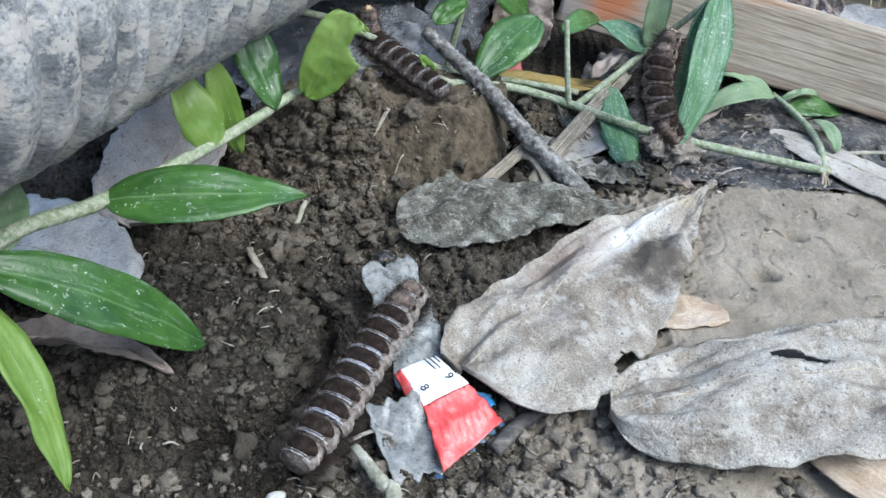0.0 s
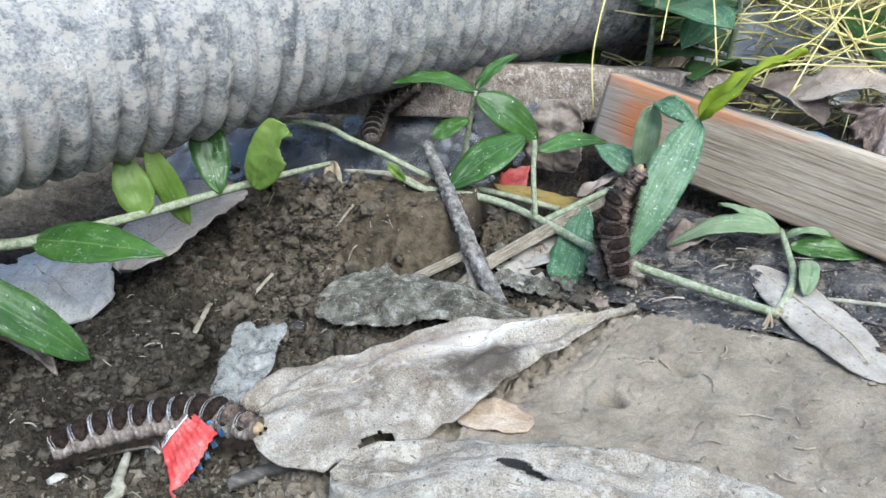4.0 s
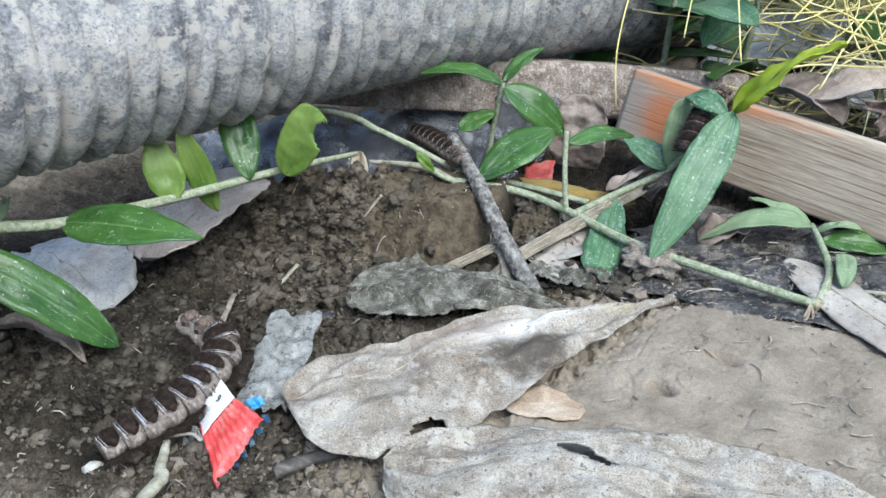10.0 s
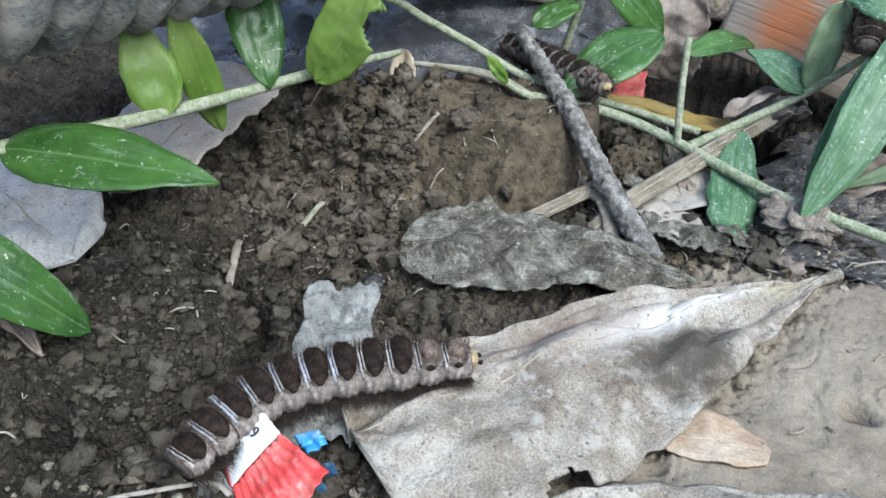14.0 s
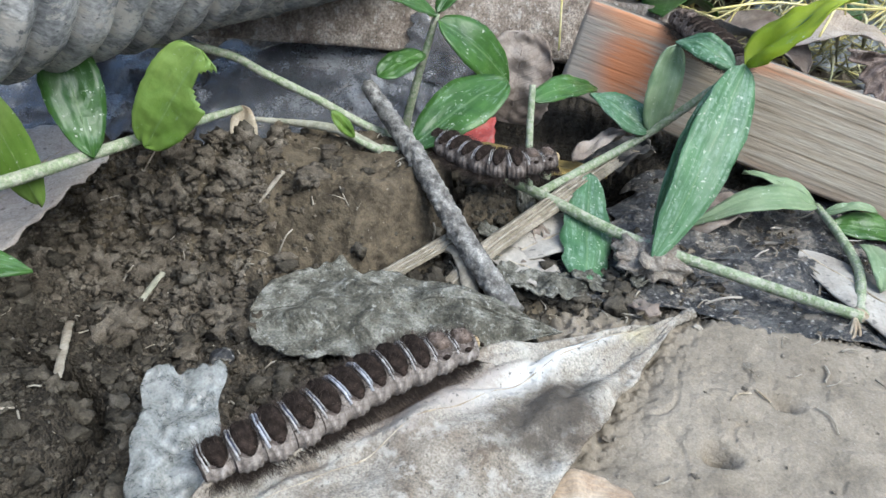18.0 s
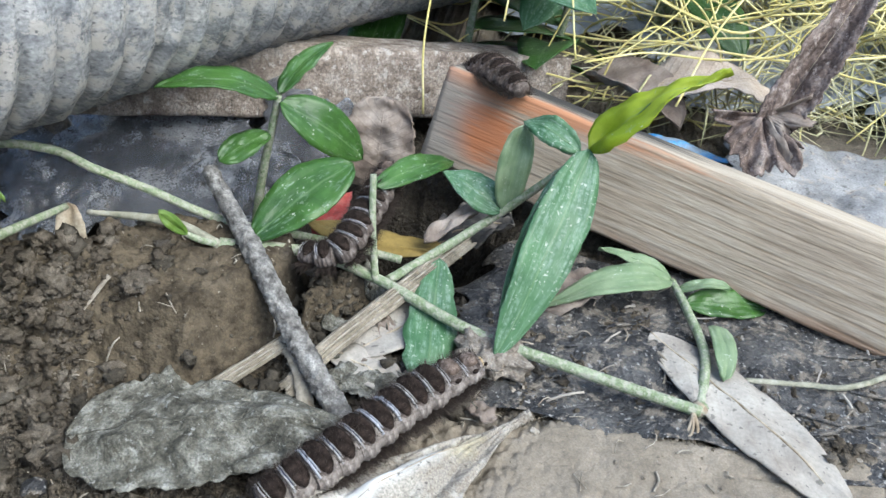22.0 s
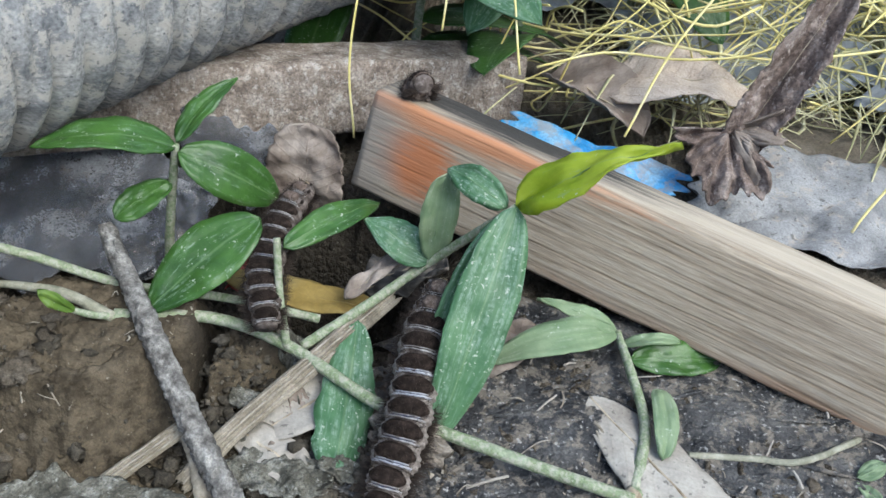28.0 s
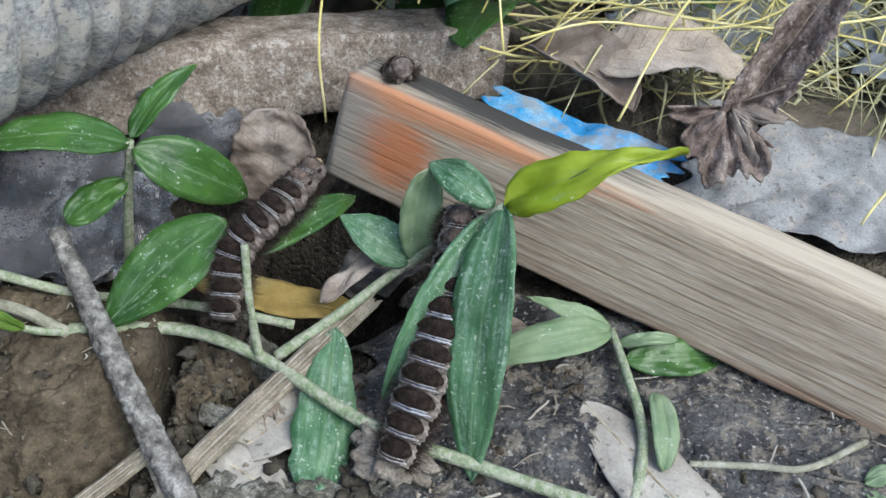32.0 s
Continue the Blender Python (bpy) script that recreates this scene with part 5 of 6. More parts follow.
leaf_part(creeper, "leaf", PALEGREEN, (0.158, 0.320, 0.008), (0.1330, 0.322, 0.015), 0.006, up=(0, -0.4, 0.9), sag=0.003, fold=0.1, a=0.6, b=1.0, seed=30)
leaf_part(creeper, "leaf", GREEN, (0.162, 0.312, 0.006), (0.1895, 0.320, 0.002), 0.011, up=(0, -0.4, 0.9), sag=0.002, fold=0.1, a=0.55, b=0.6, seed=31)
leaf_part(creeper, "leaf", PALEGREEN, (0.159, 0.316, 0.007), (0.176, 0.318, 0.010), 0.004, up=(0, -0.4, 0.9), sag=0.004, fold=0.2, a=0.6, b=0.6, seed=32)
leaf_part(creeper, "leaf", PALEGREEN, (0.1705, 0.279, 0.006), (0.1695, 0.3015, 0.007), 0.007, up=(0.2, -0.8, 0.6), sag=0.003, fold=0.3, a=0.4, b=0.4, seed=33)

seedling = thing("seedling", (0.019, 0.321, 0.008), "upright green seedling with glossy oval leaves", "plant", "creeping plants")
stem_part(seedling, [(0.019, 0.321, 0.006), (0.022, 0.322, 0.025), (0.028, 0.323, 0.053)], [0.0016, 0.0014, 0.0011])
leaf_part(seedling, "leaf", GREEN, (0.028, 0.323, 0.052), (-0.003, 0.305, 0.0595), 0.0135, up=(0, -0.3, 0.9), sag=0.005, fold=0.12, a=0.6, b=0.9, seed=41)
leaf_part(seedling, "leaf", GREEN, (0.0285, 0.322, 0.051), (0.052, 0.3345, 0.028), 0.0155, up=(0.3, -0.5, 0.8), sag=0.003, fold=0.12, a=0.55, b=0.75, seed=42)
leaf_part(seedling, "leaf", GREEN, (0.028, 0.324, 0.053), (0.0395, 0.3445, 0.063), 0.008, up=(-0.3, -0.6, 0.7), sag=0.002, fold=0.3, a=0.55, b=0.9, seed=43)
leaf_part(seedling, "leaf", GREEN, (0.025, 0.322, 0.040), (0.013, 0.309, 0.035), 0.0095, up=(-0.2, -0.5, 0.8), sag=0.001, fold=0.12, a=0.5, b=0.45, seed=44)

vine = thing("trailing_plant", (-0.0843, 0.135, 0.05), "trailing green plant with soft leaves beneath the hose", "plant", "creeping plants")
stem_part(vine, [(-0.115, 0.085, 0.02), (-0.0843, 0.135, 0.0514), (-0.067, 0.166, 0.047), (-0.047, 0.200, 0.044), (-0.030, 0.240, 0.040), (-0.021, 0.279, 0.032)], [0.002, 0.002, 0.0019, 0.0017, 0.0015, 0.001])
leaf_part(vine, "leaf", GREEN, (-0.067, 0.166, 0.047), (-0.0193, 0.1767, 0.0442), 0.0165, up=(0.1, -0.5, 0.8), sag=0.003, fold=0.08, a=0.6, b=0.9, seed=51)
leaf_part(vine, "leaf", GREEN, (-0.0843, 0.136, 0.051), (-0.0436, 0.1552, 0.0108), 0.0165, up=(0.5, -0.3, 0.7), sag=0.005, fold=0.08, a=0.55, b=0.6, seed=52)
leaf_part(vine, "leaf", LIME, (-0.086, 0.132, 0.05), (-0.060, 0.104, 0.018), 0.0095, "lime-green narrow leaf", up=(0.5, 0.2, 0.7), sag=0.004, fold=0.15, a=0.5, b=0.7, seed=53, rib=LIME)
leaf_part(vine, "leaf", LIME, (-0.047, 0.197, 0.044), (-0.058, 0.203, 0.066), 0.013, up=(0.6, -0.7, 0.2), sag=0.001, fold=0.1, a=0.55, b=0.9, seed=54)
leaf_part(vine, "leaf", LIME, (-0.044, 0.214, 0.032), (-0.049, 0.208, 0.066), 0.010, "lime-green narrow leaf", up=(0.6, -0.7, 0.2), sag=0.001, fold=0.1, a=0.7, b=0.6, seed=55, rib=LIME)
leaf_part(vine, "leaf", GREEN, (-0.047, 0.236, 0.066), (-0.034, 0.223, 0.042), 0.014, up=(0.6, -0.7, 0.2), sag=0.001, fold=0.1, a=0.55, b=0.75, seed=56)
leaf_part(vine, "leaf", LIME, (-0.0265, 0.234, 0.041), (-0.012, 0.240, 0.066), 0.0165, "bitten yellow-green leaf", up=(0.3, -0.9, 0.2), sag=0.001, fold=0.15, a=0.45, b=0.25, seed=57, rib=LIME,
          nu=36, nv=18, gone=lambda u, v: v > 0.3 and u > 0.62 and ((u - 0.78) / 0.16) ** 2 + ((v - 1.0) / 0.75) ** 2 < 1)
leaf_part(vine, "leaf", PALEGREEN, (-0.082, 0.14, 0.05), (-0.088, 0.166, 0.053), 0.013, up=(0.3, -0.6, 0.6), sag=0.001, fold=0.1, a=0.55, b=0.9, seed=58)

leaf_part(vine, "withered_leaf", DRYSTEM, (-0.0205, 0.279, 0.033), (-0.0180, 0.275, 0.0165), 0.0080, "withered brown leaf tip", up=(0.4, -0.9, 0.1), sag=0.001, fold=0.5, wave=0.0015, a=0.4, b=0.5, seed=59, rib=DRYSTEM)
runner = thing("runner_stem", (-0.085, 0.255, 0.045), "thin jointed green runner stem trailing to the soil", "plant", "creeping plants")
stem_part(runner, [(-0.085, 0.252, 0.05), (-0.044, 0.276, 0.05), (-0.028, 0.287, 0.045), (-0.016, 0.288, 0.040), (-0.003, 0.292, 0.033), (0.018, 0.297, 0.022), (0.045, 0.303, 0.016), (0.072, 0.304, 0.012)], 0.0013)
sprout = thing("sprout", (0.0219, 0.2837, 0.020), "tiny curled green sprout with a withered strand", "plant", "creeping plants")
stem_part(sprout, [(0.0225, 0.285, 0.022), (0.016, 0.281, 0.026), (0.0095, 0.278, 0.032)], [0.001, 0.001, 0.0006])
stem_part(sprout, [(0.0215, 0.284, 0.0225), (0.005, 0.287, 0.026), (-0.020, 0.287, 0.025)], [0.0016, 0.0015, 0.0008], ROTTEN, "strand")
root_part(sprout, (0.0235, 0.283, 0.021), 3, 6, 0.014)
leaf_part(sprout, "leaf", LIME, (0.014, 0.280, 0.028), (0.0078, 0.277, 0.037), 0.004, up=(0.3, -0.8, 0.3), sag=0.001, fold=0.2, seed=61, nu=14)

# ---- litter ----
film = crumpled((0.175, 0.292, 0.0), (0.085, -0.006, 0), (0.012, 0.036, 0), 0.0030, nu=150, nv=70, seed=2, ragged=0.10)
film_xy = np.array(film[0])
for q, fz in zip(film[0], soil(film_xy[:, 0], film_xy[:, 1], False)):
    q[2] = fz * 0.7 + max(q[2], 0.0) + 0.0004
film_sheet = tagged(thicken(part("black_film", film, FILM), 0.0002), "grimy black plastic film flat on the soil", "plastic film")
frng = np.random.RandomState(44)
for k in range(14):
    x, y, a, ln_ = frng.uniform(0.11, 0.24), frng.uniform(0.266, 0.318), frng.uniform(-0.9, 0.6), frng.uniform(0.006, 0.016)
    line = [(x + ln_ * f * math.cos(a) + 0.001 * math.sin(5 * f + k), y + ln_ * f * math.sin(a)) for f in (-1, -0.4, 0.2, 1)]
    part("crease", tube([(px, py, float(soil(px, py, False)) * 0.7 + 0.0014) for px, py in line], [0.0002, 0.0008, 0.0007, 0.0002], 6, 20, 0.15, k, 0.8), FILM, film_sheet)
for k in range(9):
    x, y, a, ln_ = frng.uniform(0.062, 0.105), frng.uniform(0.256, 0.300), frng.uniform(0, 6.3), frng.uniform(0.006, 0.012)
    base = on(x, y, 0.0012)
    loose_leaf("small crumpled dead leaf scrap on the soil", (DRYGREY, BROWN)[k % 2], base, on(x + ln_ * math.cos(a), y + ln_ * math.sin(a), 0.003), ln_ * 0.6, sag=0.0008, wave=0.0018, a=0.25, b=0.3, seed=140 + k, nu=16, nv=10, name="leaf_scrap", rag=0.3, rib=DRYGREY)
def plastic_bag(label, panels):
    """A crumpled bag: slack panels that overlap, with dark hollows between them."""
    o = np.array(panels[0][0])
    ob = thing("clear_bag", tuple(o), label, "plastic bag", "plastic bags")
    for k, (c, u, v, amp, freq) in enumerate(panels):
        thicken(part("panel", crumpled(np.array(c) - o, u, v, amp, nu=50, nv=40, seed=4 + 3 * k, ragged=0.2, freq=freq, arch=0.002), BAG, ob), 0.0003)
    return ob


plastic_bag("crumpled dirty translucent plastic bag under the beam", [
    ((-0.022, 0.333, 0.013), (0.031, 0.008, 0.002), (-0.006, 0.026, 0.009), 0.0035, 48),
    ((0.008, 0.330, 0.0105), (0.019, 0.006, 0.002), (-0.002, 0.010, 0.011), 0.0045, 75),
    ((0.024, 0.361, 0.021), (0.014, 0.002, -0.004), (0.003, 0.004, 0.013), 0.0020, 50),
    ((-0.044, 0.314, 0.007), (0.016, 0.010, 0.002), (-0.006, 0.011, 0.006), 0.0040, 80)])
plastic_bag("crumpled dirty translucent plastic bag beside the dead leaf", [
    ((-0.085, 0.318, 0.010), (0.024, 0.012, 0.001), (-0.006, 0.018, 0.010), 0.005, 60),
    ((-0.112, 0.300, 0.008), (0.020, 0.012, 0.001), (-0.006, 0.018, 0.006), 0.005, 70)])
sheet("red_scrap", "small red plastic scrap behind a leaf", "plastic scrap", REDSCRAP, (0.0445, 0.3225, 0.0115), (0.0065, 0.002, 0.001), (-0.001, 0.0065, 0.004), 0.001, nu=10, nv=8, seed=8)
sheet("blue_plastic", "torn blue plastic sheet behind the batten", "plastic sheet", BLUE, (0.146, 0.397, 0.016), (0.032, -0.013, 0.0), (0.003, 0.007, 0.001), 0.003, nu=40, nv=20, seed=9)
sheet("grey_cloth", "grey grimy sheet on the ground behind the batten", "cloth", CLOTH, (0.25, 0.395, 0.008), (0.065, -0.01, 0.0), (0.01, 0.030, 0.0), 0.005, nu=80, nv=44, seed=10)


def pleated(tl, tr, br, bl, pleats, amp, seed, n=26):
    """A pleated four-cornered panel."""
    tl, tr, br, bl = (np.asarray(q, float) for q in (tl, tr, br, bl))
    verts, uv = [], []
    for i in range(n + 1):
        for j in range(n + 1):
            p, q = i / n, j / n
            c = (tl * (1 - p) + tr * p) * (1 - q) + (bl * (1 - p) + br * p) * q
            h = amp * abs(math.sin(math.pi * pleats * (p + 0.05 * noise.noise((q * 3, seed, 0))))) + amp * 1.5 * noise.noise((p * 3, q * 3, seed))
            verts.append(c + np.array((0.0006 * noise.noise((q * 9, seed, 1)), 0, h)))
            uv.append((p, q))
    faces = [(i * (n + 1) + j, (i + 1) * (n + 1) + j, (i + 1) * (n + 1) + j + 1, i * (n + 1) + j + 1) for i in range(n) for j in range(n)]
    return verts, faces, uv


for k, (x, y, z, w, d) in enumerate(((0.21, 0.50, 0.012, 0.05, 0.03), (0.31, 0.47, 0.015, 0.05, 0.03), (0.13, 0.56, 0.015, 0.05, 0.03), (0.28, 0.58, 0.015, 0.06, 0.04))):
    sheet("white_scrap", "pale bluish plastic scrap in the litter", "plastic scrap", PALEPLASTIC, (x, y, z), (w, 0.01, 0.004), (-0.01, d, 0.006), 0.008, group="plastic scraps", nu=30, nv=20, seed=20 + k, freq=50)


def sachet():
    o = np.array((0.018, 0.135, 0.004))
    ob = thing("torn_sachet", tuple(o), "torn red and white printed plastic sachet with clear grimy edges", "sachet")
    q = lambda *p: np.array(p) - o
    thicken(part("red_panel", pleated(q(0.0130, 0.1385, 0.009), q(0.0245, 0.1468, 0.009), q(0.0335, 0.1385, 0.005), q(0.0182, 0.1220, 0.005), 9, 0.0008, 1), RED, ob), 0.0003)
    white = thicken(part("white_panel", pleated(q(0.0070, 0.1510, 0.009), q(0.0160, 0.1565, 0.009), q(0.0245, 0.1468, 0.0095), q(0.0130, 0.1385, 0.0095), 1, 0.0004, 2), WHITE, ob), 0.0003)
    thicken(part("red_edge", pleated(q(0.0055, 0.1500, 0.008), q(0.0070, 0.1510, 0.0092), q(0.0130, 0.1385, 0.0096), q(0.0115, 0.1378, 0.007), 1, 0.0003, 3, 8), RED, ob), 0.0003)
    for k, (x, y, ln) in enumerate(((0.0128, 0.1535, 0.005), (0.0140, 0.1541, 0.005), (0.0152, 0.1546, 0.003))):
        part("print_bar", tube([q(x, y, 0.0108), q(x + ln * 0.62, y - ln * 0.72, 0.0110)], 0.00022, 5, 6), INK, white)
    for ch, x, y in (("9", 0.0180, 0.1475), ("8", 0.0118, 0.1432)):
        cu = bpy.data.curves.new("digit", "FONT")
        cu.body, cu.size, cu.extrude = ch, 0.0034, 0.0001
        cu.materials.append(INK)
        d = new("digit", cu)
        d.parent = white
        d.matrix_local = Matrix.Translation(Vector(q(x, y, 0.0112))) @ Matrix.Rotation(radians(-50), 4, "Z")
    thicken(part("clear_flap", crumpled(q(0.0080, 0.1710, 0.0085), (0.0072, 0.0042, -0.001), (-0.0065, 0.0205, 0.003), 0.0032, 40, 44, 3, 0.08, 0.0, 1.0, 110), FOIL, ob), 0.0003)
    thicken(part("clear_flap", crumpled(q(0.009, 0.131, 0.006), (0.006, 0.002, 0.0), (-0.004, 0.0095, 0.003), 0.004, 30, 30, 4, 0.14), FOIL, ob), 0.0003)
    thicken(part("blue_edge", pleated(q(0.0250, 0.1470, 0.006), q(0.0305, 0.1475, 0.005), q(0.0320, 0.1445, 0.004), q(0.0290, 0.1425, 0.006), 2, 0.0004, 5, 10), BLUE, ob), 0.0003)
    for k in range(7):
        f = k / 6
        x, y = 0.0335 + (0.0182 - 0.0335) * f, 0.1385 + (0.1220 - 0.1385) * f
        x, y = x - 0.0010, y + 0.0010
        part("blue_tooth", pleated(q(x - 0.0012, y + 0.0012, 0.0045), q(x + 0.0009, y + 0.0012, 0.004), q(x + 0.0016, y - 0.0008, 0.003), q(x - 0.0004, y - 0.0012, 0.003), 1, 0.0003, k, 4), TEAL, ob)
    return ob


packet = sachet()
for k, (x, y, r) in enumerate([(-0.020, 0.115, 0.0026), (0.033, 0.090, 0.0028), (0.041, 0.084, 0.0032), (0.0, 0.211, 0.0032), (0.002, 0.209, 0.0025)]):
    ob = part("pebble", lump(r, k, 2, 0.35, 0.6), STONE if k < 3 else FILM)
    ob.location = on(x, y, r * 0.35)
    tagged(ob, "small pale pebble on the soil" if k < 3 else "small dark shiny scrap on the soil", "pebble", "pebbles")

# ---- behind the batten ----
loose_leaf("brown dry leaf curled behind the batten", BROWN, (0.128, 0.440, 0.02), (0.165, 0.412, 0.016), 0.030, sag=0.006, curl=0.4, wave=0.003, seed=71, a=0.3, b=0.5, nu=24, nv=10)
loose_leaf("pale brown dry leaf behind the batten", TANLEAF, (0.150, 0.428, 0.024), (0.205, 0.440, 0.022), 0.038, sag=0.008, wave=0.004, seed=72, a=0.4, b=0.4, nu=24, nv=10)
loose_leaf("tall rolled dark brown dead leaf standing behind the batten", ROLLED, (0.190, 0.392, 0.020), (0.220, 0.418, 0.088), 0.016, up=(-0.2, -0.9, 0.3), fold=0.95, wave=0.0030, seed=73, a=0.3, b=0.5, nu=70, nv=26, rag=0.2)
fan = thing("crinkled_leaf", (0.190, 0.394, 0.036), "crinkled brown dead leaf fanned out behind the batten", "leaf", "fallen leaves")


def fluted(reach, lo, hi, flutes, amp, seed, na=90, nr=16):
    """A leaf's end gathered at one point and spread in uneven pleats."""
    across, down, out = np.array((1, 0, 0.0)), np.array((0, -0.55, -0.83)), np.array((0, -0.83, 0.55))
    verts, uv = [], []
    for i in range(na + 1):
        f = i / na
        a = radians(lo + (hi - lo) * f)
        r1 = reach * (0.85 + 0.55 * noise.noise((f * 5, seed, 0.5)) + 0.12 * noise.noise((f * 30, seed, 2.5)))
        for k in range(nr + 1):
            r = r1 * (0.12 + 0.88 * k / nr)
            w = 0.004 * noise.noise((f * 4, k * 0.2, seed + 3)) + amp * (k / nr) ** 0.7 * (math.sin(flutes * a + 1.3 * noise.noise((f * 5, seed, 4))) + 0.5 * noise.noise((f * 22, k * 0.25, seed)))
            verts.append(r * (math.cos(a) * across + math.sin(a) * down) + out * (w + 0.25 * r))
            uv.append((k / nr, 2 * f - 1))
    faces = [(i * (nr + 1) + k, i * (nr + 1) + k + 1, (i + 1) * (nr + 1) + k + 1, (i + 1) * (nr + 1) + k) for i in range(na) for k in range(nr)]
    return verts, faces, uv


thicken(part("blade", fluted(0.021, 35, 175, 17, 0.0017, 3), ROLLED, fan), 0.0005)
thicken(part("torn_lobe", fluted(0.017, -30, 70, 8, 0.0026, 5, 50, 12), BROWN, fan), 0.0005)


def dodder_tangle():
    ob = thing("dodder_tangle", (0.2, 0.47, 0.0), "tangle of thin yellow dodder strands over the litter", "plant")
    rng = np.random.RandomState(11)
    o = np.array(ob.location)
    for k in range(800):
        p = np.array((rng.uniform(0.12, 0.40), rng.uniform(0.44, 0.68), rng.uniform(0.006, 0.10)))
        d = rng.normal(0, 1, 3) * (1, 0.8, 0.5)
        turn = rng.normal(0, 1, 3) * (0.35, 0.35, 0.25)
        L, pts = rng.uniform(0.10, 0.26), []
        for q in range(8):
            d = d / np.linalg.norm(d)
            pts.append(p)
            p = p + d * L / 7
            p[2] = max(p[2], 0.004)
            d = d + turn + rng.normal(0, 0.22, 3) - (0, 0, 1.2 * max(0.0, p[2] - 0.10))
        if any(q[1] < 0.405 for q in pts):
            continue
        part("strand", tube([q - o for q in pts], rng.uniform(0.00036, 0.0006), 5, 32), DODDER, ob)
    for pts in ([(0.066, 0.372, 0.028), (0.064, 0.380, 0.06), (0.068, 0.42, 0.11)], [(0.118, 0.388, 0.05), (0.108, 0.41, 0.085), (0.085, 0.44, 0.12)],
                [(0.090, 0.40, 0.056), (0.092, 0.41, 0.08), (0.10, 0.43, 0.12)], [(0.215, 0.335, 0.045), (0.232, 0.36, 0.075), (0.215, 0.40, 0.12)],
                [(0.152, 0.36, 0.05), (0.165, 0.38, 0.075), (0.20, 0.42, 0.11)]):
        part("strand", tube([np.asarray(p) - o for p in pts], 0.00042, 5, 24), DODDER, ob)
    return ob


dodder_tangle()


def undergrowth():
    rng = np.random.RandomState(21)
    for k, (x, y, n) in enumerate([(0.07, 0.455, 7), (0.11, 0.47, 7), (0.16, 0.53, 8), (0.03, 0.50, 8), (0.25, 0.60, 8), (0.33, 0.52, 8), (0.0, 0.60, 8), (0.12, 0.62, 8)]):
        ob = thing("undergrowth_plant", (x, y, 0.0), "green broad-leaved undergrowth plant behind the beam", "plant", "undergrowth")
        stem_part(ob, [(x, y, 0), (x + 0.004, y - 0.004, 0.04), (x + 0.01, y - 0.01, 0.10)], [0.002, 0.0018, 0.001])
        for j in range(n):
            a = rng.uniform(0, 2 * math.pi)
            h = 0.02 + 0.08 * j / n
            b = np.array((x + 0.008 * h / 0.1, y - 0.008 * h / 0.1, h))
            tip = b + np.array((math.cos(a), math.sin(a), rng.uniform(-0.5, 0.35))) * rng.uniform(0.045, 0.075)
            leaf_part(ob, "leaf", GREEN if rng.rand() < 0.7 else DUSTY, b, tip, rng.uniform(0.018, 0.030), sag=0.006, fold=0.15, a=0.5, b=0.6, seed=100 + 10 * k + j, nu=12, nv=6)


undergrowth()


# ---- small litter ----
straw("white torn fibre beside the sachet", [(-0.017, 0.124, 0.003), (-0.007, 0.129, 0.005), (0.001, 0.133, 0.006), (0.006, 0.132, 0.006)], 0.0006, PALE, "fibre", 0.6)
straw("black rotten twig under a dry leaf", [(0.052, 0.153, 0.002), (0.040, 0.142, 0.003), (0.031, 0.131, 0.003)], 0.0022, CHAR, "twig", 0.9)
loose_leaf("narrow withered brown-grey leaf curled on the soil", BROWN, on(-0.106, 0.157, 0.003), on(-0.050, 0.146, 0.002), 0.010, sag=0.004, curl=0.5, wave=0.003, a=0.5, b=0.8, side_sag=-0.004, seed=88, nu=50, nv=14, rag=0.25)
straw("short pale peg of bark beside the stick", [(0.058, 0.247, 0.001), (0.052, 0.258, 0.008), (0.046, 0.264, 0.006)], 0.0026, STRAW, "bark_peg", 0.4)
loose_leaf("crumpled grey leaf scrap with soil on it", DRYGREY, (0.058, 0.256, 0.003), (0.088, 0.257, 0.004), 0.013, sag=0.001, wave=0.0035, a=0.25, b=0.3, seed=81, nu=40, nv=20, name="leaf_scrap", rib=DRYGREY, rag=0.3)
loose_leaf("crumpled pale leaf scrap under the straw", PALE, (0.060, 0.268, 0.003), (0.081, 0.258, 0.002), 0.012, sag=0.001, wave=0.002, a=0.25, b=0.3, seed=82, nu=24, nv=10, name="leaf_scrap")
loose_leaf("brown dead leaf scrap beside the batten", BROWN, (0.118, 0.302, 0.003), (0.136, 0.318, 0.006), 0.016, sag=0.002, wave=0.003, a=0.4, b=0.4, seed=83, nu=20, nv=10, name="leaf_scrap")
loose_leaf("dark papery scrap in the hollow", CHAR, (0.080, 0.325, 0.004), (0.104, 0.338, 0.010), 0.020, sag=0.003, wave=0.005, a=0.3, b=0.3, seed=84, nu=24, nv=12, name="leaf_scrap")
loose_leaf("withered tan leaf end beside the plant stem", BROWN, (0.078, 0.310, 0.016), (0.096, 0.329, 0.020), 0.006, sag=0.002, wave=0.003, a=0.3, b=0.4, seed=85, nu=20, nv=8, name="leaf_scrap")
loose_leaf("broken tan stalk husk by the plant", TAN, (-0.128, 0.165, 0.004), (-0.108, 0.143, 0.006), 0.010, sag=0.003, wave=0.001, a=0.3, b=0.3, seed=86, nu=16, nv=8, name="husk", category="husk")
tiny = thing("tiny_sprout", (0.222, 0.285, 0.001), "tiny pale green sprout beside the twig", "plant", "creeping plants")
leaf_part(tiny, "leaf", PALEGREEN, (0.222, 0.285, 0.003), (0.229, 0.289, 0.006), 0.005, seed=91, nu=10)
leaf_part(tiny, "leaf", PALEGREEN, (0.222, 0.284, 0.002), (0.227, 0.279, 0.003), 0.004, seed=92, nu=10)
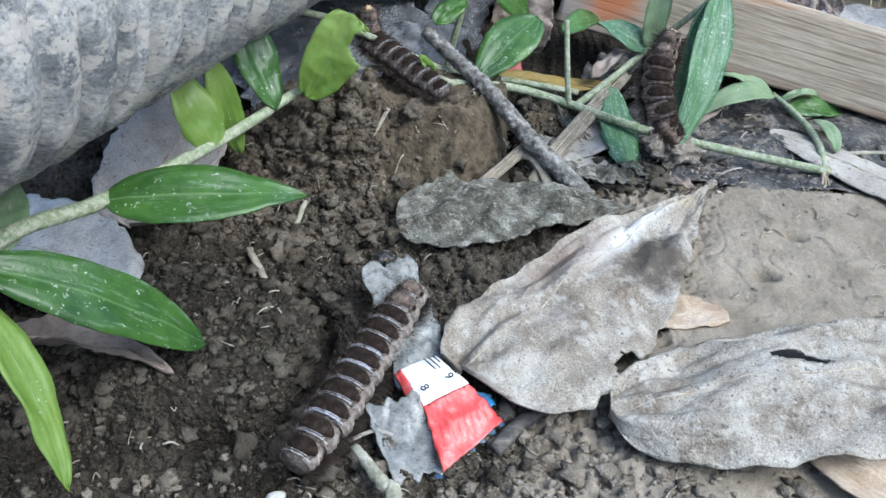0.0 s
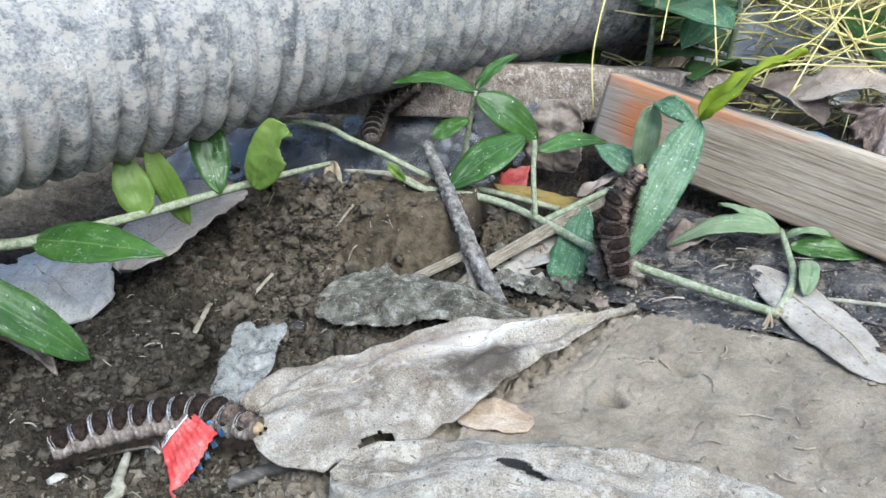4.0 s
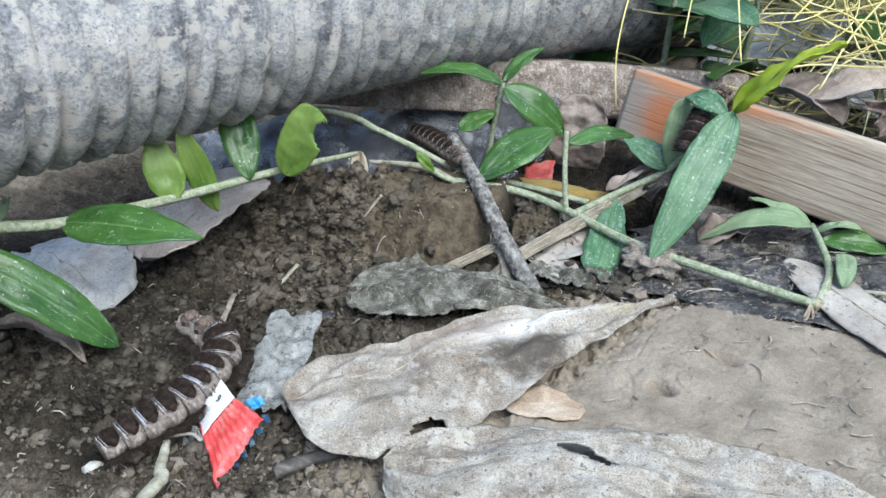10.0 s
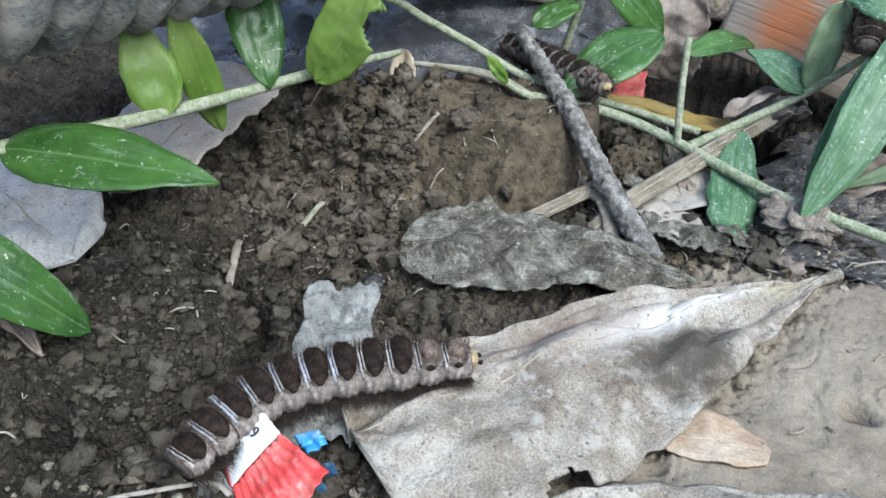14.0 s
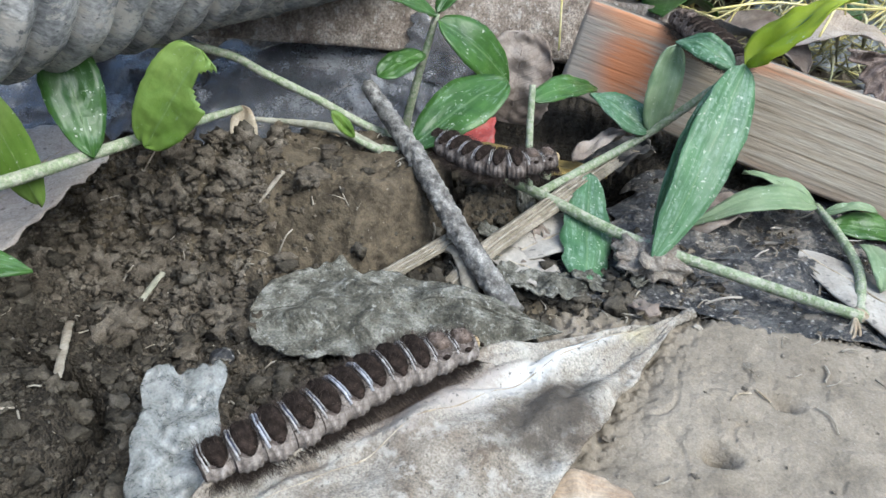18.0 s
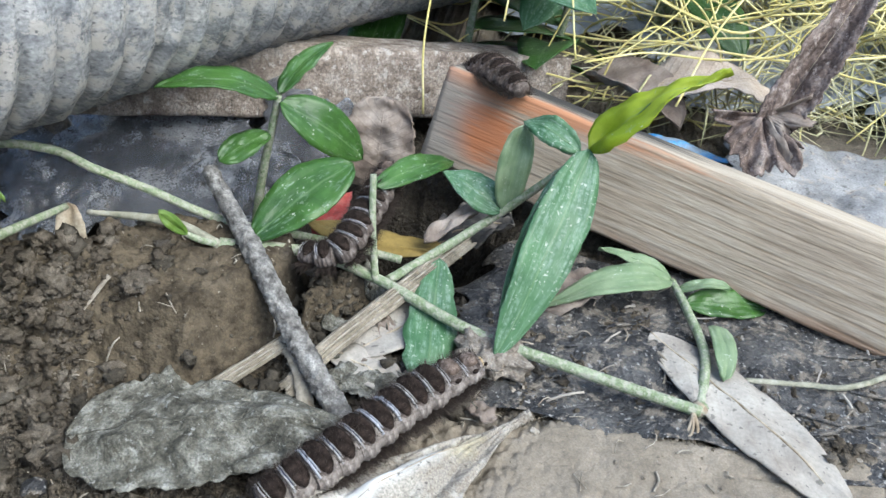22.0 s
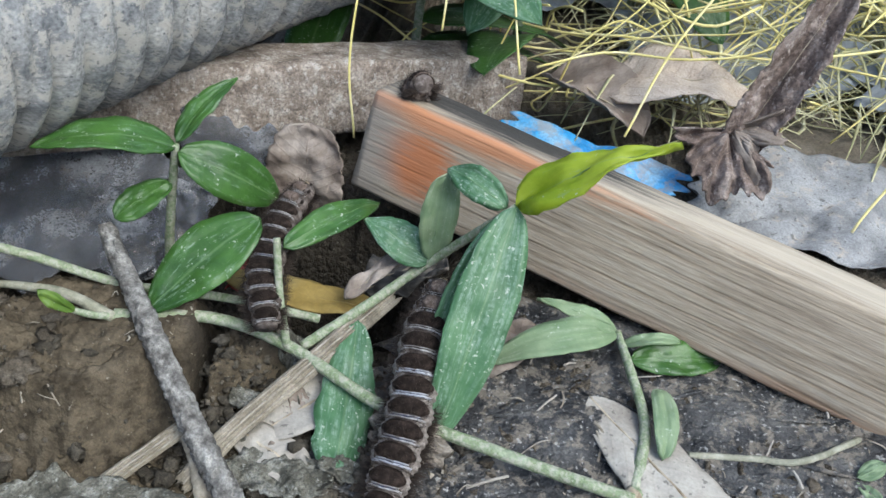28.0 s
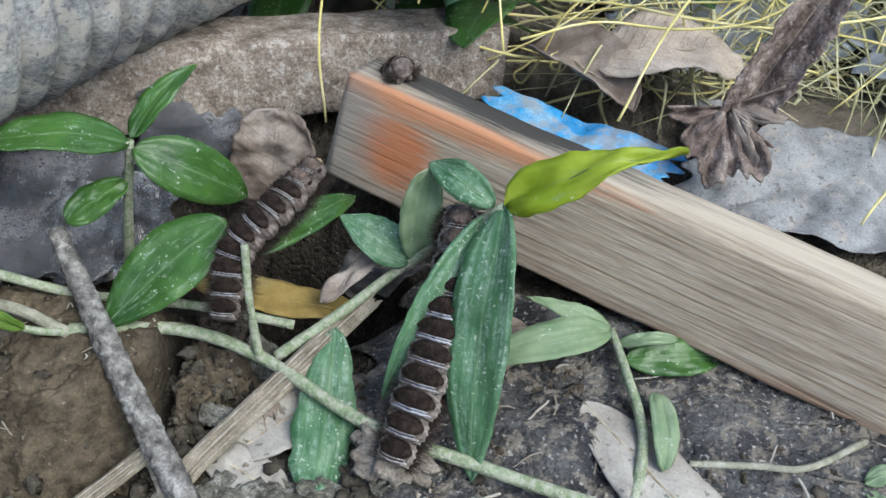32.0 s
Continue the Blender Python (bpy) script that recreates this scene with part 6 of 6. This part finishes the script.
clump = part("soil_clump", lump(0.0078, 5, 4, 0.7, 0.55), ROOTSOIL)
clump.location = (0.1035, 0.2725, 0.0075)
tagged(clump, "soil clump caked round the stem's roots", "soil clump")


def straw_bits():
    """Short pale plant fibres strewn over the soil."""
    rng = np.random.RandomState(8)
    verts, faces = [], []
    spots = [(-0.03, 0.22, 0.05, 0.05), (0.0, 0.27, 0.05, 0.03), (0.15, 0.21, 0.07, 0.05), (0.03, 0.10, 0.06, 0.04), (-0.05, 0.14, 0.05, 0.04), (0.18, 0.28, 0.06, 0.03), (0.08, 0.25, 0.03, 0.02)]
    for k in range(280):
        sx, sy, dx, dy = spots[rng.randint(len(spots))]
        x, y, a, ln = sx + rng.uniform(-1, 1) * dx, sy + rng.uniform(-1, 1) * dy, rng.uniform(0, 6.28), rng.uniform(0.001, 0.006)
        p0, p2 = np.array(on(x, y, 0.0008)), np.array(on(x + ln * math.cos(a), y + ln * math.sin(a), 0.0009))
        mid = (p0 + p2) / 2 + rng.normal(0, 0.0005, 3) + (0, 0, 0.0004)
        v, f = tube([p0, mid, p2], rng.uniform(0.00012, 0.00032), 4, 6)
        n0 = len(verts)
        verts += v
        faces += [[i + n0 for i in q] for q in f]
    return tagged(part("straw_bits", (verts, faces), STRAW), "short pale fibres strewn over the soil", "straw", kind="stuff")


straw_bits()
crng = np.random.RandomState(77)
for k in range(9):
    x, y, a, ln_ = crng.uniform(0.11, 0.20), crng.uniform(0.185, 0.245), crng.uniform(0, 6.28), crng.uniform(0.004, 0.011)
    mid = on(x + 0.5 * ln_ * math.cos(a + 0.3), y + 0.5 * ln_ * math.sin(a + 0.3), 0.0009)
    straw("thin dry root fibre on the soil crust", [on(x, y, 0.0006), mid, on(x + ln_ * math.cos(a), y + ln_ * math.sin(a), 0.0006)], crng.uniform(0.0002, 0.00036), DRYSTEM if k % 2 else STRAW, "root_fibre", 0.8)


for k in range(26):
    x, y, a, ln_ = crng.uniform(0.105, 0.235), crng.uniform(0.262, 0.325), crng.uniform(0, 6.28), crng.uniform(0.004, 0.014)
    lift = 0.0022
    bow = crng.uniform(-0.5, 0.5)
    pts = [on(x, y, lift), on(x + 0.5 * ln_ * math.cos(a + bow), y + 0.5 * ln_ * math.sin(a + bow), lift + 0.0006), on(x + ln_ * math.cos(a), y + ln_ * math.sin(a), lift)]
    straw("thin pale fibre on the plastic film", pts, crng.uniform(0.0002, 0.00045), (PALE, STRAW)[k % 2], "root_fibre", 0.8)


def grass_litter():
    """Bleached grass and litter beyond the batten."""
    rng = np.random.RandomState(31)
    verts, faces = [], []
    for k in range(3000):
        x, y, a = rng.uniform(-0.1, 0.55), rng.uniform(0.43, 1.1), rng.uniform(0, 6.28)
        if k % 2:
            x, y = rng.uniform(0.16, 0.42), rng.uniform(0.45, 0.70)
        if x < 0.11 and y < 0.62:
            continue
        ln, h, bow = rng.uniform(0.02, 0.07), rng.uniform(0.0, 0.022), rng.normal(0, 0.012)
        d, n = np.array((math.cos(a), math.sin(a), 0)), np.array((-math.sin(a), math.cos(a), 0))
        p0 = np.array((x, y, 0.002 + h * 0.3))
        pts = [p0, p0 + d * ln * 0.35 + n * bow + (0, 0, h), p0 + d * ln * 0.7 + n * bow * 0.6 + (0, 0, h * 0.9), p0 + d * ln + (0, 0, h * 0.4)]
        v, f = tube(pts, [0.0003, rng.uniform(0.0005, 0.0011), 0.0005, 0.0002], 4, 9, flat=0.3)
        n0 = len(verts)
        verts += v
        faces += [[i + n0 for i in q] for q in f]
    return tagged(part("grass_litter", (verts, faces), GRASS), "bleached dead grass and litter on the ground", "grass", kind="stuff")


grass_litter()

# ---- caterpillars ----
SEG = 0.0058


def caterpillar(label, count, scale, seed, fur=520, line=LINE, fold_mat=BAND, bright=()):
    """Head and segments, each a rigid piece with its pale bands and hair; built along +x, the head first."""
    body = thing("caterpillar", (0, 0, 0), label, "caterpillar", "caterpillars")
    rng = np.random.RandomState(seed)
    pieces = []
    R = 0.0057 * scale
    L = SEG * scale
    for i in range(count):
        taper = 1.0 if 1 < i < count - 2 else (0.86 if i in (1, count - 2) else 0.72)
        r = R * taper
        verts, faces, n, m = [], [], 9, 20
        for a in range(n):
            x = (a / (n - 1) - 0.5) * L * 1.12
            k = r * (0.80 + 0.20 * math.cos((a / (n - 1) - 0.5) * math.pi * 0.98))
            for j in range(m):
                q = 2 * math.pi * j / m
                verts.append((x, k * math.cos(q), k * 0.92 * math.sin(q)))
        for a in range(n - 1):
            for j in range(m):
                p, q = a * m + j, a * m + (j + 1) % m
                faces.append((p, q, q + m, p + m))
        faces.append(tuple(range(m))[::-1])
        faces.append(tuple(range((n - 1) * m, n * m)))
        seg = part("segment", (verts, faces), FLANK, body)
        # a dark velvety dome on the back of each segment, creased across
        pv, pf, pn, pm = [], [], 12, 14
        half = 57 if i > 1 else 34
        for a in range(pn + 1):
            for j in range(pm + 1):
                s1, s2 = 2 * a / pn - 1, 2 * j / pm - 1
                lim = (1 - abs(s1) ** 2.6) ** 0.5 if abs(s1) < 1 else 0.0
                q = radians(90 - half * s2 * (0.35 + 0.65 * lim))
                dome = 0.0009 * scale * (1 - s1 ** 4) * (1 - s2 ** 6) - 0.00025 * scale * math.exp(-((s1 - 0.1) / 0.13) ** 2)
                xx = L * (0.07 + 0.37 * s1)
                k = r * (0.80 + 0.20 * math.cos((xx / (L * 1.12)) * math.pi * 0.98)) + dome + 0.00006
                pv.append((xx, k * math.cos(q), k * 0.92 * math.sin(q)))
        for a in range(pn):
            for j in range(pm):
                p = a * (pm + 1) + j
                pf.append((p, p + 1, p + pm + 2, p + pm + 1))
        part("back_plate", (pv, pf), VELVET if i > 1 else BROWNBAND, seg)
        for off, rad, lo in ((-0.475, 0.00030, 26), (-0.36, 0.00017, 40)):
            arc = [(L * (off + 0.10 * abs(q - 90) / 70), r * 0.93 * math.cos(radians(q)), r * 0.86 * math.sin(radians(q)) + 0.0002) for q in np.linspace(lo, 180 - lo, 13)]
            part("band", tube(arc, [rad * scale * (0.75 + 0.25 * abs(k - 6) / 6) * (1.25 if i in bright else 1.0) for k in range(13)], 6, 26, 0.25, i), WHITE_LINE if i in bright else line, seg)
        part("spot", tube([(L * (-0.42 + 0.06 * abs(q - 90) / 70), r * 0.91 * math.cos(radians(q)), r * 0.84 * math.sin(radians(q)) + 0.0001) for q in (45, 60, 75, 90, 105, 120, 135)], 0.00036 * scale, 6, 16), BAND_BLUE if 3 < i < count - 1 else VELVET, seg)
        for sgn in (-1, 1):
            q = 90 - sgn * 56
            pit = [(L * x, r * 0.985 * math.cos(radians(q)), r * 0.91 * math.sin(radians(q))) for x in (-0.10, 0.0, 0.10, 0.20)]
            part("pit", tube(pit, [0.0002, 0.00065 * scale, 0.00065 * scale, 0.0002], 7, 10), VELVET, seg)
        for sgn in (-1, 1):
            kv, kf, kn, km = [], [], 16, 6
            for a in range(kn + 1):
                t0 = a / kn - 0.5
                top = 26 + 36 * abs(2 * t0) ** 2.4
                pleat = 0.00024 * scale * math.cos(2 * math.pi * 4 * t0)
                for j in range(km + 1):
                    q = radians(-34 + (top + 34) * j / km)
                    k = r * (0.83 + 0.17 * math.cos(t0 * math.pi * 0.98)) * 1.02 + (0.00032 * scale * math.sin(math.pi * j / km) + pleat) * (1 if 0 < j < km else 0.2)
                    kv.append((L * 1.02 * t0, sgn * k * math.cos(q), k * 0.92 * math.sin(q)))
            for a in range(kn):
                for j in range(km):
                    p = a * (km + 1) + j
                    kf.append((p, p + 1, p + km + 2, p + km + 1))
            part("side_skirt", (kv, kf), fold_mat, seg)
            part("proleg", tube([(0, sgn * r * 0.5, -r * 0.7), (0, sgn * r * 0.62, -r * 1.05)], [0.0012 * scale, 0.0008 * scale], 7, 6), FLANK, seg)
        hv, hf = [], []
        for h in range(fur):
            low = rng.rand() < 0.72
            side = rng.choice([-1, 1])
            q = math.pi / 2 + side * (rng.uniform(2.05, 2.45) if low else rng.uniform(0.0, 0.95))
            x = rng.uniform(-0.55, 0.55) * L
            d = np.array((rng.normal(0, 0.35), math.cos(q) * 1.2 + rng.normal(0, 0.25), (rng.normal(0.05, 0.3) if low else math.sin(q) + rng.normal(0, 0.3))))
            ln = (rng.uniform(0.0022, 0.0060) if low else rng.uniform(0.0008, 0.0030)) * scale
            p = np.array((x, r * 0.95 * math.cos(q), r * 0.88 * math.sin(q)))
            e = p + d / np.linalg.norm(d) * ln
            s = np.cross(d, rng.normal(0, 1, 3))
            s = s / np.linalg.norm(s) * 0.00007
            b = len(hv)
            hv += [p - s, p + s, e]
            hf.append((b, b + 1, b + 2))
        part("hair", (hv, hf), HAIR, seg, smooth=False)
        if i == 0:
            hd = lump(0.0019 * scale, seed, 3, 0.08, 0.95)
            part("head", ([(v[0] * 0.85 + L * 0.60, v[1], v[2] + 0.0004) for v in hd[0]], hd[1]), HEAD, seg, "amber-coloured head capsule")
            for sgn in (-1, 1):
                ey = lump(0.0006 * scale, seed, 1, 0.0, 1.0)
                part("eye", ([(v[0] + L * 0.92, v[1] + sgn * 0.0011 * scale, v[2]) for v in ey[0]], ey[1]), VELVET, seg)
        pieces.append(seg)
    return body, pieces


front_one = caterpillar("hairy dark brown caterpillar with pale bands crawling over dry leaves", 11, 1.03, 1, 900, bright=(4, 5, 8))
rear_one = caterpillar("hairy blackish caterpillar with pale bands among the stems", 10, 0.84, 2, 800, LINE, FLANK)
leaf_one = caterpillar("hairy brown caterpillar climbing a leaf and the batten", 8, 0.90, 3, 900, BROWNBAND, BROWNBAND)


def crawl(who, rows, scale):
    """rows: seconds and four places from tail to head; the pieces follow the curve through them at their fixed spacing."""
    body, pieces = who
    step_len = SEG * scale
    keyed = {k: [] for k in range(len(pieces))}
    centre = []
    for t, *pts in rows:
        c = spline(pts, 80)[::-1]
        arc = np.concatenate([[0], np.cumsum(np.linalg.norm(np.diff(c, axis=0), axis=1))])

        def at(s):
            if s > arc[-1]:
                d = c[-1] - c[-4]
                return c[-1] + d / np.linalg.norm(d) * (s - arc[-1])
            return np.array([np.interp(s, arc, c[:, q]) for q in range(3)])

        mid = at(step_len * len(pieces) / 2)
        centre.append((t, Matrix.Translation(mid)))
        for k in range(len(pieces)):
            s = step_len * (k + 0.6)
            p, fwd = at(s), at(max(0, s - 0.004)) - at(s + 0.004)
            x = Vector(fwd).normalized()
            y = Vector((0, 0, 1)).cross(x).normalized()
            m = Matrix((x, y, x.cross(y))).transposed().to_4x4()
            keyed[k].append((t, Matrix.Translation(Vector(p - mid)) @ m))
    walk(body, centre)
    for k, ob in enumerate(pieces):
        walk(ob, keyed[k])


def swing(ob, base, rows):
    """Turns a leaf about its base: rows of seconds, its first and its new direction, and a roll about it."""
    b = Vector(base) - Vector(ob.parent.location)
    walk(ob, [(t, Matrix.Translation(b) @ Matrix.Rotation(radians(roll), 4, Vector(d1)) @ Vector(d0).rotation_difference(Vector(d1)).to_matrix().to_4x4() @ Matrix.Translation(-b))
              for t, d0, d1, roll in rows])


def motions():
    hang = (-0.0185, -0.046, -0.0425)
    swing(big_leaf, (0.1235, 0.317, 0.0525), [(0, hang, hang, 0), (21, hang, hang, 0), (25.5, hang, (-0.013, -0.042, -0.042), 0), (28, hang, (-0.012, -0.040, -0.043), 5),
                                              (29.2, hang, (-0.011, -0.040, -0.043), 10), (30, hang, (-0.003, -0.042, -0.044), 42), (32, hang, (0.001, -0.042, -0.0435), 50)])
    low = (-0.0165, -0.036, -0.038)
    swing(rear_leaf, (0.1215, 0.3200, 0.047), [(0, low, low, 0), (29.2, low, low, 0), (30.5, low, (-0.023, -0.038, -0.037), 0), (32, low, (-0.0235, -0.038, -0.037), 0)])
    rise = (0.0345, 0.005, 0.0275)
    swing(yellow_leaf, (0.1235, 0.317, 0.0525), [(0, rise, rise, 0), (23, rise, rise, 0), (25.5, rise, (0.038, 0.004, 0.024), 0), (28, rise, (0.039, 0.006, 0.0215), 0), (32, rise, (0.036, 0.005, 0.017), 0)])
    # the printed end of the sachet is nudged aside and tilted by the passing body; its clear flap stays
    c = Vector((0.0235, 0.1335, 0.006)) - Vector(packet.location)
    nudged = Matrix.Translation(c + Vector((-0.006, -0.001, 0.0015))) @ Matrix.Rotation(radians(40), 4, Vector((0.77, -0.64, 0.0))) @ Matrix.Rotation(radians(17), 4, "Z") @ Matrix.Translation(-c)
    for ob in packet.children:
        if ob.name != "clear_flap":
            walk(ob, [(0, Matrix.Identity(4)), (2.2, Matrix.Identity(4)), (3.2, nudged), (32, nudged)])
    crawl(front_one, [
        (0, (-0.021, 0.111, 0.009), (-0.011, 0.131, 0.009), (-0.001, 0.157, 0.009), (0.010, 0.181, 0.011)),
        (2, (-0.021, 0.111, 0.009), (-0.010, 0.132, 0.010), (0.004, 0.151, 0.011), (0.021, 0.145, 0.012)),
        (3, (-0.023, 0.112, 0.009), (-0.010, 0.131, 0.010), (0.004, 0.144, 0.011), (0.026, 0.138, 0.012)),
        (4.2, (-0.027, 0.113, 0.009), (-0.014, 0.131, 0.010), (0.009, 0.146, 0.011), (0.033, 0.149, 0.012)),
        (7, (-0.020, 0.120, 0.009), (-0.013, 0.136, 0.010), (-0.009, 0.159, 0.011), (-0.009, 0.185, 0.012)),
        (8, (-0.016, 0.125, 0.009), (-0.013, 0.149, 0.010), (-0.009, 0.168, 0.011), (-0.001, 0.184, 0.012)),
        (9, (-0.010, 0.126, 0.009), (-0.009, 0.149, 0.010), (-0.010, 0.171, 0.011), (-0.006, 0.186, 0.012)),
        (10, (-0.011, 0.127, 0.010), (-0.005, 0.142, 0.012), (-0.006, 0.161, 0.016), (-0.023, 0.165, 0.020)),
        (11, (-0.011, 0.126, 0.010), (-0.007, 0.143, 0.012), (-0.007, 0.168, 0.016), (-0.006, 0.193, 0.020)),
        (12, (-0.012, 0.127, 0.010), (-0.006, 0.146, 0.012), (0.003, 0.162, 0.014), (0.024, 0.170, 0.015)),
        (13, (-0.009, 0.127, 0.010), (-0.004, 0.147, 0.011), (0.007, 0.165, 0.012), (0.034, 0.175, 0.013)),
        (14, (-0.005, 0.128, 0.010), (0.001, 0.149, 0.013), (0.015, 0.163, 0.014), (0.039, 0.177, 0.014)),
        (17.5, (0.018, 0.162, 0.012), (0.030, 0.176, 0.014), (0.042, 0.194, 0.015), (0.058, 0.210, 0.015)),
        (19, (0.028, 0.185, 0.012), (0.043, 0.196, 0.015), (0.057, 0.209, 0.015), (0.074, 0.219, 0.015)),
        (21, (0.052, 0.203, 0.012), (0.064, 0.216, 0.014), (0.079, 0.231, 0.015), (0.095, 0.246, 0.015)),
        (22, (0.060, 0.210, 0.012), (0.073, 0.225, 0.014), (0.087, 0.245, 0.015), (0.101, 0.259, 0.016)),
        (23, (0.070, 0.219, 0.011), (0.083, 0.233, 0.013), (0.097, 0.250, 0.015), (0.111, 0.271, 0.017)),
        (24, (0.078, 0.226, 0.011), (0.090, 0.241, 0.013), (0.101, 0.259, 0.016), (0.107, 0.285, 0.018)),
        (25.5, (0.091, 0.236, 0.008), (0.103, 0.254, 0.010), (0.106, 0.271, 0.016), (0.099, 0.301, 0.018)),
        (28, (0.102, 0.254, 0.010), (0.104, 0.272, 0.016), (0.104, 0.290, 0.022), (0.106, 0.311, 0.026)),
        (29, (0.099, 0.251, 0.010), (0.102, 0.268, 0.016), (0.104, 0.288, 0.022), (0.107, 0.306, 0.027)),
        (30, (0.101, 0.2545, 0.010), (0.104, 0.274, 0.017), (0.108, 0.296, 0.028), (0.112, 0.312, 0.036)),
        (31, (0.1015, 0.2615, 0.010), (0.1065, 0.281, 0.018), (0.112, 0.303, 0.031), (0.117, 0.319, 0.043)),
        (32, (0.1045, 0.266, 0.011), (0.109, 0.284, 0.020), (0.113, 0.306, 0.031), (0.113, 0.325, 0.043)),
    ], 1.03)
    crawl(rear_one, [
        (0, (0.004, 0.281, 0.030), (-0.003, 0.287, 0.032), (-0.010, 0.294, 0.034), (-0.012, 0.296, 0.045)),
        (2, (0.003, 0.289, 0.030), (-0.010, 0.295, 0.032), (-0.017, 0.315, 0.036), (-0.008, 0.324, 0.048)),
        (3, (0.005, 0.278, 0.030), (-0.008, 0.288, 0.032), (-0.019, 0.302, 0.036), (-0.014, 0.309, 0.048)),
        (4.2, (0.004, 0.285, 0.030), (-0.016, 0.299, 0.032), (-0.024, 0.330, 0.036), (-0.004, 0.335, 0.048)),
        (8, (-0.040, 0.332, 0.022), (-0.015, 0.309, 0.024), (0.002, 0.300, 0.026), (0.018, 0.295, 0.028)),
        (9, (-0.035, 0.329, 0.022), (-0.012, 0.313, 0.024), (0.002, 0.302, 0.026), (0.018, 0.286, 0.028)),
        (10, (-0.038, 0.321, 0.022), (-0.029, 0.330, 0.024), (-0.005, 0.317, 0.026), (0.021, 0.294, 0.028)),
        (11, (-0.027, 0.312, 0.022), (-0.017, 0.321, 0.024), (0.005, 0.309, 0.026), (0.029, 0.289, 0.028)),
        (12, (-0.029, 0.309, 0.022), (-0.012, 0.313, 0.024), (0.007, 0.307, 0.026), (0.033, 0.293, 0.028)),
        (13, (-0.034, 0.329, 0.022), (-0.007, 0.318, 0.024), (0.015, 0.307, 0.026), (0.034, 0.292, 0.028)),
        (17.5, (0.014, 0.317, 0.022), (0.039, 0.293, 0.024), (0.058, 0.280, 0.026), (0.075, 0.281, 0.028)),
        (19, (0.025, 0.304, 0.022), (0.043, 0.288, 0.024), (0.057, 0.286, 0.026), (0.063, 0.301, 0.028)),
        (21, (0.035, 0.292, 0.022), (0.051, 0.286, 0.025), (0.060, 0.295, 0.029), (0.061, 0.317, 0.034)),
        (22, (0.039, 0.289, 0.022), (0.055, 0.285, 0.025), (0.061, 0.301, 0.030), (0.064, 0.322, 0.034)),
        (23, (0.042, 0.289, 0.022), (0.057, 0.291, 0.025), (0.061, 0.307, 0.030), (0.059, 0.331, 0.034)),
        (24, (0.043, 0.290, 0.022), (0.054, 0.291, 0.025), (0.060, 0.307, 0.030), (0.064, 0.329, 0.034)),
        (25.5, (0.061, 0.289, 0.024), (0.058, 0.299, 0.027), (0.058, 0.317, 0.032), (0.055, 0.330, 0.034)),
        (28, (0.063, 0.287, 0.026), (0.058, 0.302, 0.030), (0.058, 0.319, 0.034), (0.061, 0.333, 0.036)),
        (29, (0.063, 0.288, 0.028), (0.059, 0.302, 0.034), (0.064, 0.315, 0.040), (0.080, 0.317, 0.042)),
        (31, (0.059, 0.300, 0.030), (0.061, 0.307, 0.037), (0.071, 0.312, 0.043), (0.084, 0.322, 0.046)),
        (32, (0.059, 0.293, 0.030), (0.059, 0.306, 0.037), (0.067, 0.316, 0.043), (0.074, 0.331, 0.046)),
    ], 0.84)
    crawl(leaf_one, [
        (0, (0.100, 0.257, 0.020), (0.092, 0.258, 0.030), (0.091, 0.268, 0.040), (0.096, 0.279, 0.050)),
        (2, (0.101, 0.265, 0.020), (0.096, 0.268, 0.030), (0.097, 0.272, 0.040), (0.099, 0.276, 0.050)),
        (3, (0.105, 0.257, 0.020), (0.104, 0.259, 0.030), (0.106, 0.261, 0.040), (0.109, 0.266, 0.050)),
        (4.2, (0.107, 0.267, 0.020), (0.105, 0.269, 0.030), (0.107, 0.273, 0.040), (0.113, 0.275, 0.050)),
        (8, (0.109, 0.328, 0.044), (0.110, 0.335, 0.045), (0.112, 0.340, 0.046), (0.114, 0.348, 0.047)),
        (9, (0.110, 0.323, 0.044), (0.111, 0.328, 0.046), (0.113, 0.339, 0.047), (0.116, 0.348, 0.048)),
        (17.5, (0.119, 0.319, 0.049), (0.116, 0.336, 0.049), (0.112, 0.352, 0.049), (0.107, 0.361, 0.049)),
        (19, (0.117, 0.351, 0.049), (0.112, 0.354, 0.049), (0.106, 0.359, 0.049), (0.101, 0.367, 0.049)),
        (21, (0.109, 0.350, 0.049), (0.100, 0.361, 0.049), (0.090, 0.372, 0.049), (0.080, 0.379, 0.049)),
        (23, (0.102, 0.350, 0.055), (0.094, 0.360, 0.056), (0.086, 0.372, 0.052), (0.082, 0.378, 0.032)),
        (25.5, (0.099, 0.356, 0.055), (0.090, 0.368, 0.055), (0.085, 0.377, 0.042), (0.082, 0.381, 0.022)),
        (28, (0.094, 0.362, 0.055), (0.088, 0.371, 0.052), (0.084, 0.378, 0.036), (0.082, 0.381, 0.016)),
        (29, (0.092, 0.364, 0.055), (0.087, 0.372, 0.050), (0.084, 0.378, 0.034), (0.082, 0.381, 0.014)),
        (32, (0.093, 0.368, 0.054), (0.088, 0.374, 0.048), (0.084, 0.379, 0.032), (0.082, 0.381, 0.012)),
    ], 0.90)


motions()
